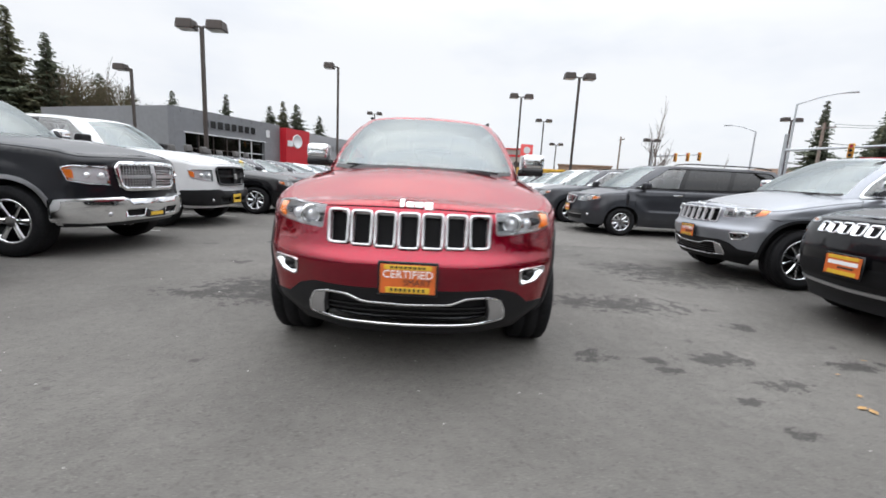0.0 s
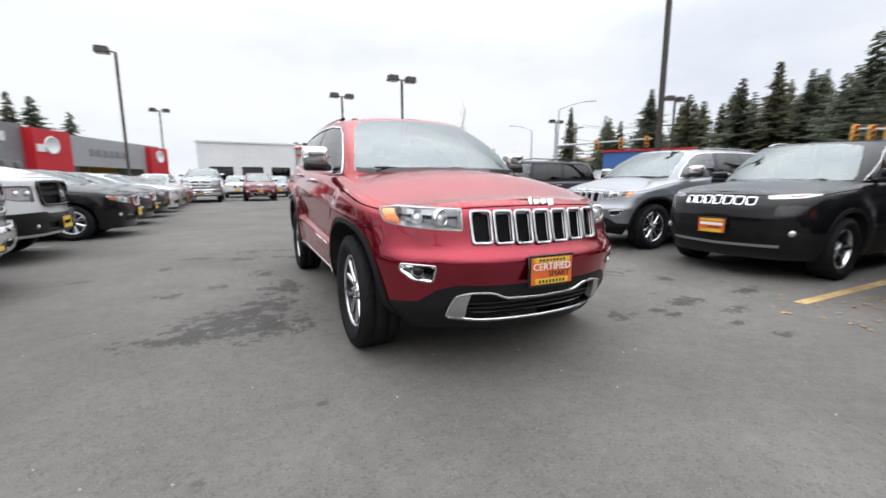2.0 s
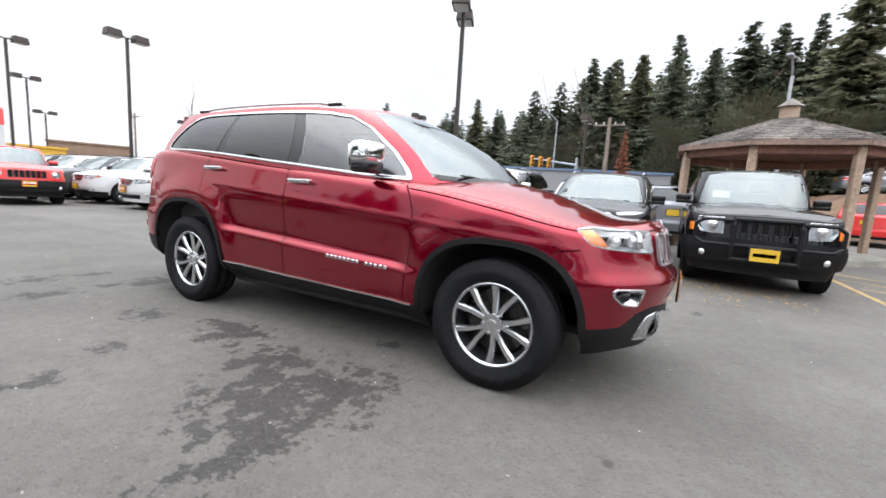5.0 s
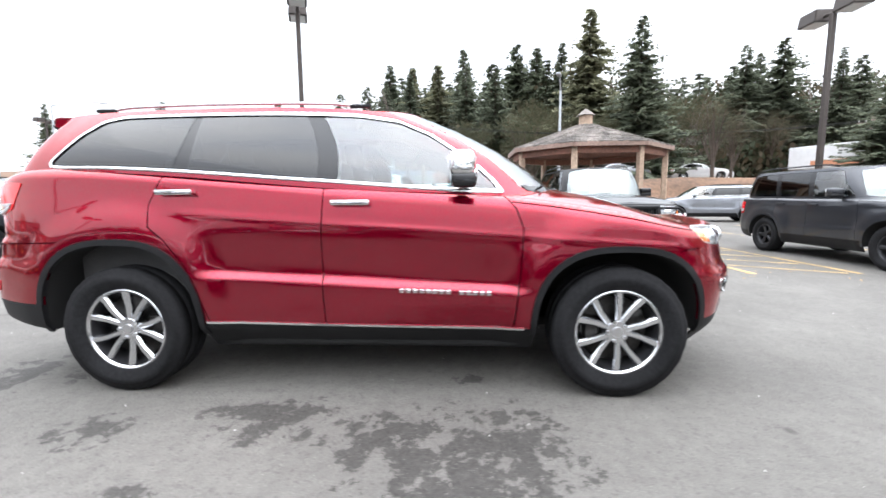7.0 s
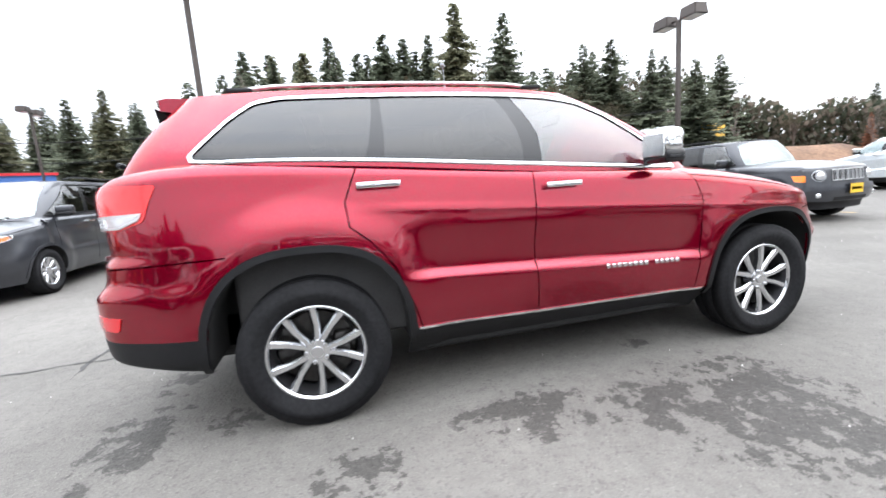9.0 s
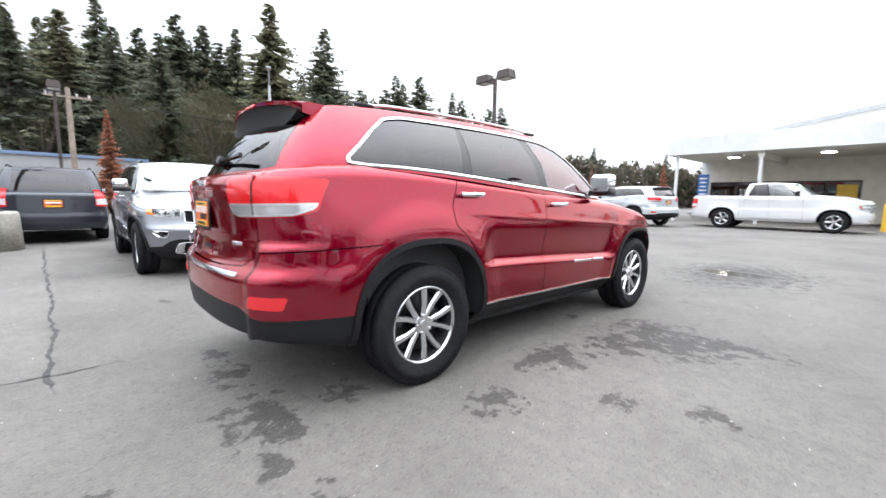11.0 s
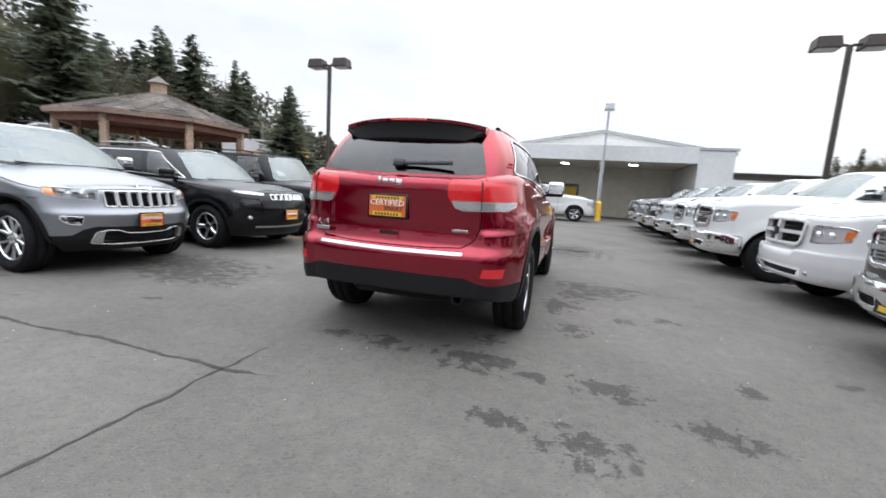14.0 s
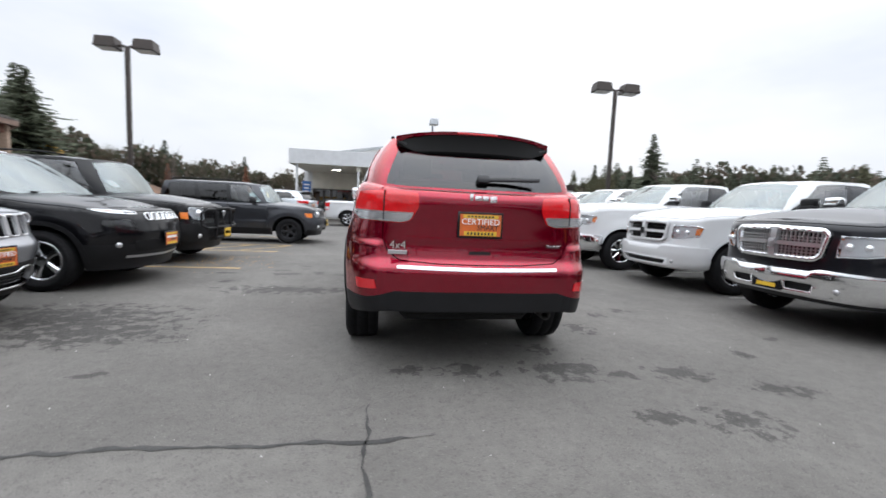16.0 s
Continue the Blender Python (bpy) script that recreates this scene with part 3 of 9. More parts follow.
    part("spokes", bm, rim_mat, root, smooth=True, angle=30)
    if detail:
        bm = bmesh.new()
        tube(bm, (face - 0.06, 0, 0), (face - 0.004, 0, 0), 0.082, 0.062, 24)
        part("hub", bm, rim_mat, root)
        bm = bmesh.new()
        tube(bm, (face - 0.01, 0, 0), (face + 0.004, 0, 0), 0.031, 0.028, 20)
        part("centre_cap", bm, SATIN, root)
        for i in range(5):
            a = 2 * math.pi * i / 5 + (0 if twin else 0.3)
            bm = bmesh.new()
            tube(bm, (face - 0.02, 0.055 * math.cos(a), 0.055 * math.sin(a)), (face + 0.006, 0.055 * math.cos(a), 0.055 * math.sin(a)), 0.011, 0.009, 6)
            part("lug_nut", bm, SATIN, root)
    if detail:
        bm = bmesh.new()
        tube(bm, (-0.03, 0, 0), (-0.005, 0, 0), rim - 0.055, None, 32)
        part("brake_disc", bm, STEEL, root)
        bm = bmesh.new()
        box(bm, (0.07, 0.09, 0.15), (-0.01, 0.13 if at[1] < 0 else -0.13, 0.0), bevel=0.012)
        part("brake_caliper", bm, STEEL, root)
    bm = bmesh.new()
    tube(bm, (-h * 0.8, 0, 0), (-h * 0.7, 0, 0), rim - 0.025, None, 32)
    part("wheel_back", bm, VOID, root)
    return root


def superarch(cy, cz, a, b, n=2.5, low=0.15, k=28):
    """An arch outline in (y, z): flattened top, open below at the height low."""
    pts = []
    for i in range(k + 1):
        t = math.pi * i / k
        c, s = math.cos(t), math.sin(t)
        pts.append((cy + a * (abs(c) ** (2 / n)) * (1 if c > 0 else -1), cz + b * abs(s) ** (2 / n)))
    return pts + [(cy - a * 1.0, low), (cy + a * 1.0, low)]


def arch_band(skin, arch, band, mat, parent, off=0.012, label="black plastic wheel arch trim"):
    """The trim round a wheel opening, and the dark liner behind it, on both halves."""
    inner = skin.side(arch[:-2])
    outer = [(s, z) for s, z in skin.side(grow_arch(arch[:-2], band))]
    poly = outer + inner[::-1]
    for m in (False, True):
        patch("wheel_arch_trim", skin, poly, mat, parent, off, 0.03, step=0.04, mirror=m, label=label)
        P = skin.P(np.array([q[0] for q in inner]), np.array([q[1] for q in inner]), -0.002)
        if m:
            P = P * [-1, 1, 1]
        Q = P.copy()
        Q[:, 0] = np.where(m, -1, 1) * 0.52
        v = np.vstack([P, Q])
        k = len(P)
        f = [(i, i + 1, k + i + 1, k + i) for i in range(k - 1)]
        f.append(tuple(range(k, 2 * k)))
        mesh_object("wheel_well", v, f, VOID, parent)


def grow_arch(arch, by):
    p = np.array(arch)
    c = np.array([(p[:, 0].min() + p[:, 0].max()) / 2, p[:, 1].min()])
    d = p - c
    l = np.hypot(*d.T)[:, None]
    return [tuple(q) for q in c + d * (1 + by / l)]


def lettering(name, text, size, mat, parent, m, depth=0.002, label=""):
    cu = bpy.data.curves.new(name, "FONT")
    cu.body, cu.size, cu.align_x, cu.align_y, cu.extrude, cu.resolution_u = text, size, "CENTER", "CENTER", depth, 2
    tmp = new(name, cu)
    me = bpy.data.meshes.new_from_object(tmp.evaluated_get(bpy.context.evaluated_depsgraph_get()))
    bpy.data.objects.remove(tmp)
    me.materials.clear()
    me.materials.append(mat)
    ob = new(name, me)
    ob.parent = parent
    ob.matrix_basis = m
    if label:
        tagged(ob, label)
    return ob


def dealer_plate(parent, m, lettered=False, yellow=False, w=0.315, h=0.165):
    """A card plate in a black frame, facing local +z with its foot towards -y."""
    root = new("plate_frame")
    root.parent = parent
    root.matrix_basis = m
    bm = bmesh.new()
    box(bm, (w + 0.03, h + 0.03, 0.012), (0, 0, 0), bevel=0.004)
    me = part("frame_plate", bm, GLOSSBLACK, root)
    me.name = "backing"

    def card(name, size, at, mat):
        b = bmesh.new()
        box(b, (*size, 0.004), (*at, 0.008 + (0.002 if mat is not ORANGE else 0)), bevel=0.001)
        return part(name, b, mat, root)

    card("card", (w, h), (0, 0), YELLOW if yellow else ORANGE)
    if yellow:
        card("letter_bar", (0.25, 0.05), (0, 0.0), INK)
        return root
    card("band", (w * 0.86, h * 0.16), (0, h * 0.40), YELLOW)
    card("band", (w * 0.80, h * 0.20), (0.0, -h * 0.38), YELLOW)
    for i in range(8 if lettered else 0):
        card("letter_bar", (0.015, 0.012), (-0.085 + i * 0.024, h * 0.40), INK).location.z += 0.002
        card("letter_bar", (0.013, 0.018), (-0.085 + i * 0.024, -h * 0.38), INK).location.z += 0.002
    if lettered:
        lettering("lettering", "CERTIFIED", 0.058, WHITEINK, root, pose(0, h * 0.15, 0.0115), 0.0015)
        lettering("lettering", "SMART", 0.048, INK, root, pose(0.05, -h * 0.12, 0.0115), 0.0015)
    else:
        card("white_band", (w * 0.84, h * 0.20), (0, h * 0.12), WHITEINK)
        card("letter_bar", (w * 0.45, h * 0.10), (0.03, -h * 0.12), INK)
    return root


def seat(parent, at, wide=0.50, mat=None):
    root = new("seat")
    root.parent = parent
    root.matrix_basis = pose(*at)
    bm = bmesh.new()
    box(bm, (wide, 0.52, 0.16), (0, 0, 0.0), bevel=0.05, segments=3)
    part("cushion", bm, mat or SEATS, root)
    bm = bmesh.new()
    box(bm, (wide * 0.96, 0.14, 0.62), (0, 0.30, 0.34), (-14, 0, 0), bevel=0.05, segments=3)
    part("backrest", bm, mat or SEATS, root)
    bm = bmesh.new()
    for x in ((0,) if wide < 0.8 else (-wide * 0.3, wide * 0.3)):
        box(bm, (0.26, 0.10, 0.18), (x, 0.41, 0.76), (-10, 0, 0), bevel=0.035, segments=3)
    part("headrest", bm, mat or SEATS, root)
    return root


def cabin_inside(parent, y_dash, y_front, y_rear, floor_z, half_w, dash_z, rear=True, y_back=1.9):
    """Floor tub, dashboard, steering wheel and seats."""
    bm = bmesh.new()
    box(bm, (half_w * 1.9, y_back - y_dash, 0.05), (0, (y_back + y_dash) / 2, floor_z), bevel=0.01)
    for s in (-1, 1):
        box(bm, (0.05, y_back - y_dash, dash_z - floor_z - 0.12), (s * half_w * 0.93, (y_back + y_dash) / 2, (dash_z - 0.10 + floor_z) / 2))
    box(bm, (half_w * 1.8, 0.05, dash_z - floor_z), (0, y_back, (dash_z + floor_z) / 2))
    part("cabin_tub", bm, CABIN, parent)
    bm = bmesh.new()
    box(bm, (half_w * 1.75, 0.55, 0.34), (0, y_dash + 0.18, dash_z - 0.20), (8, 0, 0), bevel=0.07, segments=3)
    part("dashboard", bm, CABIN, parent)
    for s in (-1, 1):
        seat(parent, (s * half_w * 0.45, y_front, floor_z + 0.34))
    if rear:
        seat(parent, (0, y_rear, floor_z + 0.36), half_w * 1.5)
    v, f = [], []
    for i in range(28):
        a = 2 * math.pi * i / 28
        for j in range(8):
            b = 2 * math.pi * j / 8
            r = 0.185 + 0.016 * math.cos(b)
            v.append((r * math.cos(a), r * math.sin(a), 0.016 * math.sin(b)))
    for i in range(28):
        for j in range(8):
            f.append((i * 8 + j, ((i + 1) % 28) * 8 + j, ((i + 1) % 28) * 8 + (j + 1) % 8, i * 8 + (j + 1) % 8))
    st = mesh_object("steering_wheel", v, f, CABIN, parent)
    st.matrix_basis = pose(half_w * 0.45, y_dash + 0.55, dash_z - 0.03, 65, 0, 0)
    bm = bmesh.new()
    box(bm, (0.34, 0.08, 0.03), (0, 0, -0.01), bevel=0.01)
    box(bm, (0.10, 0.20, 0.03), (0, -0.08, -0.01), bevel=0.01)
    part("steering_wheel_boss", bm, CABIN, parent).matrix_basis = st.matrix_basis


def door_mirror(parent, at, s, cap_mat, low_mat=None, size=(0.25, 0.13, 0.17)):
    root = new("door_mirror")
    root.parent = parent
    root.matrix_basis = pose(at[0] * s, at[1], at[2])
    w, d, h = size
    bm = bmesh.new()
    box(bm, (w, d, h * 0.66), (s * w * 0.55, 0, h * 0.20), bevel=0.045, segments=4)
    for v in bm.verts:
        v.co.y += 0.25 * s * (v.co.x - s * w * 0.1) * (0.5 if v.co.y < 0 else 0.15)
    part("mirror_cap", bm, cap_mat, root)
    bm = bmesh.new()
    box(bm, (w * 0.96, d * 0.92, h * 0.40), (s * w * 0.54, 0.004, -h * 0.22), bevel=0.03, segments=3)
    box(bm, (w * 0.5, d * 0.5, h * 0.3), (s * 0.03, 0.01, -h * 0.28), bevel=0.02, segments=2)
    part("mirror_base", bm, low_mat or PLASTIC, root)
    bm = bmesh.new()
    box(bm, (w * 0.84, 0.008, h * 0.62), (s * w * 0.55, d * 0.5 + 0.012, h * 0.08), bevel=0.003)
    part("mirror_glass", bm, CHROME, root)
    return root


def door_handle(parent, skin, y, z, s, mat, length=0.22):
    p = skin.P(np.array([skin.side([(y, z)])[0][0]]), np.array([z]))[0]
    bm = bmesh.new()
    box(bm, (0.022, length, 0.032), (s * (p[0] + 0.030), y, z), bevel=0.010, segments=2)
    for e in (-1, 1):
        box(bm, (0.05, 0.04, 0.026), (s * (p[0] + 0.012), y + e * (length / 2 - 0.025), z), bevel=0.008)
    return part("door_handle", bm, mat, parent)


def wiper(parent, a, b, lift=0.02, mat=None):
    bm = bmesh.new()
    a, b = Vector(a), Vector(b)
    tube(bm, a, b, 0.010, 0.007, 6)
    mid = a.lerp(b, 0.55)
    tube(bm, mid, a.lerp(b, 0.1) + Vector((0, -0.03, -0.02)), 0.008, 0.012, 6)
    return part("wiper", bm, mat or PLASTIC, parent)


def windows(cab, parent, dlo, posts, mats, trim=CHROME, trim_w=0.020, sills=True):
    """Side glass inside an outline of (y, z): panes between posts (pairs of y at the sill and the head), black posts, bright surround."""
    ring = cab.side(dlo)
    inner = shrink(ring, 0.012)
    for m in (False, True):
        if trim is not None:
            patch("window_trim", cab, ring, trim, parent, 0.006, 0.012, holes=[shrink([(a, b * 0.5) for a, b in ring], trim_w) and [(a, b * 2) for a, b in shrink([(a, b * 0.5) for a, b in ring], trim_w)]], step=0.06, mirror=m)
        patch("window_post", cab, inner, POSTBLACK, parent, -0.004, 0.004, holes=[pane_outline(cab, inner, a, b) for a, b in posts], step=0.06, mirror=m, roll=False)
        for (a, b), g in zip(posts, mats):
            patch("side_window", cab, pane_outline(cab, inner, a, b, 0.0), g, parent, -0.002, 0.0, step=0.07, mirror=m)


def pane_outline(cab, inner, a, b, edge=0.014):
    """The part of an outline between two slanting lines, each given as (s at the sill, s at the head) in metres along y."""
    (a0, a1), (b0, b1) = a, b
    sa = [cab.side([(a0, 1.2)])[0][0], cab.side([(a1, 1.6)])[0][0]]
    sb = [cab.side([(b0, 1.2)])[0][0], cab.side([(b1, 1.6)])[0][0]]
    poly = [tuple(p) for p in divide(inner, 0.03)]

    def clip(poly, line, keep):
        out = []

        def val(p):
            return (p[0] - (line[0] + (line[1] - line[0]) * p[1])) * keep

        for i in range(len(poly)):
            p, q = poly[i], poly[(i + 1) % len(poly)]
            vp, vq = val(p), val(q)
            if vp >= 0:
                out.append(p)
            if (vp > 0) != (vq > 0) and vp != vq:
                t = vp / (vp - vq)
                out.append((p[0] + (q[0] - p[0]) * t, p[1] + (q[1] - p[1]) * t))
        return out

    poly = clip(clip(poly, sa, 1), sb, -1)
    return shrink(thin_out(poly), edge) if edge else poly


def thin_out(poly, least=0.012):
    out = [poly[0]]
    for p in poly[1:]:
        if math.hypot(p[0] - out[-1][0], p[1] - out[-1][1]) > least:
            out.append(p)
    return out


# ---- the mid-size seven-slot SUV ----
def seven_slot_suv(paint, name="suv", trim_low=None, lettered=True, detail=1, label=""):
    low = trim_low or PLASTIC
    root = empty(name)
    ctl = [(0, -2.30, 1.005, 0.27), (0.35, -2.275, 1.0, 0.27), (0.60, -2.17, 0.985, 0.27), (0.80, -1.99, 0.975, 0.25), (0.90, -1.76, 1.005, 0.24),
           (0.938, -1.45, 1.065, 0.24), (0.945, -1.0, 1.135, 0.24), (0.947, -0.5, 1.185, 0.24), (0.947, 0.3, 1.245, 0.24), (0.945, 1.1, 1.31, 0.25),
           (0.938, 1.6, 1.345, 0.27), (0.922, 1.95, 1.35, 0.36), (0.862, 2.19, 1.33, 0.41), (0.71, 2.355, 1.305, 0.45), (0.40, 2.43, 1.295, 0.46), (0, 2.45, 1.29, 0.465)]
    wf, wr = -1.4575, 1.4575

    def sculpt(y, z):
        run = smooth01((y + 1.0) / 0.22) * smooth01((1.02 - y) / 0.22)
        ledge = 0.685 + 0.05 * y
        crease = 1.00 + 0.072 * y
        g = smooth01((crease - z) / np.maximum(crease - ledge - 0.03, 0.05)) * smooth01((z - ledge + 0.034) / 0.050)
        line = np.exp(-((z - crease) / 0.018) ** 2) * 0.004 * smooth01((y + 1.9) / 0.3) * smooth01((1.3 - y) / 0.4)
        out = -0.036 * run * g + line
        for c in (wf, wr):
            r = np.hypot(y - c, (z - 0.40) * 0.95)
            out = out + 0.020 * smooth01((0.74 - r) / 0.18)
        return out

    def corner(x, y, z):
        """The rear bumper's shoulders stand proud of the tailgate."""
        return 0.032 * smooth01((x - 0.64) / 0.07) * smooth01((y - 2.0) / 0.3) * smooth01((0.945 - z) / 0.045) * smooth01((z - 0.30) / 0.15)

    body = Lower(ctl, [(0.2, 0.22), (0.28, 0.16), (0.35, 0.085), (0.40, 0.028), (0.55, 0.006), (0.7, 0), (0.85, 0), (0.97, 0.003), (1.05, 0.014), (1.12, 0.027), (1.2, 0.043), (1.35, 0.066)],
                 [(0.2, 0.10), (0.28, 0.045), (0.34, 0.006), (0.42, -0.010), (0.55, -0.032), (0.64, -0.060), (0.692, -0.070), (0.735, -0.024), (0.80, 0.0), (0.86, 0.012), (0.93, 0.025), (1.0, 0.05)],
                 [(0.28, -0.08), (0.36, -0.01), (0.45, 0.045), (0.60, 0.055), (0.735, 0.06), (0.77, 0.052), (0.80, 0.0), (0.9, -0.012), (1.05, 0.0), (1.2, 0.02), (1.3, 0.01)], sculpt=sculpt, corner=corner)
    foot = [(0, -1.22, 1.165), (0.36, -1.19, 1.16), (0.64, -1.07, 1.15), (0.795, -0.92, 1.14), (0.868, -0.55, 1.155), (0.892, 0.25, 1.215), (0.884, 1.05, 1.285),
            (0.858, 1.6, 1.32), (0.80, 1.97, 1.32), (0.69, 2.265, 1.275), (0.38, 2.36, 1.265), (0, 2.39, 1.26)]
    head = [(0, -0.30, 1.712), (0.32, -0.27, 1.708), (0.55, -0.18, 1.69), (0.64, -0.02, 1.685), (0.67, 0.25, 1.70), (0.675, 0.65, 1.712), (0.665, 1.1, 1.712),
            (0.648, 1.55, 1.706), (0.622, 1.82, 1.698), (0.575, 1.96, 1.685), (0.30, 2.03, 1.68), (0, 2.05, 1.68)]
    cab = Cabin(foot, head, 0.13, 0.035, 0.04)
    af, ar = superarch(wf, 0.36, 0.47, 0.487, 2.6), superarch(wr, 0.36, 0.485, 0.535, 2.6)
    hole_f, hole_r = body.side(af), body.side(ar)
    lampf = rounded(body.front([(0.478, 0.843), (0.60, 0.850), (0.715, 0.861), (0.800, 0.876), (0.836, 0.892), (0.830, 0.972), (0.74, 0.982), (0.60, 0.975), (0.465, 0.972)]), 0.02, 3)
    fog = rounded(body.front([(0.635, 0.563), (0.735, 0.578), (0.795, 0.632), (0.79, 0.672), (0.625, 0.665)]), 0.025, 3)
    mouth = rounded(body.front([(0, 0.325), (0.38, 0.333), (0.555, 0.352), (0.525, 0.492), (0.44, 0.512), (0.33, 0.508), (0.24, 0.470), (0, 0.462),
                                (-0.24, 0.470), (-0.33, 0.508), (-0.44, 0.512), (-0.525, 0.492), (-0.555, 0.352), (-0.38, 0.333)]), 0.025, 3)
    slots = []
    for i in range(-3, 4):
        c = i * 0.127
        low_z = 0.758 + 0.012 * abs(i) / 3
        slots.append([(c - 0.0605, low_z), (c + 0.0605, low_z), (c + 0.0605, 0.952), (c - 0.0605, 0.952)])
    slot_in = [rounded(body.front([(p[0][0] + 0.014, p[0][1] + 0.012), (p[1][0] - 0.014, p[0][1] + 0.012), (p[2][0] - 0.014, p[2][1] - 0.010), (p[3][0] + 0.014, p[3][1] - 0.010)]), 0.016, 3) for p in slots]
    tail = rounded(body.side([(2.06, 1.262), (2.13, 1.10)]) + body.rear([(0.82, 1.068), (0.54, 1.058), (0.48, 1.075), (0.43, 1.17), (0.435, 1.262), (0.62, 1.275)]), 0.02, 3)
    # panels
    fd = body.side([(-0.86, 0.40), (-0.90, 0.75), (-0.91, 0.98), (-0.87, 1.09), (-0.80, 1.17)])
    bd = body.side([(0.225, 0.40), (0.235, 0.8), (0.215, 1.25)])
    rd = body.side([(0.90, 0.40), (0.945, 0.56), (1.03, 0.78), (1.14, 0.92), (1.235, 1.0), (1.245, 1.12), (1.16, 1.32)])
    sill = body.side([(-0.86, 0.405), (0.225, 0.42), (0.91, 0.435)])
    door_f = fd + [(q[0], q[1] + 0.2) for q in (fd[-1], bd[-1])] + bd[::-1]
    door_r = bd + [(q[0], q[1] + 0.2) for q in (bd[-1], rd[-1])] + rd[::-1]
    gate = body.rear([(0.655, 1.32), (0.66, 1.12), (0.665, 0.95), (0.63, 0.86), (0.55, 0.805), (0.3, 0.79), (0.0, 0.787)])
    hood_line = [(s, z) for s, z in zip(*(lambda q: (q, np.interp(q, body.s, body.d[:, 2]) - 0.028))(np.linspace(0, body.side([(-0.85, 1.1)])[0][0], 40)))]
    bumper_gap = body.side([(-1.90, 0.86), (-1.78, 0.845)])
    rear_gap = body.side([(1.80, 0.91), (2.12, 0.90)]) + body.rear([(0.70, 0.885)])
    low_front = body.front([(0, 0.545), (0.30, 0.545), (0.52, 0.552), (0.62, 0.520), (0.70, 0.452)]) + body.side([(-1.95, 0.44), (-1.7, 0.44)])
    low_front = low_front + [(low_front[-1][0], 0.1), (0, 0.1)]
    low_rear = body.side([(1.7, 0.52), (2.0, 0.54)]) + body.rear([(0.76, 0.55), (0.66, 0.572), (0.58, 0.598), (0.0, 0.605)])
    low_rear = low_rear + [(body.L, 0.1), (low_rear[0][0], 0.1)]
    low_side = body.side([(-1.7, 0.10), (-1.7, 0.395), (-0.86, 0.405), (0.225, 0.42), (0.91, 0.435), (1.7, 0.45), (1.7, 0.10)])
    mats = {"body": paint, "front_door": paint, "rear_door": paint, "tailgate": paint, "front_valance": low, "rear_valance": low, "lower_cladding": low}
    gate_poly = gate + [(body.L, 0.787), (body.L, 1.5), (gate[0][0], 1.5)]
    shell(body, [("front_door", door_f), ("rear_door", door_r), ("tailgate", gate_poly), ("front_valance", low_front), ("rear_valance", low_rear), ("lower_cladding", low_side)],
          [fd, bd, rd, sill, gate, hood_line, bumper_gap, rear_gap], [hole_f, hole_r, lampf, fog, mouth, tail] + slot_in, root, mats,
          step=(0.045, 0.02) if detail else (0.08, 0.035),
          labels={"front_valance": "black plastic lower bumper", "rear_valance": "black plastic lower bumper", "lower_cladding": "black sill cladding"})
    top = body.P(body.s, body.d[:, 2])
    cap("hood", top, top[0, 1] + 0.001, -0.72, lambda y: 0.105 * float(smooth01((y + 2.30) / 1.0)) ** 0.75, paint, root, 30, 16, power=0.8)
    arch_band(body, af, 0.034, low, root)
    arch_band(body, ar, 0.036, low, root)
    # cabin
    wind = rounded(cab.front([(0.0, 1.20), (0.60, 1.19), (0.745, 1.20), (0.70, 1.36), (0.605, 1.58), (0.53, 1.665), (0.30, 1.68), (0, 1.685),
                              (-0.30, 1.68), (-0.53, 1.665), (-0.605, 1.58), (-0.70, 1.36), (-0.745, 1.20), (-0.60, 1.19)]), 0.03, 3)
    rearglass = rounded(cab.rear([(0.0, 1.305), (0.50, 1.31), (0.655, 1.325), (0.60, 1.50), (0.535, 1.655), (0, 1.665), (-0.535, 1.655), (-0.60, 1.50), (-0.655, 1.325), (-0.50, 1.31)]), 0.03, 3)
    dlo = rounded([(-0.82, 1.172), (-0.775, 1.235), (-0.66, 1.345), (-0.545, 1.425), (-0.39, 1.528), (-0.17, 1.622), (0.05, 1.655), (0.3, 1.668), (1.04, 1.674), (1.50, 1.668), (1.63, 1.644), (1.74, 1.565), (1.935, 1.385), (1.925, 1.350), (1.82, 1.342), (0.22, 1.243)], 0.03, 3)
    dlo = soften(dlo)
    dlo_sv = cab.side(dlo)
    shell(cab, [], [], [wind, rearglass, dlo_sv], root, {"body": paint, "cabin_shell": paint}, step=(0.05, 0.04), default="cabin_shell")
    windows(cab, root, dlo, [((-0.66, -0.66), (0.150, 0.160)), ((0.258, 0.270), (1.02, 0.985)), ((1.125, 1.025), (2.2, 2.2))], [SIDEGLASS, TINT, TINT])
    patch("windscreen", cab, wind, GLASS, root, 0.001, 0, step=0.07, label="clear windscreen reflecting the sky")
    strip_on("windscreen_band", cab, cab.front([(-0.73, 1.205), (-0.60, 1.198), (0, 1.207), (0.60, 1.198), (0.73, 1.205)]), 0.030, GLOSSBLACK, root, 0.004, 0.004, label="black band along the foot of the windscreen")
    patch("rear_window", cab, rearglass, TINT, root, 0.001, 0, step=0.07, label="dark tinted rear window")
    edge = cab.P(cab.s, np.ones_like(cab.s))
    cap("roof", edge, edge[0, 1] + 0.001, edge[-1, 1] - 0.001, lambda y: 0.050 * float(smooth01((y + 0.34) / 0.7)) ** 0.6 * float(smooth01((2.10 - y) / 0.5)) ** 0.6, paint, root, 26, 12, power=0.8)
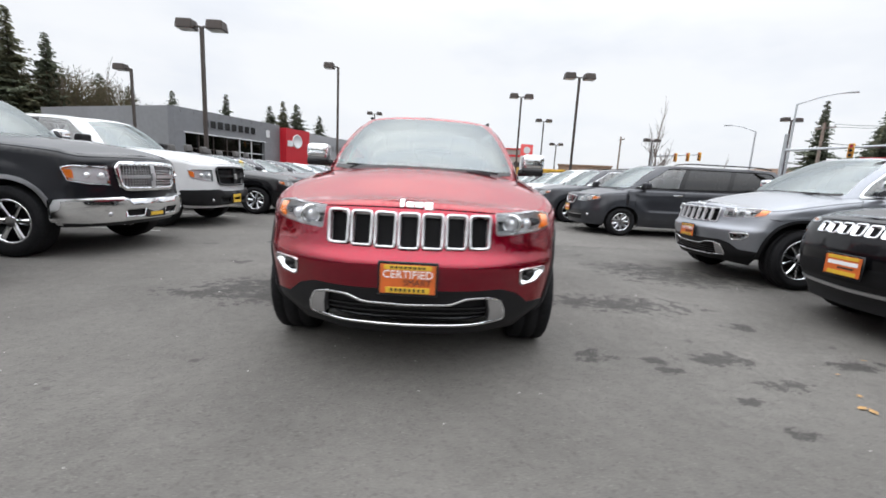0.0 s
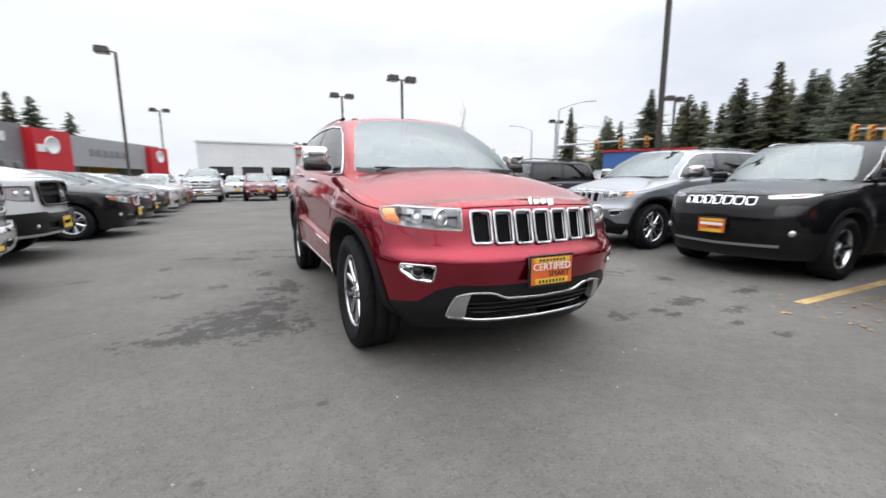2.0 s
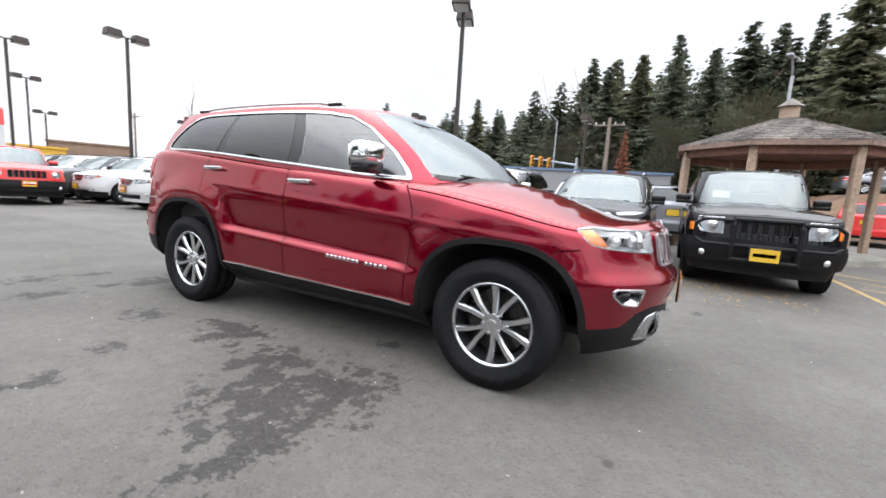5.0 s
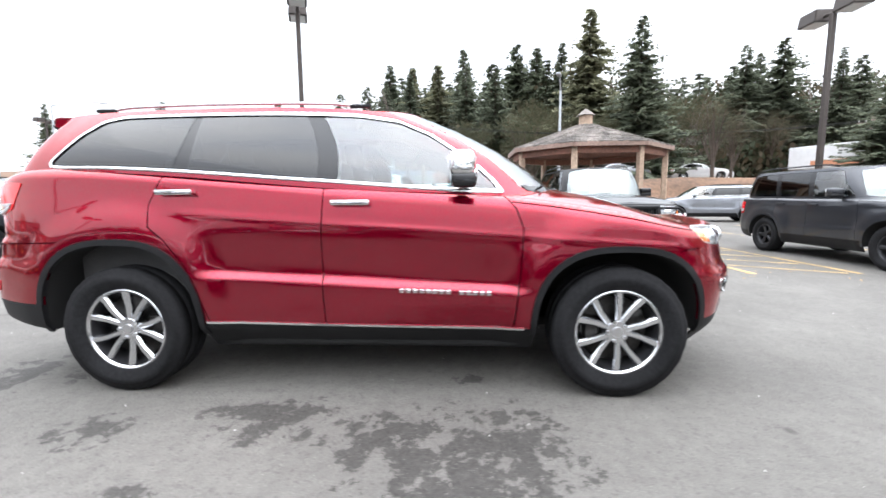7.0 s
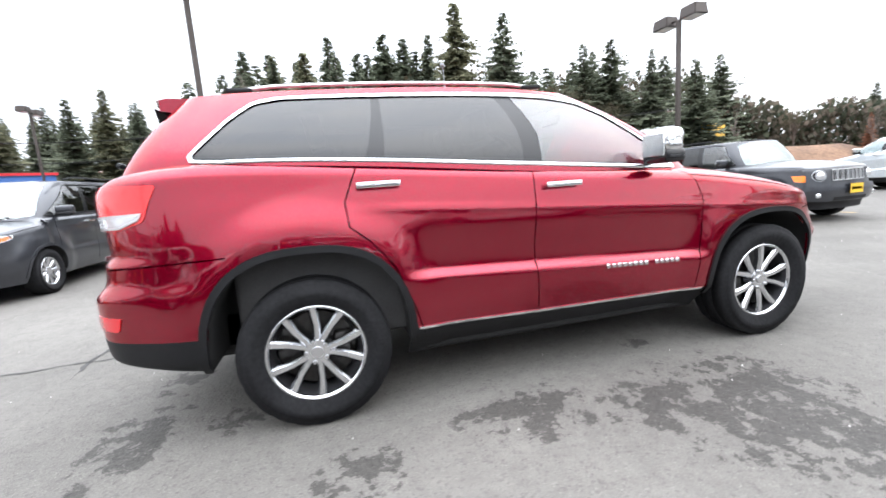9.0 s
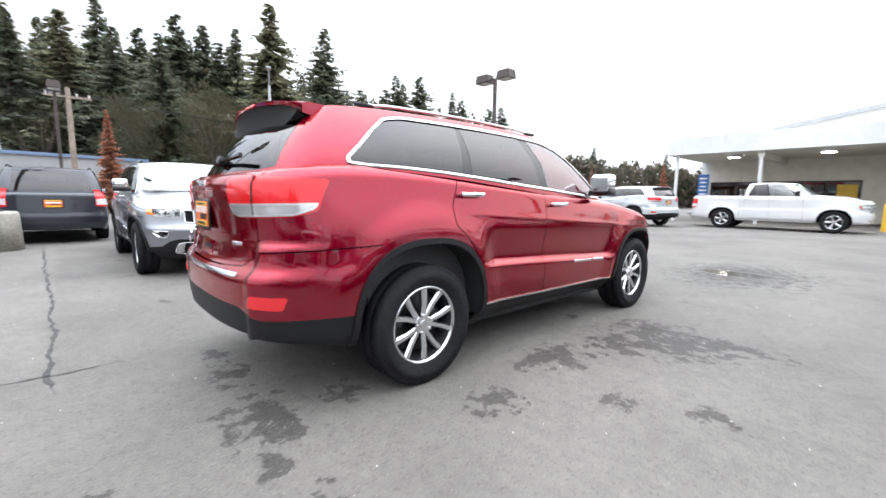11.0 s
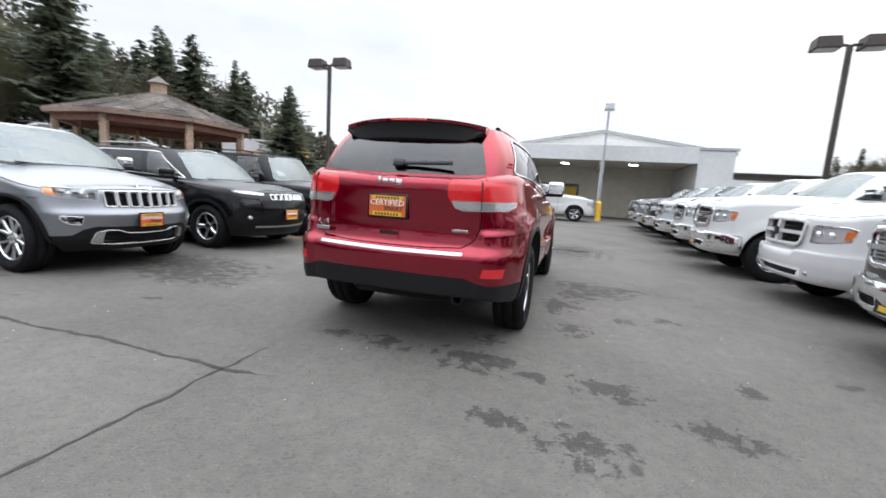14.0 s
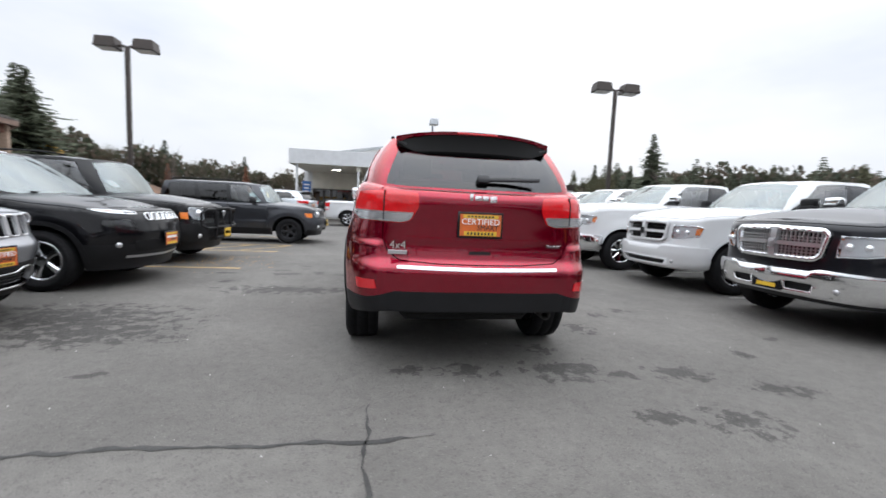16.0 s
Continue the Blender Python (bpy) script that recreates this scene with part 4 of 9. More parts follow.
    cap("cowl", np.array([[0.0, -1.24, 1.15], [0.66, -1.06, 1.135], [0.80, -0.88, 1.13], [0.82, -0.60, 1.13]]), -1.235, -0.62, lambda y: 0.035, PLASTIC, root, 8, 8)
    # roof spoiler
    bm = bmesh.new()
    rows = []
    for x in np.linspace(-0.585, 0.585, 19):
        e = abs(x) / 0.585
        yb, arc = 2.190 - 0.11 * e**2.6, 0.042 * e**2.5
        rows.append([bm.verts.new(q) for q in ((x, 1.88 - 0.02 * e, 1.728 - arc), (x, 2.04, 1.736 - arc), (x, yb, 1.728 - arc), (x, yb - 0.004, 1.706 - arc),
                                               (x, 2.08, 1.675 - arc), (x, 1.99, 1.660 - arc))])
    for a, b in zip(rows[:-1], rows[1:]):
        for j in range(5):
            bm.faces.new((a[j], a[j + 1], b[j + 1], b[j]))
    bm.faces.new(rows[0])
    bm.faces.new(rows[-1][::-1])
    part("roof_spoiler", bm, paint, root, angle=35)
    bm = bmesh.new()
    rows = []
    for x in np.linspace(-0.575, 0.575, 19):
        e = abs(x) / 0.575
        rows.append([bm.verts.new(q) for q in ((x, 2.180 - 0.11 * e**2.6, 1.704 - 0.042 * e**2.5), (x, 2.16 - 0.08 * e**2.4, 1.655 - 0.02 * e**2), (x, 2.155 - 0.05 * e**2, 1.580 + 0.07 * e**5), (x, 2.155 - 0.05 * e**2, 1.552 + 0.085 * e**5), (x, 2.06, 1.57 + 0.05 * e**6))])
    for a, b in zip(rows[:-1], rows[1:]):
        for j in range(4):
            bm.faces.new((a[j], a[j + 1], b[j + 1], b[j]))
    part("spoiler_underside", bm, VOID, root, "black spoiler underside")
    bm = bmesh.new()
    box(bm, (0.30, 0.012, 0.016), (0, 2.187, 1.716), bevel=0.004)
    part("high_stop_lamp", bm, DEEPRED, root)
    # roof rails
    for s in (-1, 1):
        pts = [(s * (0.60 + 0.02 * math.sin(math.pi * t)), 0.02 + 1.72 * t, 1.718 + 0.018 * min(1, 8 * t, 8 * (1 - t)) + 0.012 * math.sin(math.pi * t)) for t in np.linspace(0, 1, 18)]
        pipe("roof_rail", pts, 0.010, SATIN, root)
        for t in (0.0, 1.0):
            bm = bmesh.new()
            box(bm, (0.03, 0.13, 0.024), (s * 0.605, 0.06 + 1.64 * t, 1.722), bevel=0.011, segments=2)
            part("rail_foot", bm, PLASTIC, root)
    # head lamps
    for m in (False, True):
        k = -1 if m else 1
        lamp = patch("headlamp", body, lampf, LAMPDARK, root, -0.075, 0.0, step=0.05, mirror=m, label="clear projector headlamp with amber corner")
        patch("bezel", body, lampf, SATIN, lamp, -0.002, 0.05, holes=[shrink(lampf, 0.007)], step=0.05, mirror=m)
        bowl = body.P(np.array([body.front([(0.595, 0.92)])[0][0]]), np.array([0.92]), -0.045)[0]
        bm = bmesh.new()
        bmesh.ops.create_uvsphere(bm, u_segments=20, v_segments=12, radius=0.040, matrix=pose(k * bowl[0], bowl[1], bowl[2]))
        part("projector", bm, REFLECTOR, lamp)
        v, f = spin([(-0.01, 0.058), (0.012, 0.055), (0.012, 0.044), (-0.01, 0.041)], 24, closed=True)
        ring = mesh_object("lamp_ring", v, f, CHROME, lamp)
        ring.matrix_basis = pose(k * bowl[0], bowl[1] - 0.022, bowl[2], 0, 0, -90 - 25 * k)
        bowl2 = body.P(np.array([body.front([(0.70, 0.93)])[0][0]]), np.array([0.93]), -0.05)[0]
        bm = bmesh.new()
        bmesh.ops.create_uvsphere(bm, u_segments=16, v_segments=10, radius=0.034, matrix=pose(k * bowl2[0], bowl2[1], bowl2[2]))
        part("reflector_bowl", bm, REFLECTOR, lamp)
        amber = rounded(body.front([(0.762, 0.880), (0.830, 0.898), (0.826, 0.964), (0.766, 0.970)]), 0.01, 2)
        patch("corner_reflector", body, amber, AMBER, lamp, -0.005, 0.01, step=0.04, mirror=m)
        patch("lens", body, lampf, LENS, lamp, 0.001, 0, step=0.05, mirror=m)
        f_in = shrink(fog, 0.009)
        fl = patch("fog_lamp_bezel", body, fog, CHROME, root, 0.008, 0.05, holes=[f_in], step=0.05, mirror=m, label="chrome-ringed fog lamp")
        patch("recess", body, fog, VOID, fl, -0.055, 0, step=0.06, mirror=m)
        c = body.P(np.array([body.front([(0.715, 0.622)])[0][0]]), np.array([0.622]), -0.03)[0]
        bm = bmesh.new()
        bmesh.ops.create_uvsphere(bm, u_segments=18, v_segments=10, radius=0.038, matrix=pose(k * c[0], c[1], c[2]))
        part("fog_lens", bm, GLOSSBLACK, fl)
        # tail lamps: red over clear
        tl = patch("tail_lamp", body, tail, REDLENS, root, 0.004, 0.03, step=0.05, mirror=m, dome=0.006, label="red tail lamp with a clear lower band")
        clear = rounded(body.side([(2.125, 1.140), (2.145, 1.108)]) + body.rear([(0.82, 1.074), (0.545, 1.064), (0.486, 1.080), (0.460, 1.132)]), 0.012, 2)
        patch("clear_band", body, clear, SATIN, tl, 0.0125, 0.008, step=0.05, mirror=m)
        inner = shrink(clear, 0.011)
        patch("reversing_lens", body, inner, CLEARLAMP, tl, 0.0135, 0.004, step=0.05, mirror=m)
        seam = strip_on("lamp_seam", body, body.rear([(0.655, 1.27), (0.66, 1.075)]), 0.007, VOID, tl, 0.0145, 0.012, mirror=m)
        refl = rounded(body.rear([(0.70, 0.612), (0.83, 0.602), (0.845, 0.668), (0.715, 0.674)]), 0.012, 3)
        patch("bumper_reflector", body, refl, DEEPRED, root, 0.005, 0.01, step=0.05, mirror=m)
    # grille slots
    for p, inn in zip(slots, slot_in):
        outer = rounded(body.front(p), 0.022, 3)
        g = patch("grille_slot", body, outer, SATIN, root, 0.014, 0.03, holes=[inn], step=0.04, label="bright grille surround")
        patch("grille_mesh", body, outer, MESHBLACK, g, -0.028, 0, step=0.06)
        for j in range(-3, 4):
            x = (p[0][0] + p[1][0]) / 2 + j * 0.013
            strip_on("mesh_rib", body, body.front([(x, p[0][1] + 0.014), (x, p[2][1] - 0.012)]), 0.004, MESHBLACK, g, -0.018, 0.008)
    # lower mouth with its bright surround
    m_in = shrink(mouth, 0.012)
    mo = patch("lower_grille", body, mouth, CHROME, root, 0.008, 0.014, holes=[m_in], step=0.05, label="black lower grille in a chrome surround")
    for k in (-1, 1):
        patch("surround_end", body, rounded(body.front([(k * 0.46, 0.362), (k * 0.548, 0.358), (k * 0.520, 0.486), (k * 0.447, 0.498)]), 0.012, 2), SATIN, mo, 0.006, 0.04, step=0.05)
    patch("mouth_mesh", body, mouth, MESHBLACK, mo, -0.045, 0, step=0.07)
    for z in (0.365, 0.395, 0.425):
        strip_on("mouth_slat", body, body.front([(-0.50, z), (0, z), (0.50, z)]), 0.010, GLOSSBLACK, mo, -0.030, 0.01)
    # plate, badge, trim
    yf = float(body.P(np.array([0.0]), np.array([0.62]))[0, 1])
    dealer_plate(root, pose(0.01, yf - 0.022, 0.615, 90, 0, 0), lettered, w=0.29, h=0.155)
    yr = float(body.P(np.array([body.L]), np.array([1.06]))[0, 1])
    dealer_plate(root, pose(0.01, yr + 0.012, 1.062, 90, 0, 180), lettered, w=0.285, h=0.148)
    badge(root, pose(0.03, float(body.half(np.array([0.0]), np.array([0.985]))[0, 1]) - 0.002, 0.998, 68, 0, 0), 0.19)
    badge(root, pose(0.0, float(body.P(np.array([body.L]), np.array([1.245]))[0, 1]) + 0.006, 1.247, 88, 0, 180), 0.20)
    patch("tailgate_strip", body, rounded(body.rear([(0.565, 0.752), (0.0, 0.745), (-0.565, 0.752), (-0.565, 0.772), (0.0, 0.767), (0.565, 0.772)]), 0.006, 2), ALLOY, root, 0.006, 0.01, step=0.05)
    strip_on("tailgate_ledge", body, body.rear([(0.52, 0.955), (0.0, 0.945), (-0.52, 0.955)]), 0.03, paint, root, 0.012, 0.02)
    patch("handle_recess", body, rounded(body.rear([(0.085, 0.825), (-0.085, 0.825), (-0.075, 0.905), (0.075, 0.905)]), 0.015, 2), paint, root, 0.004, 0.004, step=0.05)
    # shade inside the handle slot, put in as a raised black strip
    strip_on("handle_slot", body, body.rear([(0.075, 0.868), (-0.075, 0.868)]), 0.022, VOID, root, 0.007, 0.004)
    strip_on("handle_lip", body, body.rear([(0.08, 0.893), (-0.08, 0.893)]), 0.014, paint, root, 0.014, 0.014)
    lettering("lettering", "4x4", 0.075, CHROME, root, pose(0.565, yr - 0.035 + 0.010, 0.908, 92, 0, 171), 0.002)
    bm = bmesh.new()
    box(bm, (0.13, 0.006, 0.028), (0.565, yr - 0.014, 0.862), (0, 0, -9), bevel=0.002)
    part("green_badge", bm, SATIN, root)
    for i in range(7):
        bm = bmesh.new()
        box(bm, (0.012, 0.006, 0.020), (-0.485 - i * 0.0165, yr - 0.014 - 0.0023 * i, 0.925), (0, 0, 8), bevel=0.001)
        part("letter_bar", bm, CHROME, root)
    for s in (-1, 1):
        for i in range(14):
            if i == 5:
                continue
            y = -0.72 + i * 0.038
            z = 0.612 + 0.035 * (y + 0.72)
            x = float(body.P(np.array([body.side([(y, z)])[0][0]]), np.array([z]))[0, 0])
            bm = bmesh.new()
            box(bm, (0.008, 0.026, 0.025), (s * (x + 0.003), y, z), bevel=0.003)
            part("letter_bar", bm, CHROME, root)
        for y, z in ((1.075, 1.197), (0.055, 1.130)):
            door_handle(root, body, y, z, s, CHROME)
        strip = strip_on("sill_strip", body, body.side([(-0.92, 0.405), (0.225, 0.421), (0.93, 0.437)]), 0.012, CHROME, root, 0.006, 0.008, mirror=s < 0)
        door_mirror(root, (0.875, -0.585, 1.29), s, CHROME, GLOSSBLACK, (0.20, 0.145, 0.205))
    wiper(root, (0.60, -1.12, 1.205), (-0.02, -1.17, 1.225))
    wiper(root, (-0.05, -1.19, 1.205), (-0.62, -1.06, 1.225))
    bm = bmesh.new()
    box(bm, (0.42, 0.022, 0.028), (-0.22, 2.362, 1.385), (20, 2, 0), bevel=0.009, segments=2)
    box(bm, (0.09, 0.05, 0.06), (-0.02, 2.360, 1.378), (20, 0, 0), bevel=0.02, segments=2)
    part("rear_wiper", bm, GLOSSBLACK, root)
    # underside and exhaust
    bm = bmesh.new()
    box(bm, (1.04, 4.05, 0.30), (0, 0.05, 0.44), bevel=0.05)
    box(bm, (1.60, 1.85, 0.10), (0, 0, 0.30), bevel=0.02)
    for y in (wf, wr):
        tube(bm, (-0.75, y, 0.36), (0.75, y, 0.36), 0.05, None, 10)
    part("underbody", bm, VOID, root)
    bm = bmesh.new()
    v, f = spin([(-0.12, 0.036), (0.05, 0.040), (0.05, 0.033), (-0.10, 0.030)], 20)
    ex = mesh_object("exhaust_tip", v, f, STEEL, root)
    ex.matrix_basis = pose(-0.53, 2.34, 0.425, 0, 0, 90)
    bm.free()
    cabin_inside(root, -0.95, -0.05, 0.95, 0.42, 0.82, 1.13, y_back=1.8)
    bm = bmesh.new()
    box(bm, (0.24, 0.03, 0.07), (0, -0.42, 1.60), (25, 0, 0), bevel=0.015, segments=2)
    part("rear_view_mirror", bm, PLASTIC, root)
    for y in (wf, wr):
        for s in (-1, 1):
            wheel(root, (s * 0.815, y, 0.379), s, 0.380, 0.258, 0.248, 5, True, detail=detail)
    return root


def badge(parent, m, wide):
    """A four-shape bright badge."""
    root = new("badge")
    root.parent = parent
    root.matrix_basis = m
    for x, w, h, y in ((-0.40, 0.13, 0.048, 0.003), (-0.17, 0.23, 0.033, -0.003), (0.09, 0.23, 0.033, -0.003), (0.36, 0.24, 0.044, -0.008)):
        bm = bmesh.new()
        box(bm, (wide * w, h, 0.012), (wide * x, y, 0), bevel=0.005, segments=2)
        part("badge_shape", bm, CHROME, root)


hero = tagged(seven_slot_suv(RED), "cherry red four-door SUV with chrome trim standing on wet asphalt", "car")
hero.matrix_world = pose(0.012, 0, 0, 0, 0, -0.3)


# ---- other vehicles, from a set of sizes ----
BASE = dict(wb=2.7, fo=0.90, ro=0.95, w=0.92, nose=1.0, cowl=1.13, belt_f=1.10, belt_r=1.18, roof=1.66, cowl_y=-1.0, head_y=-0.25, foot_r=2.1, head_r=1.8, bow=1.0, rbow=1.0, bottom=0.24,
            wheel=0.36, rim=0.225, arch=(0.44, 0.44), band=0.04, band_mat=None, low=None, roll=0.07, crown=0.09, tumble=0.22, bed=False, doors=((-0.85, 0.15), (0.15, 1.0)), spokes=5, twin=False, rim_mat=None,
            rails=False, posts=None, tint_rear=True, trim=None, handle=None, mirror=None, tail=None, plate="orange", front=None, bulge=0.08, low_z=0.40, cladding=True, rear_glass=True, step=(0.09, 0.045), gfront=((0.3, 0.06), (0.55, -0.03), (0.75, -0.01), (1.1, 0.03)), inside=True, head_z=0.0)


def vehicle(name, paint, **sizes):
    o = dict(BASE)
    o.update(sizes)
    root = empty(name)
    w, yf, yr, wf, wr = o["w"], -o["wb"] / 2 - o["fo"], o["wb"] / 2 + o["ro"], -o["wb"] / 2, o["wb"] / 2
    zb, nz, bf, br, b, rb = o["bottom"], o["nose"], o["belt_f"], o["belt_r"], o["bow"], o["rbow"]
    low = o["low"] or PLASTIC
    cy = o["cowl_y"]
    ctl = [(0, yf, nz, zb), (0.38 * w, yf + 0.02 + 0.02 * b, nz - 0.004, zb), (0.66 * w, yf + 0.03 + 0.09 * b, nz - 0.012, zb), (0.86 * w, yf + 0.05 + 0.24 * b, nz - 0.012, zb),
           (0.965 * w, yf + 0.14 + 0.38 * b, nz + 0.25 * (bf - nz), zb), (0.995 * w, wf + 0.1, nz + 0.62 * (bf - nz), zb), (w, cy, bf - 0.01, zb), (w, cy + 0.6, bf + 0.2 * (br - bf), zb),
           (w, (cy + wr) / 2 + 0.35, bf + 0.55 * (br - bf), zb), (w, wr - 0.3, br - 0.1 * (br - bf), zb), (0.985 * w, yr - 0.25 - 0.42 * rb, br, zb + 0.03), (0.955 * w, yr - 0.08 - 0.26 * rb, br, zb + 0.06),
           (0.87 * w, yr - 0.02 - 0.12 * rb, br - 0.005, zb + 0.09), (0.68 * w, yr - 0.01 - 0.045 * rb, br - 0.01, zb + 0.10), (0.38 * w, yr - 0.012 * rb, br - 0.01, zb + 0.1), (0, yr, br - 0.01, zb + 0.1)]

    def sculpt(y, z):
        out = 0 * y
        for c in (wf, wr):
            out = out + 0.022 * smooth01((0.72 - np.hypot(y - c, z - o["wheel"])) / 0.2)
        run = smooth01((y - wf - 0.5) / 0.2) * smooth01((wr - 0.5 - y) / 0.2)
        mid = bf - 0.22
        return out - 0.016 * run * smooth01((mid + 0.08 - z) / 0.3) * smooth01((z - mid + 0.3) / 0.05) + 0.004 * np.exp(-((z - mid - 0.1) / 0.02) ** 2)

    body = Lower(ctl, [(zb - 0.05, 0.11), (zb + 0.08, 0.05), (0.42, 0.02), (0.6, 0.0), (0.85, 0.0), (bf - 0.05, 0.014), (br + 0.1, 0.06)], list(o["gfront"]),
                 [(zb, -0.05), (0.45, 0.03), (0.62, 0.04), (0.72, 0.015), (1.0, 0.0), (1.3, -0.01)], roll=o["roll"], sculpt=sculpt)
    fy, fr = o["cowl_y"], o["foot_r"]
    tw = w - o["tumble"]
    fz = lambda y: bf - 0.035 + (br - bf) * max(0, min(1, (y - cy) / (wr - cy)))
    foot = [(0, fy - 0.22, bf - 0.0 + 0.02), (0.40 * w, fy - 0.19, bf + 0.01), (0.70 * w, fy - 0.07, bf - 0.01), (0.855 * w, fy + 0.10, bf - 0.03), (0.925 * w, fy + 0.5, fz(fy + 0.5))]
    span = fr - fy
    foot += [(0.942 * w, fy + span * f, fz(fy + span * f)) for f in (0.40, 0.62, 0.80)]
    foot += [(0.925 * w, fr - 0.28, fz(fr)), (0.80 * w, fr - 0.06, fz(fr)), (0.40 * w, fr, fz(fr)), (0, fr + 0.015, fz(fr))]
    hy, hr, rz = o["head_y"], o["head_r"], o["roof"] - 0.045
    hs = hr - hy
    head = [(0, hy - 0.20, rz + 0.005), (0.34 * w, hy - 0.17, rz), (tw * 0.80, hy - 0.06, rz - 0.012), (tw * 0.945, hy + 0.12, rz - 0.015), (tw * 0.985, hy + 0.35, rz)]
    head += [(tw, hy + hs * f, rz + 0.003) for f in (0.42, 0.62, 0.80)]
    head += [(tw * 0.975, hr - 0.22, rz - 0.004), (tw * 0.85, hr - 0.05, rz - 0.01), (tw * 0.42, hr, rz - 0.012), (0, hr + 0.01, rz - 0.012)]
    cab = Cabin(foot, head, o["bulge"], 0.03, 0.03)
    aw, ah = o["arch"]
    af, ar = superarch(wf, o["wheel"] - 0.02, aw, ah, 2.3), superarch(wr, o["wheel"] - 0.02, aw, ah, 2.3)
    face = o["front"]
    holes, late = face(body, root, paint, o) if face else ([], None)
    holes = [body.side(af), body.side(ar)] + holes
    gaps, regions = [], []
    lz = o["low_z"]
    lines = []
    for y in sorted({y for d in o["doors"] for y in d}):
        kink = 0.05 if y == o["doors"][0][0] else 0.0
        lines.append(body.side([(y - kink, lz), (y - kink, 0.8), (y, bf + 0.15)]))
    gaps += lines
    for i, (n, d) in enumerate(zip(("front_door", "rear_door"), o["doors"])):
        a, c = lines[i], lines[i + 1]
        regions.append((n, a + [(a[-1][0], 2.0), (c[-1][0], 2.0)] + c[::-1]))
    gaps.append([(q, np.interp(q, body.s, body.d[:, 2]) - 0.03) for q in np.linspace(0, body.side([(cy + 0.05, 1.0)])[0][0], 24)])
    if o["bed"]:
        gaps.append(body.side([(o["foot_r"] + 0.05, lz), (o["foot_r"] + 0.05, 2.0)]))
    gate = body.rear([(0.80 * w, br + 0.2), (0.80 * w, 0.75), (0.0, 0.72)])
    gaps.append(gate)
    regions.append(("tailgate", gate + [(body.L, 2.0), (gate[0][0], 2.0)]))
    mats = {k: paint for k in ("body", "front_door", "rear_door", "tailgate")}
    if o["cladding"]:
        sf, sr = body.side([(wf, 0.3)])[0][0], body.side([(wr, 0.3)])[0][0]
        for piece, s0, s1 in (("front_valance", 0, sf), ("lower_cladding", sf, sr), ("rear_valance", sr, body.L)):
            mats[piece] = low
            regions.append((piece, [(s0, 0.0), (s0, lz), (s1, lz), (s1, 0.0)]))
    shell(body, regions, gaps, holes, root, mats, step=o["step"], gap=0.008)
    top = body.P(body.s, body.d[:, 2])
    cap("hood", top, top[0, 1] + 0.001, cy + 0.25, lambda y: o["crown"] * float(smooth01((y - yf) / 0.9)) ** 0.7, paint, root, 20, 10, power=0.75)
    for a in (af, ar):
        arch_band(body, a, o["band"], o["band_mat"] or paint, root, 0.008, "wheel arch lip")
    z0 = bf + 0.035
    hf = rz - 0.05
    wind = rounded(cab.front([(0, z0), (0.66 * w, z0 - 0.01), (0.80 * w, z0 + 0.01), (0.80 * w * 0.45 + tw * 0.9 * 0.55, (z0 + hf) / 2), (tw * 0.84, hf - 0.02), (tw * 0.5, hf + 0.02), (0, hf + 0.025)]
                             + [(-tw * 0.5, hf + 0.02), (-tw * 0.84, hf - 0.02), (-(0.80 * w * 0.45 + tw * 0.9 * 0.55), (z0 + hf) / 2), (-0.80 * w, z0 + 0.01), (-0.66 * w, z0 - 0.01)]), 0.03, 2)
    zr = fz(fr) + 0.07
    rg = rounded(cab.rear([(0, zr), (0.70 * w, zr), (tw * 0.80, hf), (0, hf + 0.01), (-tw * 0.80, hf), (-0.70 * w, zr)]), 0.04, 2)
    ya, yb = fy + 0.14, fr - 0.14
    dl = [(ya + 0.02, bf + 0.03), (fy + 0.16 + (hy + 0.02 - fy) * 0.55, (bf + rz) / 2 + 0.02), (hy + 0.10, rz - 0.06), (hy + 0.5, rz - 0.045), (hr - 0.45, rz - 0.045), (hr - 0.22, rz - 0.07), (yb - 0.06, fz(yb) + 0.09), (yb - 0.08, fz(yb) + 0.055), (0, fz(0) + 0.055)]
    dlo = rounded(dl, 0.03, 2)
    shell(cab, [], [], [wind, rg, cab.side(dlo)], root, {"body": paint, "cabin_shell": paint}, step=(0.09, 0.06), default="cabin_shell")
    ds = sorted({y for d in o["doors"] for y in d})
    posts = [((fy + 0.30, fy + 0.30), (ds[1] - 0.05, ds[1] - 0.03)), ((ds[1] + 0.07, ds[1] + 0.08), (min(ds[2], fr - 0.4) - 0.06, min(ds[2], fr - 0.4) + 0.03))]
    glass = [SIDEGLASS, TINT if o["tint_rear"] else GLASS]
    if fr - ds[2] > 0.55 and not o["bed"]:
        posts.append(((ds[2] + 0.05, ds[2] + 0.14), (9, 9)))
        glass.append(TINT)
    windows(cab, root, dlo, posts, glass, trim=o["trim"])
    patch("windscreen", cab, wind, GLASS, root, 0.001, 0, step=0.1)
    patch("rear_window", cab, rg, TINT if o["tint_rear"] else GLASS, root, 0.001, 0, step=0.1)
    edge = cab.P(cab.s, np.ones_like(cab.s))
    cap("roof", edge, edge[0, 1] + 0.001, edge[-1, 1] - 0.001, lambda y: 0.045 * float(smooth01((y - hy + 0.25) / 0.6)) ** 0.6 * float(smooth01((hr + 0.05 - y) / 0.5)) ** 0.6, paint, root, 18, 8, power=0.8)
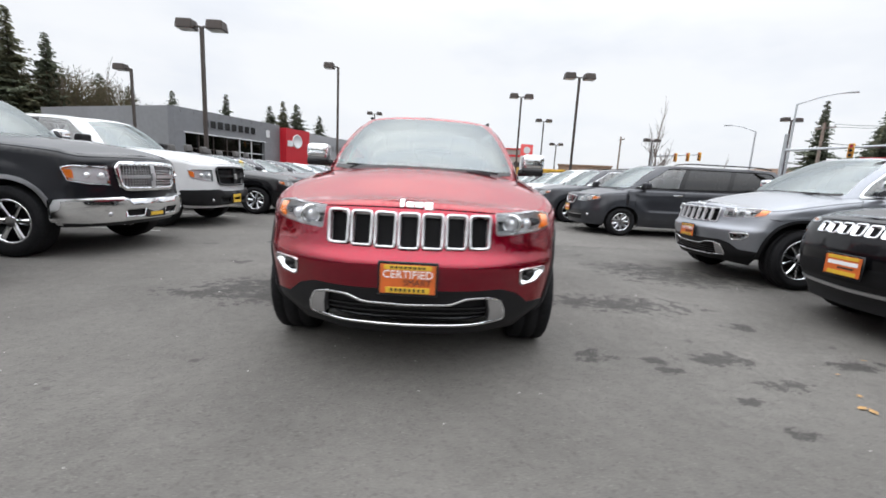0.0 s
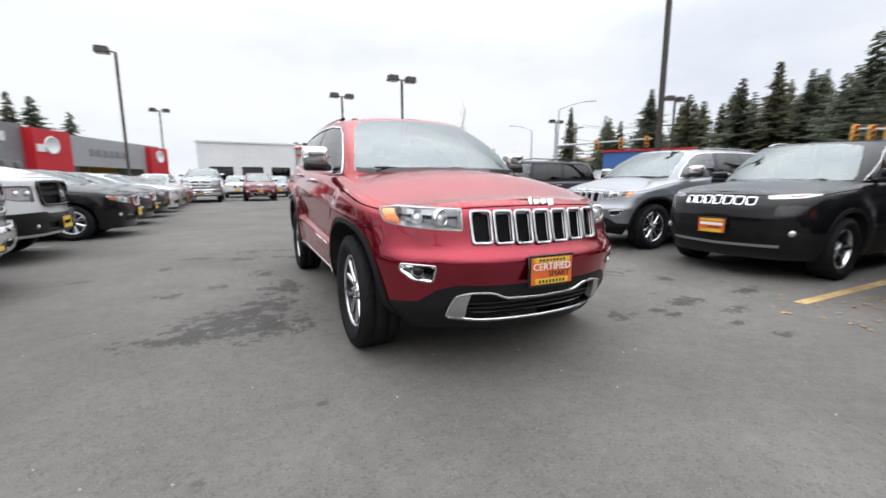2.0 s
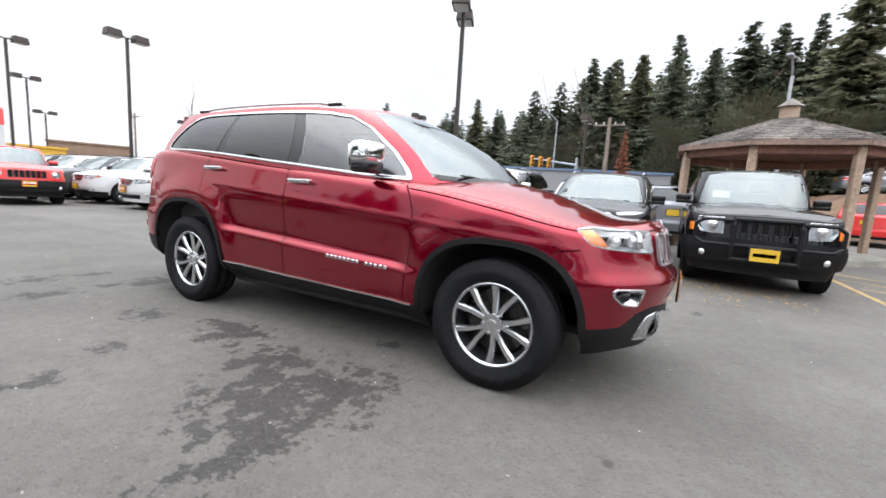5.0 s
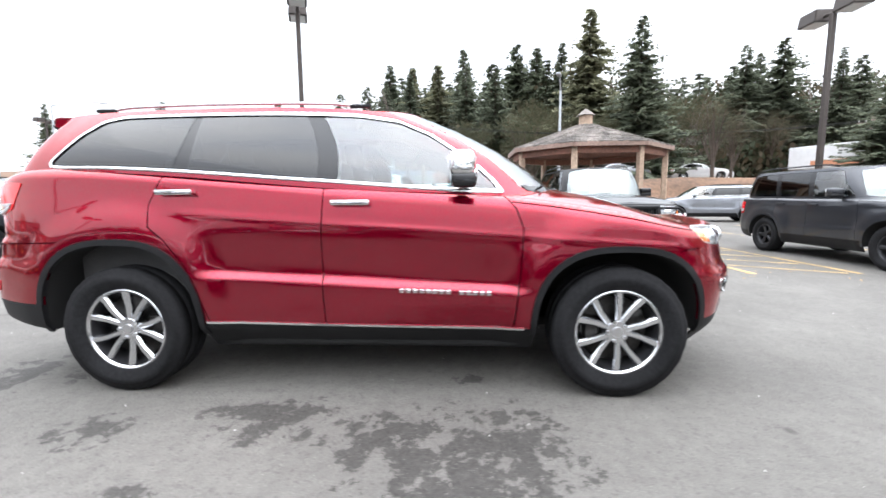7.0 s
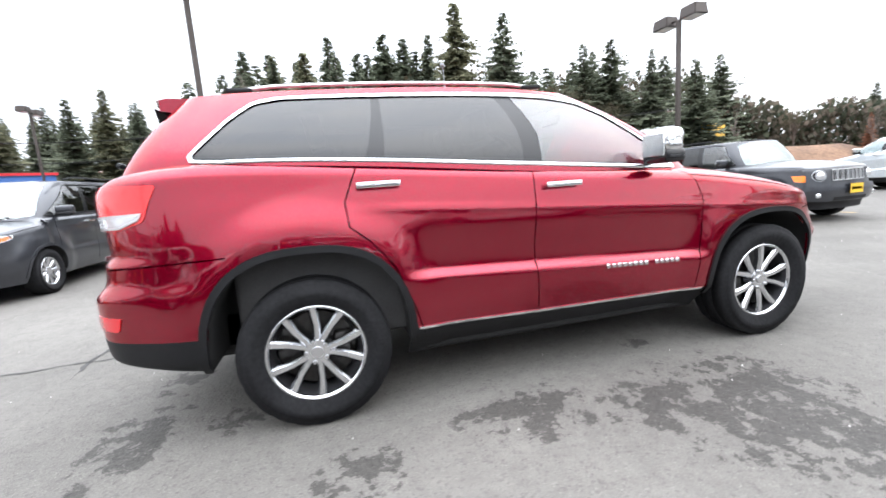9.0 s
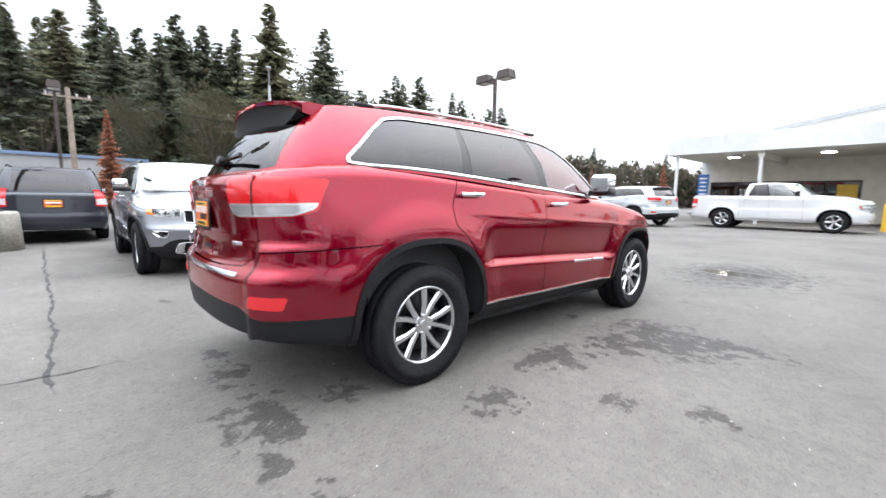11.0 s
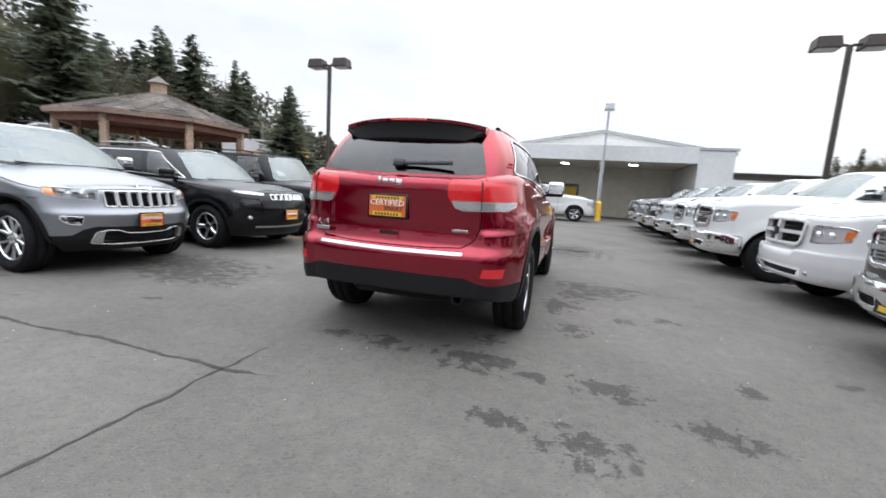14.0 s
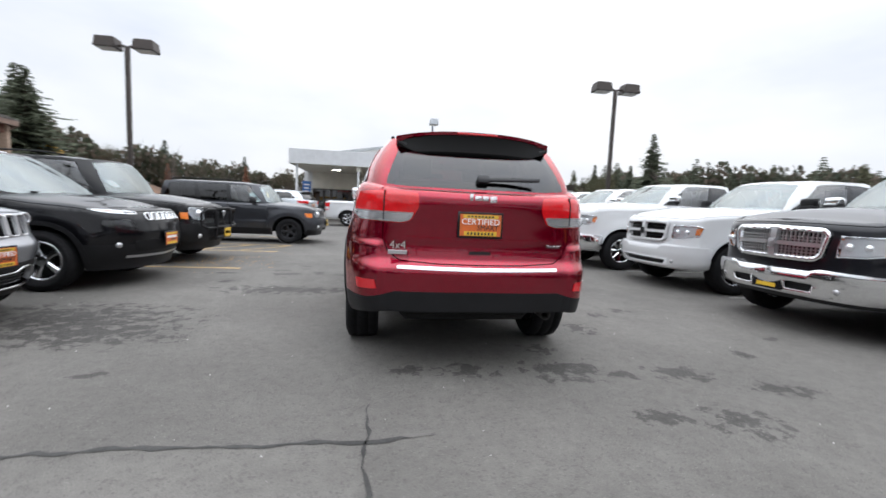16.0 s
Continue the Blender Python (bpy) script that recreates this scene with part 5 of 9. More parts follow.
    cap("cowl", np.array([[0.0, fy - 0.24, bf + 0.005], [0.7 * w, fy - 0.08, bf - 0.012], [0.85 * w, fy + 0.1, bf - 0.02], [0.87 * w, fy + 0.3, bf - 0.02]]), fy - 0.235, fy + 0.28, lambda y: 0.03, PLASTIC, root, 6, 6)
    if o["rails"]:
        for s in (-1, 1):
            pts = [(s * (tw - 0.05), hy + 0.25 + (hs - 0.45) * t, rz + 0.03 + 0.045 * min(1, 8 * t, 8 * (1 - t))) for t in np.linspace(0, 1, 12)]
            pipe("roof_rail", pts, 0.016, SATIN if o["rails"] == "bright" else PLASTIC, root, 6)
    # tail lamps
    t0, t1 = o["tail"] or (0.78, br - 0.10)
    tl = rounded(body.side([(yr - 0.30, t1), (yr - 0.26, t0)]) + body.rear([(0.74 * w, t0), (0.72 * w, t1)]), 0.02, 2)
    for m in (False, True):
        lamp = patch("tail_lamp", body, tl, REDLENS, root, 0.008, 0.02, step=0.08, mirror=m)
        zc = (t0 + t1) / 2
        patch("reversing_lens", body, rounded(body.side([(yr - 0.262, zc - 0.02), (yr - 0.26, t0 + 0.04)]) + body.rear([(0.76 * w, t0 + 0.04), (0.76 * w, zc - 0.02)]), 0.01, 2), REFLECTOR, lamp, 0.012, 0.006, step=0.08, mirror=m)
    for s in (-1, 1):
        for i, d in enumerate(o["doors"]):
            door_handle(root, body, d[1] - 0.16, fz(d[1]) - 0.085, s, o["handle"] or paint)
        if o["bed"]:
            door_mirror(root, (w * 0.93, cy + 0.28, bf + 0.13), s, o["mirror"] or PLASTIC, PLASTIC, (0.23, 0.13, 0.19))
        else:
            door_mirror(root, (w * 0.93, cy + 0.36, bf + 0.09), s, o["mirror"] or paint, PLASTIC, (0.23, 0.13, 0.17))
    wiper(root, (0.6 * w, fy - 0.10, bf + 0.045), (-0.02, fy - 0.17, bf + 0.055))
    wiper(root, (-0.05, fy - 0.19, bf + 0.045), (-0.62 * w, fy - 0.08, bf + 0.055))
    bm = bmesh.new()
    box(bm, (w * 1.1, yr - yf - 0.7, 0.30), (0, (yr + yf) / 2, zb + 0.22), bevel=0.04)
    for y in (wf, wr):
        tube(bm, (-w * 0.8, y, o["wheel"] - 0.03), (w * 0.8, y, o["wheel"] - 0.03), 0.05, None, 8)
    part("underbody", bm, VOID, root)
    if o["bed"]:
        bm = bmesh.new()
        a, c = fr + 0.10, yr - 0.10
        box(bm, (w * 1.72, c - a, 0.05), (0, (a + c) / 2, 0.86))
        for s in (-1, 1):
            box(bm, (0.06, c - a, br - 0.86), (s * w * 0.86, (a + c) / 2, (br + 0.84) / 2))
        box(bm, (w * 1.7, 0.06, br - 0.86), (0, a, (br + 0.84) / 2))
        box(bm, (w * 1.7, 0.06, br - 0.88), (0, c, (br + 0.82) / 2))
        part("bed_liner", bm, PLASTIC, root)
        bm = bmesh.new()
        box(bm, (w * 1.75, 0.09, 0.16), (0, yr + 0.05, 0.58), bevel=0.03, segments=2)
        part("rear_bumper", bm, CHROME, root)
    if o["inside"]:
        cabin_inside(root, fy + 0.02, fy + 0.95, fy + 1.85, 0.45, w * 0.86, bf - 0.02, y_back=min(fr - 0.25, yr - 0.3))
    p = o["plate"]
    if p:
        y = float(body.P(np.array([0.0]), np.array([o.get("plate_z", 0.60)]))[0, 1])
        if p == "dark":
            bm = bmesh.new()
            box(bm, (0.36, 0.012, 0.19), (0, y - 0.06, o.get("plate_z", 0.60)), bevel=0.004)
            part("plate_frame", bm, GLOSSBLACK, root)
            bm = bmesh.new()
            box(bm, (0.24, 0.006, 0.045), (0.0, y - 0.068, o.get("plate_z", 0.60) - 0.05), bevel=0.002)
            part("plate_band", bm, YELLOW, root)
        else:
            dealer_plate(root, pose(0, y - o.get("plate_off", 0.02), o.get("plate_z", 0.60), 90, 0, 0), False, p == "yellow")
        dealer_plate(root, pose(0, float(body.P(np.array([body.L]), np.array([0.92]))[0, 1]) + 0.012, 0.92, 90, 0, 180), False, p == "yellow")
    for y in (wf, wr):
        for s in (-1, 1):
            wheel(root, (s * (w - 0.125), y, o["wheel"]), s, o["wheel"], 0.245, o["rim"], o["spokes"], o["twin"], o["rim_mat"], detail=0)
    return root


def lamp_pair(body, root, poly, bowls, bezel=SATIN, depth=0.06, amber=None, housing=None):
    """Head lamps on both halves from a front outline: housing, bezel, round bowls, amber corner, clear lens. Returns the opening."""
    ring = rounded(body.front(poly), 0.02, 2)
    for m in (False, True):
        k = -1 if m else 1
        lamp = patch("headlamp", body, ring, housing or LAMPGREY, root, -depth, 0, step=0.08, mirror=m)
        patch("bezel", body, ring, bezel, lamp, 0.0, depth, holes=[shrink(ring, 0.012)], step=0.06, mirror=m)
        for x, z, r in bowls:
            c = body.P(np.array([body.front([(x, z)])[0][0]]), np.array([z]), -depth + 0.022)[0]
            bm = bmesh.new()
            bmesh.ops.create_uvsphere(bm, u_segments=10, v_segments=6, radius=r, matrix=pose(k * c[0], c[1], c[2]))
            part("reflector_bowl", bm, REFLECTOR, lamp)
        if amber:
            patch("corner_reflector", body, rounded(body.front(amber), 0.01, 2), AMBER, lamp, -0.01, 0.02, step=0.08, mirror=m)
        patch("lens", body, ring, LENS, lamp, 0.002, 0, step=0.08, mirror=m)
    return ring


def pickup_face(style):
    """Cross-bar grille, lamps and bumper of a full-size pickup. style: mesh, plain, sport or chrome."""

    def face(body, root, paint, o):
        frame_mat = {"mesh": CHROME, "plain": GLOSSBLACK, "sport": paint, "chrome": CHROME}[style]
        bar_mat = {"mesh": SATIN, "plain": PLASTIC, "sport": paint, "chrome": CHROME}[style]
        up = o.get("up", 0.0)
        z0, z1 = 0.765 + up * 0.8, 1.11 + up
        out = rounded(body.front([(0.42, z0), (0.50, z0 + 0.05), (0.55, z1 - 0.06), (0.50, z1), (0, z1 + 0.012), (-0.50, z1), (-0.55, z1 - 0.06), (-0.50, z0 + 0.05), (-0.42, z0)]), 0.05, 3)
        inn = shrink(out, 0.045 if style != "plain" else 0.03)
        g = patch("grille", body, out, frame_mat, root, 0.03, 0.08, holes=[inn], step=0.07, label="wide cross-bar grille")
        patch("grille_backing", body, out, MESHBLACK, g, -0.05, 0, step=0.1)
        zc = (z0 + z1) / 2
        if style == "mesh":
            for j in range(7):
                z = z0 + 0.055 + j * 0.033
                strip_on("mesh_bar", body, body.front([(-0.49, z), (0, z + 0.004), (0.49, z)]), 0.010, SATIN, g, 0.005, 0.02)
            for j in range(-11, 12):
                x = j * 0.042
                strip_on("mesh_bar", body, body.front([(x, z0 + 0.04), (x, z1 - 0.035)]), 0.008, SATIN, g, 0.004, 0.02)
        else:
            for j in range(6):
                z = z0 + 0.06 + j * 0.038
                strip_on("grille_slat", body, body.front([(-0.48, z), (0, z + 0.004), (0.48, z)]), 0.012, {"chrome": SATIN, "plain": PLASTIC, "sport": GLOSSBLACK}[style], g, -0.01, 0.02)
        strip_on("cross_bar", body, body.front([(-0.515, zc), (0, zc + 0.004), (0.515, zc)]), 0.045, bar_mat, g, 0.028, 0.05)
        strip_on("cross_bar", body, body.front([(0.0001, z0 + 0.03), (0.0001, z1 - 0.02)]), 0.075, bar_mat, g, 0.034, 0.05)
        c = body.P(np.array([0.0]), np.array([zc]), 0.045)[0]
        bm = bmesh.new()
        box(bm, (0.085, 0.018, 0.10), (0, c[1], zc), bevel=0.02, segments=2)
        part("badge_shape", bm, {"sport": GLOSSBLACK}.get(style, SATIN), g)
        lamp = lamp_pair(body, root, [(x, z + up) for x, z in ((0.59, 0.825), (0.80, 0.84), (0.93, 0.875), (0.945, 1.02), (0.90, 1.05), (0.61, 1.05))], [(0.68, 0.945 + up, 0.036), (0.80, 0.945 + up, 0.034)],
                         CHROME if style != "plain" else SATIN, 0.035, amber=[(x, z + up) for x, z in ((0.885, 0.90), (0.93, 0.91), (0.94, 1.01), (0.89, 1.0))], housing=LAMPWHITE)
        bump_mat = {"mesh": CHROME, "plain": PLASTIC, "sport": paint, "chrome": CHROME}[style]
        zt, zl = (0.70 + up * 0.6, 0.42 + up * 0.3) if style != "sport" else (0.76, 0.40)
        edge = body.side([(-o["wb"] / 2 - 0.50, zl + 0.03), (-o["wb"] / 2 - 0.50, zt - 0.03)])
        half = [(0.0, zl)] + body.front([(0.45, zl - 0.005), (0.80, zl + 0.01)]) + edge + body.front([(0.82, zt - 0.01), (0.5, zt), (0.42, zt - 0.03)]) + [(0.0, zt - 0.03)]
        mirrored = [(-s, z) for s, z in half[1:-1]][::-1]
        ring = rounded(half + mirrored, 0.02, 2)
        dark = [rounded(body.front([(0.20, zl + 0.06), (0.44, zl + 0.06), (0.47, zl + 0.14), (0.20, zl + 0.14)]), 0.02, 2), rounded(body.front([(-0.44, zl + 0.06), (-0.20, zl + 0.06), (-0.20, zl + 0.14), (-0.47, zl + 0.14)]), 0.02, 2)]
        if style == "sport":
            dark = [rounded(body.front([(0.50, zl + 0.05), (0.56, zl + 0.12), (0, zl + 0.125), (-0.56, zl + 0.12), (-0.50, zl + 0.05), (0, zl + 0.045)]), 0.02, 2)]
        b = patch("front_bumper", body, ring, bump_mat, root, 0.055, 0.09, holes=dark, step=0.07, dome=0.015, label={"mesh": "polished chrome bumper", "chrome": "polished chrome bumper", "plain": "black plastic bumper", "sport": "body-coloured bumper"}[style])
        patch("bumper_opening", body, rounded(body.front([(-0.5, zl + 0.03), (0.5, zl + 0.03), (0.5, zl + 0.17), (-0.5, zl + 0.17)]), 0.02, 2), VOID, b, 0.02, 0, step=0.1)
        for s in (-1, 1):
            c = body.P(np.array([body.front([(0.64, zl + 0.10)])[0][0]]), np.array([zl + 0.10]), 0.065)[0]
            bm = bmesh.new()
            bmesh.ops.create_uvsphere(bm, u_segments=14, v_segments=8, radius=0.036, matrix=pose(s * c[0], c[1] + 0.018, c[2]))
            part("fog_lamp", bm, CLEARLAMP, b)
        return [lamp, out], None

    return face


def slit_face(body, root, paint, o):
    """Narrow high lamps, seven folded bright slots, dark lower front."""
    ring = lamp_pair(body, root, [(0.50, 0.925), (0.72, 0.94), (0.84, 0.968), (0.84, 0.988), (0.68, 0.985), (0.48, 0.965)], [], CHROME, 0.03, amber=[(0.70, 0.948), (0.82, 0.968), (0.82, 0.982), (0.70, 0.975)])
    low = rounded(body.front([(0.56, 0.74), (0.80, 0.76), (0.82, 0.86), (0.60, 0.87)]), 0.03, 3)
    holes = [ring, low]
    for m in (False, True):
        p = patch("headlamp_pod", body, low, GLOSSBLACK, root, -0.03, 0, step=0.08, mirror=m)
        patch("lens", body, low, LENS, p, 0.001, 0, step=0.08, mirror=m)
    for i in range(-3, 4):
        c = i * 0.118
        out = rounded(body.front([(c - 0.048, 0.850), (c + 0.048, 0.850), (c + 0.052, 0.955 - 0.004 * abs(i)), (c - 0.052, 0.955 - 0.004 * abs(i))]), 0.022, 3)
        inn = shrink(out, 0.011)
        g = patch("grille_slot", body, out, CHROME, root, 0.012, 0.03, holes=[inn], step=0.06)
        patch("grille_mesh", body, inn, MESHBLACK, g, -0.02, 0, step=0.08)
        holes.append(inn)
    mouth = rounded(body.front([(-0.55, 0.46), (0.55, 0.46), (0.60, 0.60), (-0.60, 0.60)]), 0.05, 3)
    patch("lower_grille", body, mouth, MESHBLACK, root, 0.004, 0.01, step=0.08)
    for s in (-1, 1):
        c = body.P(np.array([body.front([(0.72, 0.55)])[0][0]]), np.array([0.55]), -0.012)[0]
        bm = bmesh.new()
        bmesh.ops.create_uvsphere(bm, u_segments=14, v_segments=8, radius=0.04, matrix=pose(s * c[0], c[1], c[2]))
        part("fog_lamp", bm, CLEARLAMP, root)
    strip_on("bumper_strip", body, body.front([(-0.62, 0.40), (0, 0.39), (0.62, 0.40)]), 0.03, SATIN, root, 0.006, 0.01)
    return holes, None


def round_face(guard=False, low_mat=None, slot_mat=None):
    """Two round lamps, seven upright slots, a square bumper; with a push bar where guard is set."""

    def face(body, root, paint, o):
        top = o["nose"] - 0.05
        h = 0.24
        holes = []
        lamp = lamp_pair(body, root, [(0.46, top - h), (0.72, top - h + 0.01), (0.79, top - h / 2), (0.76, top - 0.005), (0.46, top - 0.005)] if guard else
                         [(0.62 + 0.115 * math.cos(a), top - 0.115 + 0.105 * math.sin(a)) for a in np.linspace(0, 2 * math.pi, 16, endpoint=False)],
                         [(0.60, top - h / 2 + 0.005, 0.075)], CHROME if guard else SATIN, 0.05, housing=LAMPGREY if guard else GLOSSBLACK)
        holes.append(lamp)
        sm = slot_mat or GLOSSBLACK
        for i in range(-3, 4):
            c = i * 0.115
            out = rounded(body.front([(c - 0.050, top - h + 0.02), (c + 0.050, top - h + 0.02), (c + 0.050, top - 0.015), (c - 0.050, top - 0.015)]), 0.02, 2)
            inn = shrink(out, 0.014)
            g = patch("grille_slot", body, out, sm, root, 0.010, 0.03, holes=[inn], step=0.06)
            patch("grille_mesh", body, inn, VOID, g, -0.03, 0, step=0.08)
            holes.append(inn)
        zt, zl = top - h - 0.05, 0.40
        edge = body.side([(-o["wb"] / 2 - 0.45, zl + 0.02), (-o["wb"] / 2 - 0.45, zt - 0.02)])
        half = [(0.0, zl)] + body.front([(0.5, zl)]) + edge + body.front([(0.5, zt)]) + [(0.0, zt)]
        ring = rounded(half + [(-s, z) for s, z in half[1:-1]][::-1], 0.02, 2)
        b = patch("front_bumper", body, ring, low_mat or paint, root, 0.05, 0.08, step=0.08, dome=0.012)
        strip_on("bumper_slot", body, body.front([(-0.40, zl + 0.05), (0.40, zl + 0.05)]), 0.06, VOID, b, 0.068, 0.004)
        for s in (-1, 1):
            c = body.P(np.array([body.front([(0.66, 0.52)])[0][0]]), np.array([0.52]), 0.05)[0]
            bm = bmesh.new()
            bmesh.ops.create_uvsphere(bm, u_segments=14, v_segments=8, radius=0.05, matrix=pose(s * c[0], c[1] + 0.02, c[2]))
            part("fog_lamp", bm, REFLECTOR, b)
        for m in (False, True):
            patch("corner_reflector", body, rounded(body.front([(0.80, top - h + 0.02), (0.86, top - h + 0.03), (0.86, top - 0.10), (0.80, top - 0.10)]), 0.01, 2), AMBER, root, 0.004, 0.01, mirror=m)
        if guard:
            bar = new("push_bar")
            bar.parent = root
            y = body.yf - 0.13
            for s in (-1, 1):
                bm = bmesh.new()
                pts = [(s * 0.36, y + 0.03, 0.42), (s * 0.36, y, 0.60), (s * 0.36, y, 0.90), (s * 0.36, y + 0.03, 1.01)]
                for p, q in zip(pts[:-1], pts[1:]):
                    tube(bm, p, q, 0.030, None, 10)
                part("upright", bm, PLASTIC, bar)
                bm = bmesh.new()
                pts = [(s * 0.36, y, 0.97), (s * 0.70, y + 0.03, 0.97), (s * 0.80, y + 0.09, 0.90), (s * 0.80, y + 0.09, 0.70), (s * 0.70, y + 0.03, 0.64), (s * 0.36, y, 0.64)]
                for p, q in zip(pts[:-1], pts[1:]):
                    tube(bm, p, q, 0.022, None, 10)
                part("lamp_guard", bm, PLASTIC, bar)
            for z in (0.45, 0.64, 0.99):
                bm = bmesh.new()
                tube(bm, (-0.36, y + 0.01, z), (0.36, y + 0.01, z), 0.028, None, 10)
                part("crosspiece", bm, PLASTIC, bar)
            for j in range(-4, 5):
                bm = bmesh.new()
                tube(bm, (j * 0.07, y + 0.02, 0.64), (j * 0.07, y + 0.02, 0.99), 0.007, None, 6)
                part("guard_rod", bm, PLASTIC, bar)
        return holes, None

    return face


def road_face(grille="slats", mouth=True, high=0.0, lamp_w=0.84, chrome=True):
    """A road car's front: swept lamps, a central grille, a low intake."""

    def face(body, root, paint, o):
        n = o["nose"] - 0.03
        w = o["w"]
        lamp = lamp_pair(body, root, [(0.44 * w, n - 0.17), (0.70 * w, n - 0.16), (0.90 * w, n - 0.08), (0.91 * w, n - 0.02), (0.70 * w, n - 0.02), (0.44 * w, n - 0.04)], [(0.58 * w, n - 0.095, 0.05), (0.73 * w, n - 0.085, 0.045)],
                         CHROME if chrome else SATIN, amber=[(0.80 * w, n - 0.115), (0.885 * w, n - 0.08), (0.89 * w, n - 0.035), (0.81 * w, n - 0.04)])
        out = rounded(body.front([(0.30 * w, n - 0.24), (0.42 * w, n - 0.04), (0, n - 0.025), (-0.42 * w, n - 0.04), (-0.30 * w, n - 0.24)]), 0.03, 2)
        inn = shrink(out, 0.020)
        g = patch("grille", body, out, CHROME if chrome else paint, root, 0.016, 0.04, holes=[inn], step=0.07)
        patch("grille_backing", body, inn, MESHBLACK, g, -0.03, 0, step=0.1)
        if grille == "cross":
            strip_on("cross_bar", body, body.front([(-0.37 * w, n - 0.13), (0.37 * w, n - 0.13)]), 0.03, CHROME if chrome else paint, g, 0.012, 0.03)
            strip_on("cross_bar", body, body.front([(0.0001, n - 0.23), (0.0001, n - 0.04)]), 0.04, CHROME if chrome else paint, g, 0.014, 0.03)
        else:
            for j in range(5):
                z = n - 0.21 + j * 0.036
                strip_on("grille_slat", body, body.front([(-(0.32 + 0.018 * j) * w, z), ((0.32 + 0.018 * j) * w, z)]), 0.012, CHROME, g, 0.0, 0.02)
        if mouth:
            m = rounded(body.front([(-0.55 * w, 0.34), (0.55 * w, 0.34), (0.60 * w, 0.47), (-0.60 * w, 0.47)]), 0.03, 2)
            lo = patch("lower_grille", body, m, MESHBLACK, root, 0.003, 0.01, step=0.1)
            strip_on("lower_strip", body, body.front([(-0.58 * w, 0.46), (0, 0.45), (0.58 * w, 0.46)]), 0.014, CHROME if chrome else PLASTIC, lo, 0.008, 0.01)
        for s in (-1, 1):
            c = body.P(np.array([body.front([(0.74 * w, 0.47)])[0][0]]), np.array([0.47]), -0.015)[0]
            bm = bmesh.new()
            bmesh.ops.create_uvsphere(bm, u_segments=14, v_segments=8, radius=0.04, matrix=pose(s * c[0], c[1], c[2]))
            part("fog_lamp", bm, CLEARLAMP, root)
        return [lamp, inn], None

    return face


def recolour(root, swaps):
    """Gives a copy its own paints."""
    for ob in root.children_recursive:
        for slot in ob.material_slots:
            for a, b in swaps:
                if slot.material == a:
                    slot.link = "OBJECT"
                    slot.material = b
                    break
    return root


def prune(root, *names):
    """Drops parts too small to see on a far copy."""
    for ob in list(root.children_recursive):
        if ob.name.split(".")[0] in names:
            bpy.data.objects.remove(ob)
    return root


SMALL = ("seat", "cushion", "backrest", "headrest", "steering_wheel", "steering_wheel_boss", "wheel_back", "mirror_glass", "wiper", "letter_bar", "mesh_rib", "lug_nut", "mouth_slat", "brake_caliper", "centre_cap", "fog_lens", "lamp_ring",
         "projector", "rail_foot", "handle_lip", "green_badge", "brake_disc", "recess")


def place(ob, x, y, turn, label, group="", category="car"):
    ob.matrix_world = pose(x, y, 0, 0, 0, turn)
    return tagged(ob, label, category, group)


PICKUP = dict(wb=3.57, fo=0.96, ro=1.24, w=1.0, nose=1.215, up=0.02, cowl=1.36, belt_f=1.34, belt_r=1.36, roof=1.93, cowl_y=-0.98, head_y=-0.30, foot_r=1.12, head_r=0.98, bow=0.75, rbow=0.35, bottom=0.36, wheel=0.405,
              rim=0.255, arch=(0.50, 0.50), crown=0.10, tumble=0.25, bed=True, doors=((-0.84, 0.18), (0.18, 1.02)), low_z=0.44, tint_rear=True, plate="dark", plate_z=0.53, roll=0.09, bulge=0.07,
              gfront=((0.3, 0.06), (0.6, 0.0), (0.8, 0.0), (1.05, 0.005), (1.25, 0.035)), tail=(0.85, 1.24), cladding=False, trim=None)

HEAVY = {**PICKUP, "nose": 1.31, "up": 0.12, "belt_f": 1.43, "belt_r": 1.44, "roof": 1.99, "wheel": 0.42, "bottom": 0.40, "plate_z": 0.58}

# row of pickups and cars that faces the drive from the west
ram_dark = place(vehicle("pickup_truck", INKY, front=pickup_face("mesh"), spokes=6, rim_mat=CHROME, band_mat=SATIN, band=0.05, mirror=CHROME, handle=CHROME, **{**PICKUP}), -6.45, 1.15, 90,
                 "blue-black pickup truck with chrome mesh grille and bumper", "pickups in a row", "pickup")
ram_black_nose = place(vehicle("pickup_truck", WHITE, front=pickup_face("plain"), spokes=5, **{**PICKUP, "plate": "yellow", "plate_off": 0.075}), -6.75, 4.0, 90,
                       "white pickup truck with black grille and bumper", "pickups in a row", "pickup")
ram_sport = place(vehicle("pickup_truck", WHITE, front=pickup_face("sport"), spokes=5, **{**PICKUP, "plate": None}), -6.62, -1.45, 90,
                  "white pickup truck with white bumper and cross-bar grille", "pickups in a row", "pickup")
ram_chrome = place(vehicle("pickup_truck", WHITE, front=pickup_face("chrome"), spokes=8, rim_mat=CHROME, mirror=CHROME, handle=CHROME, **HEAVY), -6.28, -4.05, 90,
                   "white pickup truck with chrome grille and bumper", "pickups in a row", "pickup")
for y, mat, word in ((-6.65, WHITE, "white"), (-9.25, PALE, "pale silver"), (-11.85, GRAPHITE, "dark grey"), (-14.45, SILVER, "silver"), (-17.05, GRAPHITE, "dark grey")):
    c = copy_thing(ram_chrome, pose(-6.4, y, 0, 0, 0, 90))
    if y < -8:
        prune(c, *SMALL)
    tagged(recolour(c, [(WHITE, mat)]), f"{word} pickup truck with chrome grille and bumper")
c = copy_thing(ram_sport, pose(0.65, -18.9, 0, 0, 0, -90))
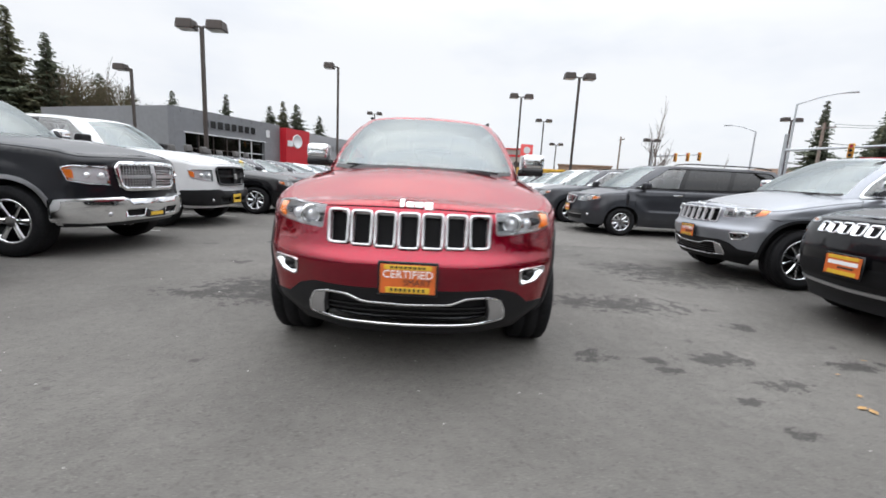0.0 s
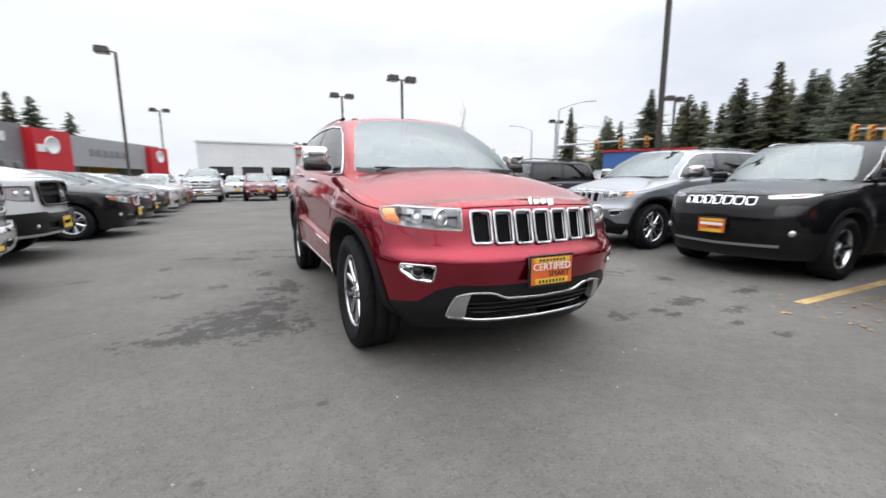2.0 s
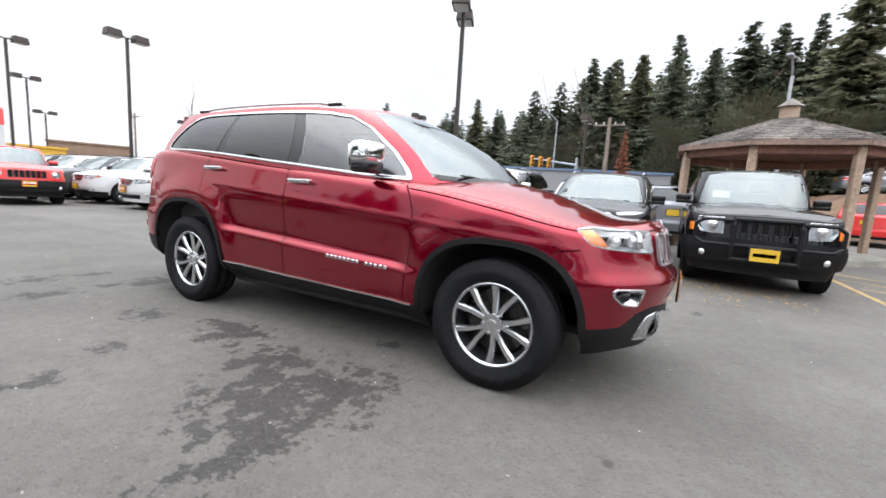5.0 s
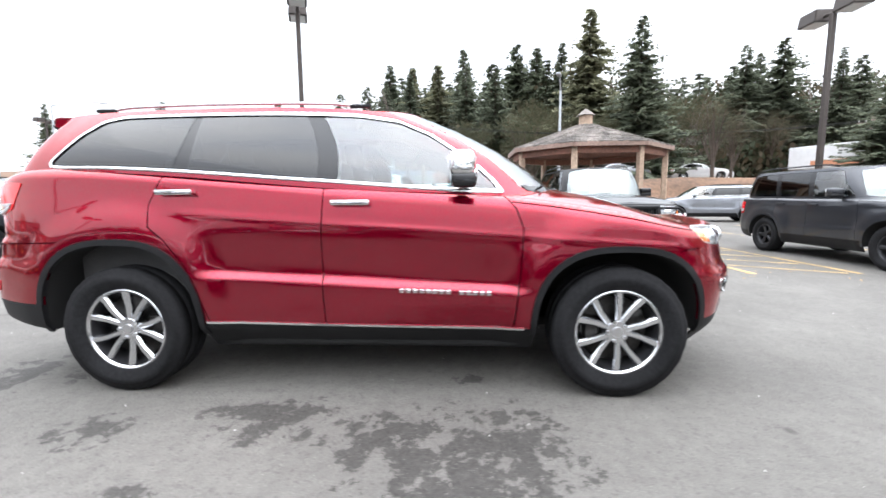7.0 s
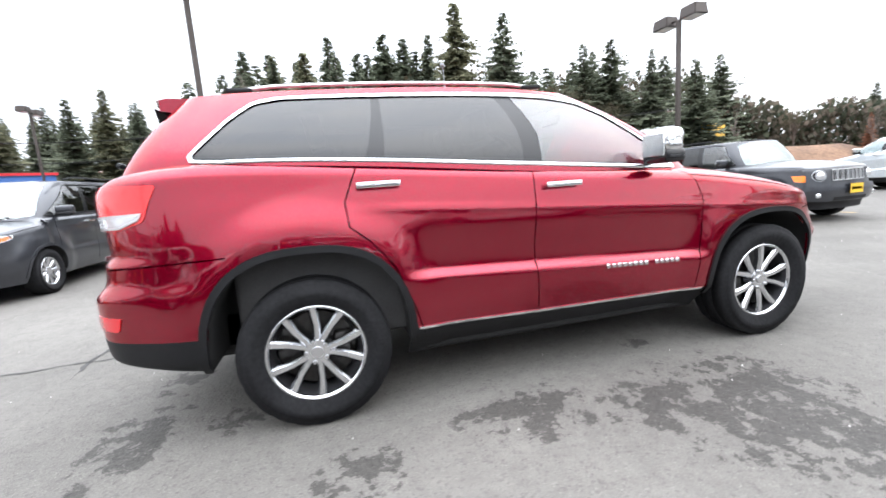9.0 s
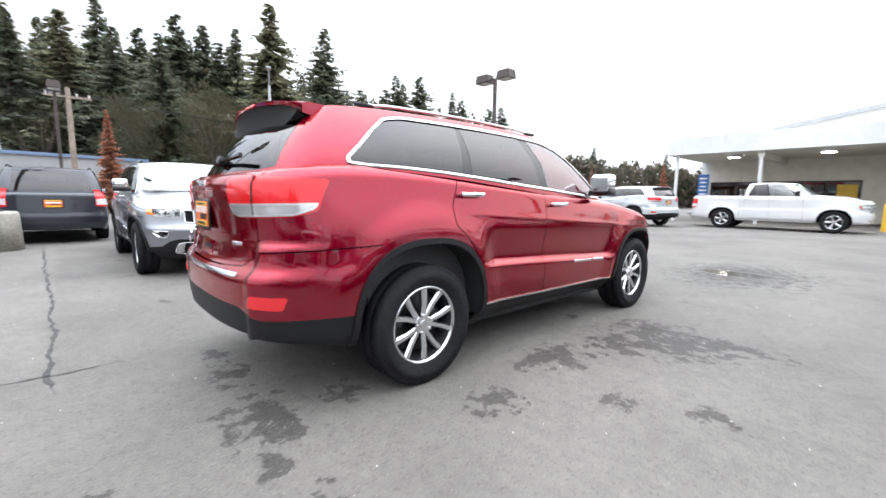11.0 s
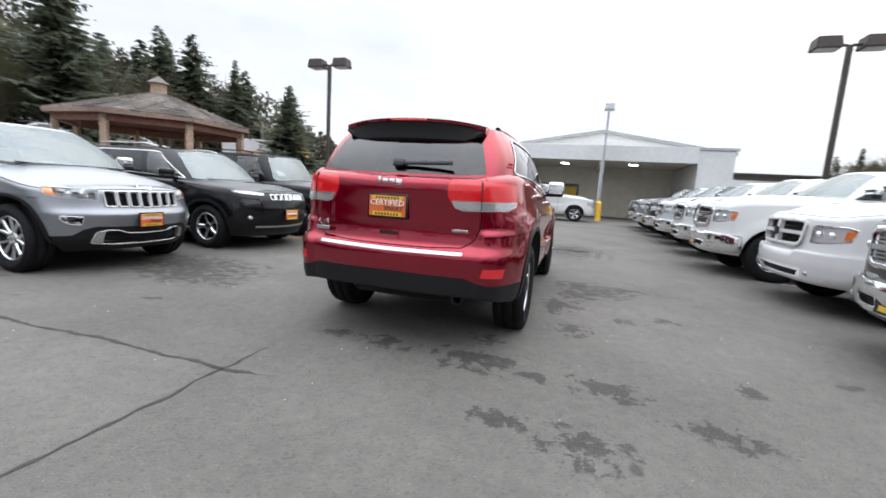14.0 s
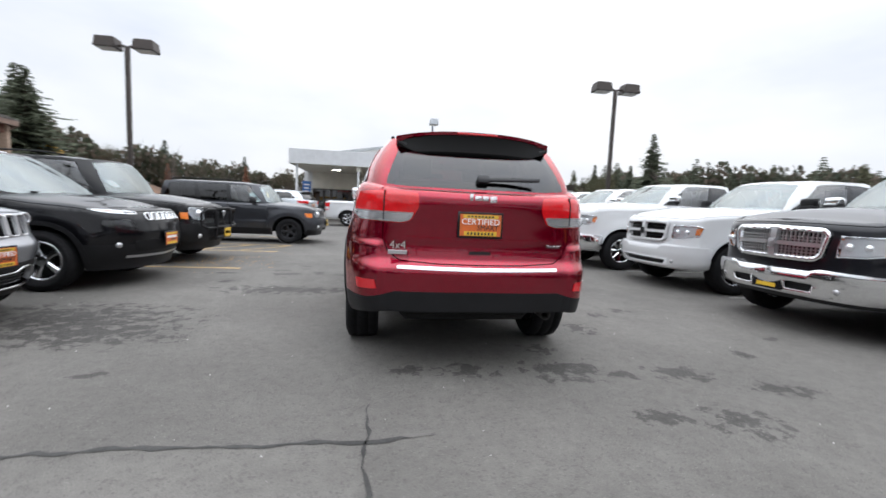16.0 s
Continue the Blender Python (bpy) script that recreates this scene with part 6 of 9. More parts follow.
tagged(c, "white crew-cab pickup parked before the service canopy", "pickup", "parked cars")
c = copy_thing(ram_chrome, pose(-3.45, 25.3, 0, 0, 0, 0))
prune(c, *SMALL)
tagged(recolour(c, [(WHITE, SILVER)]), "grey pickup truck with chrome grille facing the drive")

# row of SUVs and vans that faces the drive from the east
suv_silver = copy_thing(hero, pose(6.10, 1.42, 0, 0, 0, -90))
tagged(recolour(suv_silver, [(RED, SILVER), (DEEPRED, PLASTIC)]), "silver four-door SUV with seven-slot grille and chrome trim", "car", "parked SUVs")
c = copy_thing(hero, pose(-0.35, 26.0, 0, 0, 0, 0))
prune(c, *SMALL)
tagged(recolour(c, [(RED, MAROON)]), "dark red SUV with seven-slot grille facing the drive", "car", "parked SUVs")
c = copy_thing(hero, pose(6.3, -16.9, 0, 0, 0, 72))
prune(c, *SMALL)
tagged(recolour(c, [(RED, PALE)]), "pale silver SUV seen from behind near the canopy", "car", "parked SUVs")
crossover = place(vehicle("suv", BLACK, front=slit_face, wb=2.70, fo=0.93, ro=0.98, w=0.93, nose=1.0, belt_f=1.10, belt_r=1.20, roof=1.68, cowl_y=-0.98, head_y=-0.22, foot_r=2.12, head_r=1.72, bow=1.1, wheel=0.36, rim=0.232,
                          arch=(0.43, 0.44), band=0.05, band_mat=PLASTIC, rails="bright", low_z=0.56, trim=CHROME, plate_z=0.60, plate_off=0.03, gfront=((0.3, 0.08), (0.5, -0.02), (0.7, -0.05), (0.85, -0.02), (1.0, 0.06))), 5.93, -1.08, -90,
                  "black crossover SUV with narrow lamps and bright seven-slot grille", "parked SUVs")
boxy = place(vehicle("suv", BLACK, front=round_face(True, PLASTIC), wb=2.69, fo=0.82, ro=0.95, w=0.90, nose=1.06, belt_f=1.16, belt_r=1.19, roof=1.80, cowl_y=-0.72, head_y=-0.32, foot_r=2.20, head_r=2.08, bow=0.45, rbow=0.4,
                     wheel=0.37, rim=0.21, arch=(0.47, 0.47), band=0.06, band_mat=PLASTIC, tumble=0.17, low_z=0.50, bulge=0.04, rim_mat=DARKALLOY, plate="yellow", plate_z=0.54, plate_off=0.17, rails="dark", doors=((-0.68, 0.30), (0.30, 1.10))), 6.0, -3.42, -90,
             "black boxy SUV with round lamps behind a black push bar", "parked SUVs")
bm = bmesh.new()
box(bm, (0.24, 0.004, 0.17), (-0.42, -0.60, 1.36), (-50, 0, 0))
part("window_paper", bm, PAPER, boxy)
boxy2 = place(vehicle("suv", GRAPHITE, front=round_face(False, None, SATIN), wb=2.635, fo=0.83, ro=0.94, w=0.88, nose=1.02, belt_f=1.10, belt_r=1.13, roof=1.68, cowl_y=-0.75, head_y=-0.35, foot_r=2.12, head_r=2.02, bow=0.5, rbow=0.4,
                      wheel=0.35, rim=0.215, arch=(0.44, 0.44), tumble=0.16, low_z=0.42, bulge=0.04, rim_mat=DARKALLOY, rails="dark", doors=((-0.70, 0.28), (0.28, 1.05)), plate="yellow", plate_off=0.08), 4.55, -7.85, -90,
              "dark grey boxy SUV with black wheels and a yellow window sticker", "parked SUVs")
bm = bmesh.new()
tube(bm, (-0.45, -0.655, 1.35), (-0.45, -0.66, 1.352), 0.09, None, 20)
part("window_sticker", bm, STICKER, boxy2)
baby = place(vehicle("suv", BRIGHTRED, front=round_face(False, PLASTIC, GLOSSBLACK), wb=2.57, fo=0.80, ro=0.86, w=0.90, nose=1.05, belt_f=1.13, belt_r=1.17, roof=1.69, cowl_y=-0.78, head_y=-0.38, foot_r=2.02, head_r=1.88, bow=0.6, rbow=0.5,
                     wheel=0.35, rim=0.22, arch=(0.45, 0.46), band=0.06, band_mat=PLASTIC, tumble=0.17, low_z=0.50, bulge=0.05, doors=((-0.72, 0.25), (0.25, 1.0)), plate="orange", plate_z=0.62, plate_off=0.08), 1.95, 15.7, -5,
             "bright red small boxy SUV with round lamps", "red SUVs")
for x, y, a in ((2.6, 25.9, 4), (4.9, 25.6, 4)):
    prune(copy_thing(baby, pose(x, y, 0, 0, 0, a)), *SMALL)
van = place(vehicle("minivan", GRAPHITE, front=road_face("slats"), wb=3.08, fo=0.97, ro=1.10, w=0.99, nose=0.98, belt_f=1.12, belt_r=1.17, roof=1.76, cowl_y=-1.42, head_y=-0.55, foot_r=2.52, head_r=2.25, bow=1.3, rbow=0.5, wheel=0.335,
                    rim=0.215, arch=(0.40, 0.40), tumble=0.22, bulge=0.12, trim=PLASTIC, rails="dark", handle=CHROME, doors=((-1.2, -0.12), (-0.12, 0.98)), spokes=9, low_z=0.34, cladding=False, tail=(0.85, 1.25)), 6.05, 6.38, -90,
            "dark grey minivan with chrome grille and alloy wheels", "parked vans", "minivan")
c = copy_thing(van, pose(12.72, 3.25, 0, 0, 0, 90))
tagged(recolour(c, [(GRAPHITE, NAVY)]), "dark blue-grey minivan seen from behind", "minivan")
c = copy_thing(van, pose(5.9, 12.0, 0, 0, 0, -90))
tagged(recolour(c, [(GRAPHITE, WHITE)]), "white minivan with chrome grille", "minivan")
wagon = place(vehicle("suv", GRAPHITE, front=road_face("cross"), wb=2.89, fo=0.95, ro=1.05, w=0.92, nose=1.0, belt_f=1.12, belt_r=1.20, roof=1.69, cowl_y=-1.12, head_y=-0.35, foot_r=2.25, head_r=1.95, bow=0.9, wheel=0.36, rim=0.225,
                      arch=(0.42, 0.43), rails="dark", low_z=0.42, doors=((-0.95, 0.10), (0.10, 1.05)), plate="yellow", plate_z=0.56, trim=CHROME), 5.6, 9.2, -90,
              "dark grey family SUV with cross-bar grille", "parked SUVs")
for x, y, a, mat, word in ((5.7, 14.8, -90, WHITE, "white"), (5.6, 17.2, -90, GRAPHITE, "dark grey"), (17.4, -12.4, 162, SILVER, "silver"), (12.4, 0.2, 90, PALE, "pale silver"), (12.5, -2.35, 90, SILVER, "silver"),
                           (12.4, 5.9, 90, WHITE, "white"), (12.6, 8.6, -90, BLACK, "black"), (20.5, -9.6, 70, BRIGHTRED, "red"), (26, 6.0, 90, WHITE, "white"), (26, 9.5, 90, SILVER, "silver"), (15.5, -15.5, 90, GRAPHITE, "dark grey"),
                           (5.6, 19.9, -90, PALE, "pale silver"), (5.7, 22.6, -90, BLACK, "black"), (-1.6, 33, 0, WHITE, "white"), (1.4, 33, 0, SILVER, "silver"), (-6.2, 27.5, 0, PALE, "pale silver"), (-9, 27.5, 0, GRAPHITE, "dark grey")):
    c = copy_thing(wagon, pose(x, y, 0, 0, 0, a))
    prune(c, *SMALL)
    tagged(recolour(c, [(GRAPHITE, mat)]), f"{word} family SUV parked in a row")
sedan = place(vehicle("sedan", BLACK, front=road_face("slats"), wb=3.05, fo=0.90, ro=1.09, w=0.94, nose=0.90, belt_f=1.02, belt_r=1.06, roof=1.47, cowl_y=-0.95, head_y=0.02, foot_r=1.90, head_r=1.25, bow=0.9, rbow=0.9, bottom=0.20, wheel=0.345,
                      rim=0.225, arch=(0.41, 0.41), tumble=0.24, low_z=0.28, cladding=False, trim=CHROME, doors=((-0.78, 0.30), (0.30, 1.20)), bulge=0.10, plate="yellow", plate_z=0.50, tail=(0.78, 0.98), spokes=7), -6.0, 6.95, 90,
              "black saloon car with chrome grille", "parked cars")
for y, mat, word in ((9.7, GRAPHITE, "dark grey"), (12.4, NAVY, "dark blue-grey"), (15.1, PALE, "pale silver"), (17.8, SILVER, "silver"), (20.5, MAROON, "dark red"), (23.2, PALE, "pale silver")):
    c = copy_thing(sedan, pose(-6.1, y, 0, 0, 0, 90))
    if y > 10:
        prune(c, *SMALL)
    tagged(recolour(c, [(BLACK, mat)]), f"{word} saloon car parked in a row")
for ob, x in ((sedan, 0.35),):
    bm = bmesh.new()
    tube(bm, (x, -0.62, 1.25), (x, -0.625, 1.252), 0.10, None, 20)
    part("window_sticker", bm, STICKER, ob)


# ---- ground ----
def asphalt_material():
    m, n, l, b = material("worn_asphalt")
    tc = n.new("ShaderNodeTexCoord")
    P = tc.outputs["Object"]

    def noise_tex(scale, detail=4.0, rough=0.6):
        t = n.new("ShaderNodeTexNoise")
        t.inputs["Scale"].default_value, t.inputs["Detail"].default_value, t.inputs["Roughness"].default_value = scale, detail, rough
        l.new(P, t.inputs["Vector"])
        return t.outputs["Fac"]

    def rng(src, a, c, d, e, smooth=False):
        r = n.new("ShaderNodeMapRange")
        r.inputs["From Min"].default_value, r.inputs["From Max"].default_value, r.inputs["To Min"].default_value, r.inputs["To Max"].default_value = a, c, d, e
        if smooth:
            r.interpolation_type = "SMOOTHSTEP"
        l.new(src, r.inputs["Value"])
        return r.outputs[0]

    def op(kind, a, c=None):
        q = n.new("ShaderNodeMath")
        q.operation = kind
        for i, v in enumerate((a, c)):
            if v is None:
                continue
            if isinstance(v, (int, float)):
                q.inputs[i].default_value = v
            else:
                l.new(v, q.inputs[i])
        return q.outputs[0]

    grit = n.new("ShaderNodeTexVoronoi")
    grit.inputs["Scale"].default_value = 75
    l.new(P, grit.inputs["Vector"])
    sep = n.new("ShaderNodeSeparateColor")
    l.new(grit.outputs["Color"], sep.inputs[0])
    speck = rng(sep.outputs[0], 0.74, 1.0, 0.0, 1.0)
    stones = op("MULTIPLY", speck, rng(grit.outputs["Distance"], 0.35, 0.15, 0.0, 1.0))
    fine = rng(noise_tex(140, 3.0), 0.3, 0.7, 0.78, 1.2)
    mid = rng(noise_tex(12, 6.0), 0.3, 0.7, 0.87, 1.12)
    broad = rng(noise_tex(0.55, 4.0), 0.3, 0.7, 0.78, 1.16)
    pits = rng(sep.outputs[1], 0.0, 0.22, 0.76, 1.0)
    level = op("MULTIPLY", op("MULTIPLY", op("MULTIPLY", fine, pits), mid), broad)
    # an older, smoother and paler patch beyond the cracks
    spot = n.new("ShaderNodeSeparateXYZ")
    l.new(P, spot.inputs[0])
    old = op("MULTIPLY", rng(spot.outputs["X"], 0.72, 0.80, 0.0, 1.0), rng(spot.outputs["Y"], 3.20, 3.30, 0.0, 1.0))
    level = op("MULTIPLY", level, rng(old, 0.0, 1.0, 1.0, 1.13))
    stones = op("MULTIPLY", stones, rng(old, 0.0, 1.0, 1.0, 0.3))
    # damp stains: ragged blots round given places
    edge = noise_tex(7.5, 8.0, 0.72)
    ragged = rng(edge, 0.25, 0.75, -1.7, 1.7)
    damp = None
    for x, y, rx, ry in STAINS:
        v = n.new("ShaderNodeVectorMath")
        v.operation = "SUBTRACT"
        l.new(P, v.inputs[0])
        v.inputs[1].default_value = (x, y, 0)
        w = n.new("ShaderNodeVectorMath")
        w.operation = "MULTIPLY"
        l.new(v.outputs[0], w.inputs[0])
        w.inputs[1].default_value = (1 / rx, 1 / ry, 0)
        q = n.new("ShaderNodeVectorMath")
        q.operation = "LENGTH"
        l.new(w.outputs[0], q.inputs[0])
        damp = q.outputs["Value"] if damp is None else op("MINIMUM", damp, q.outputs["Value"])
    near = op("SUBTRACT", 1.0, damp)
    wet = rng(op("ADD", near, ragged), 0.26, 0.36, 0.0, 1.0, True)
    wet = op("MULTIPLY", wet, rng(damp, 1.4, 1.15, 0.0, 1.0))
    wet = op("MULTIPLY", wet, rng(noise_tex(34, 4.0), 0.35, 0.55, 0.78, 1.0))
    spots = rng(noise_tex(2.6, 2.0, 0.4), 0.735, 0.765, 0.0, 0.8, True)
    dark = op("MAXIMUM", wet, spots)
    level = op("MULTIPLY", level, rng(dark, 0.0, 1.0, 1.0, 0.40))
    col = n.new("ShaderNodeVectorMath")
    col.operation = "SCALE"
    col.inputs[0].default_value = (0.131, 0.124, 0.114)
    l.new(level, col.inputs["Scale"])
    add = n.new("ShaderNodeMix")
    add.data_type = "RGBA"
    l.new(op("MULTIPLY", stones, 0.40), add.inputs["Factor"])
    l.new(col.outputs[0], add.inputs["A"])
    add.inputs["B"].default_value = (0.30, 0.29, 0.27, 1)
    l.new(add.outputs["Result"], b.inputs["Base Color"])
    # a shallow pool of water in the drive
    v, w, q = n.new("ShaderNodeVectorMath"), n.new("ShaderNodeVectorMath"), n.new("ShaderNodeVectorMath")
    v.operation, w.operation, q.operation = "SUBTRACT", "MULTIPLY", "LENGTH"
    v.inputs[1].default_value, w.inputs[1].default_value = (-1.12, -4.85, 0), (1 / 0.62, 1 / 0.34, 0)
    l.new(P, v.inputs[0])
    l.new(v.outputs[0], w.inputs[0])
    l.new(w.outputs[0], q.inputs[0])
    pool = rng(op("ADD", q.outputs["Value"], rng(edge, 0.25, 0.75, -0.5, 0.5)), 1.0, 0.75, 0.0, 1.0, True)
    dry = op("MULTIPLY", rng(dark, 0.0, 1.0, 0.80, 0.70), rng(noise_tex(3.0), 0.3, 0.7, 0.92, 1.08))
    l.new(op("MULTIPLY", dry, rng(pool, 0.0, 1.0, 1.0, 0.10)), b.inputs["Roughness"])
    b.inputs["Specular IOR Level"].default_value = 0.22
    bump = n.new("ShaderNodeBump")
    bump.inputs["Distance"].default_value = 0.006
    l.new(rng(pool, 0.0, 1.0, 0.40, 0.03), bump.inputs["Strength"])
    l.new(op("ADD", grit.outputs["Distance"], op("MULTIPLY", noise_tex(45, 4.0), 1.3)), bump.inputs["Height"])
    l.new(bump.outputs[0], b.inputs["Normal"])
    return m


STAINS = [(1.26, -1.83, 0.14, 0.12), (2.16, -1.76, 0.27, 0.14), (2.35, -2.14, 0.18, 0.10), (1.94, -2.34, 0.10, 0.06), (2.01, -2.66, 0.08, 0.06), (3.17, -1.78, 0.26, 0.10), (2.03, -0.49, 0.73, 0.30), (3.5, 1.0, 1.0, 0.6), (1.69, -1.86, 0.11, 0.07),
          (1.72, -2.0, 0.10, 0.06), (2.83, -1.05, 0.14, 0.09), (-0.70, 2.38, 0.34, 0.22), (-1.54, 2.47, 0.26, 0.16), (-1.18, 0.45, 0.24, 0.34), (-1.62, -0.58, 0.52, 0.50), (-2.5, 2.13, 0.10, 0.13), (-1.34, 1.30, 0.16, 0.20), (0.05, 2.35, 0.24, 0.14),
          (-0.65, 1.91, 0.14, 0.13), (-1.2, -4.9, 0.95, 1.3), (-1.42, 3.20, 0.22, 0.17), (-2.14, 2.80, 0.28, 0.13), (-1.13, 2.49, 0.10, 0.08), (0.49, 2.34, 0.17, 0.09)]
STAINS += [(-1.38, -0.20, 0.24, 0.32), (-1.45, -0.80, 0.40, 0.30), (-2.0, -0.82, 0.45, 0.16), (-0.68, -0.62, 0.10, 0.10), (3.12, 1.43, 0.80, 0.40), (2.56, 2.35, 0.12, 0.06), (1.5, -0.5, 0.50, 0.20), (-0.95, 3.12, 0.20, 0.10), (-1.85, 0.75, 0.16, 0.10), (-2.25, 0.55, 0.12, 0.10)]
bm = bmesh.new()
bmesh.ops.create_grid(bm, x_segments=4, y_segments=4, size=900)
tagged(part("ground", bm, asphalt_material(), None), "grey worn asphalt car park with damp stains", "ground", kind="structure")

crack_mat = plain("crack_filler", (0.034, 0.033, 0.031), 0.8, grain=0.3, scale=60)
line_mat = plain("faded_yellow_paint", (0.36, 0.245, 0.10), 0.7, grain=0.35, scale=25, stain=0.35)
white_line = plain("faded_white_paint", (0.34, 0.33, 0.31), 0.7, grain=0.3, scale=25, stain=0.3)


def crack(a, b, wide, seed):
    """A crooked crack along a line, as a sunken dark sliver."""
    rnd = random.Random(seed)
    a, b = Vector((*a, 0)), Vector((*b, 0))
    d = (b - a).normalized()
    side = Vector((-d.y, d.x, 0))
    k = int((b - a).length / 0.06)
    off, v = 0.0, []
    for i in range(k + 1):
        off = off * 0.9 + rnd.uniform(-0.016, 0.016)
        w = wide * rnd.uniform(0.15, 1.25) * (1 if 2 < i < k - 2 else 0.3)
        p = a + d * (i * (b - a).length / k) + side * off
        v += [tuple(p + side * w + Vector((0, 0, 0.0035))), tuple(p - side * w * rnd.uniform(0.4, 1) + Vector((0, 0, 0.0035)))]
    f = [(2 * i, 2 * i + 1, 2 * i + 3, 2 * i + 2) for i in range(k)]
    return tagged(mesh_object("pavement_crack", v, f, crack_mat), "dark crooked crack in the asphalt", "crack", kind="structure")


crack((9.0, 3.45), (0.40, 3.21), 0.020, 1)
crack((0.76, 2.85), (0.75, 4.6), 0.013, 2)
crack((-1.0, 8.0), (-0.2, 5.4), 0.008, 3)


def stripe(x0, y0, x1, y1, wide, mat, label, seed=0):
    """A worn painted line, broken into ragged pieces."""
    rnd = random.Random(seed)
    a, b = Vector((x0, y0, 0)), Vector((x1, y1, 0))
    d = (b - a).normalized()
    s = Vector((-d.y, d.x, 0))
    length, t, v, f = (b - a).length, 0.0, [], []
    while t < length:
        run = rnd.uniform(0.25, 0.8)
        e = min(t + run, length)
        k = len(v)
        for q in (t, e):
            p = a + d * q
            v += [tuple(p + s * wide * rnd.uniform(0.38, 0.52) + Vector((0, 0, 0.004))), tuple(p - s * wide * rnd.uniform(0.38, 0.52) + Vector((0, 0, 0.004)))]
        f.append((k, k + 1, k + 3, k + 2))
        t = e + (rnd.uniform(0.01, 0.05) if rnd.random() < 0.4 else 0)
    return tagged(mesh_object("parking_line", v, f, mat), label, "line", "parking lines", kind="structure")


for i, y in enumerate((-2.28, -4.92, -6.45, -9.2)):
    stripe(3.05, y, 8.0, y + 0.05, 0.11, line_mat, "faded yellow parking line on asphalt", i)
for i in range(5):
    stripe(3.1 + i * 0.9, -6.3, 3.9 + i * 0.9, -5.05, 0.10, line_mat, "faded yellow parking line on asphalt", 20 + i)
for i, y in enumerate((-9.0, -11.6, -14.2)):
    stripe(9.5, y, 14.0, y, 0.10, line_mat, "faded yellow parking line on asphalt", 30 + i)
for i, y in enumerate((-0.3, -3.0, 2.6, 5.3)):
    stripe(-8.5, y, -4.6, y, 0.09, white_line, "worn white parking line on asphalt", 40 + i)

# fallen leaves and grit
rnd = random.Random(5)
leaf_v, leaf_f = [], []
for i in range(420):
    if i < 260:
        x, y = rnd.gauss(3.9, 0.55), rnd.gauss(-3.1, 0.55)
    else:
        x, y = rnd.uniform(2.5, 8.0), rnd.uniform(-6.5, -2.2)
    r, a = rnd.uniform(0.012, 0.035), rnd.uniform(0, 6.28)
    k = len(leaf_v)
    for j, q in enumerate((1.0, 0.55, 1.0, 0.55)):
        leaf_v.append((x + r * q * math.cos(a + j * 1.571), y + r * q * math.sin(a + j * 1.571), 0.006 + 0.008 * rnd.random()))
    leaf_f.append((k, k + 1, k + 2, k + 3))
tagged(mesh_object("fallen_leaves", leaf_v, leaf_f, plain("dead_leaf", (0.34, 0.20, 0.07), 0.8, grain=0.4, scale=30), smooth=False), "scattered tan fallen leaves on the asphalt", "leaves", kind="stuff")
grit_v, grit_f = [], []
for i in range(380):
    x, y = rnd.uniform(-5, 5), rnd.uniform(-7, 8)
    r = rnd.uniform(0.002, 0.008)
    k = len(grit_v)
    grit_v += [(x + r, y, 0), (x - r * 0.6, y + r * 0.8, 0), (x - r * 0.6, y - r * 0.8, 0), (x, y, r * 1.1)]
    grit_f += [(k, k + 1, k + 3), (k + 1, k + 2, k + 3), (k + 2, k, k + 3)]
tagged(mesh_object("gravel_grit", grit_v, grit_f, plain("pale_grit", (0.40, 0.39, 0.37), 0.8), smooth=False), "pale loose grit on the asphalt", "gravel", kind="stuff")

# ---- car park lamps ----
BRONZE = plain("dark_bronze_metal", (0.050, 0.040, 0.035), 0.5, 0.3, grain=0.15, scale=20)
GALV = plain("galvanised_steel", (0.42, 0.44, 0.46), 0.45, 0.7, grain=0.12, scale=20)
CONCRETE = plain("mossy_concrete", (0.30, 0.29, 0.25), 0.9, grain=0.2, scale=18, bump=0.3, stain=0.25)
LAMPFACE = plain("lamp_diffuser", (0.55, 0.55, 0.52), 0.3)


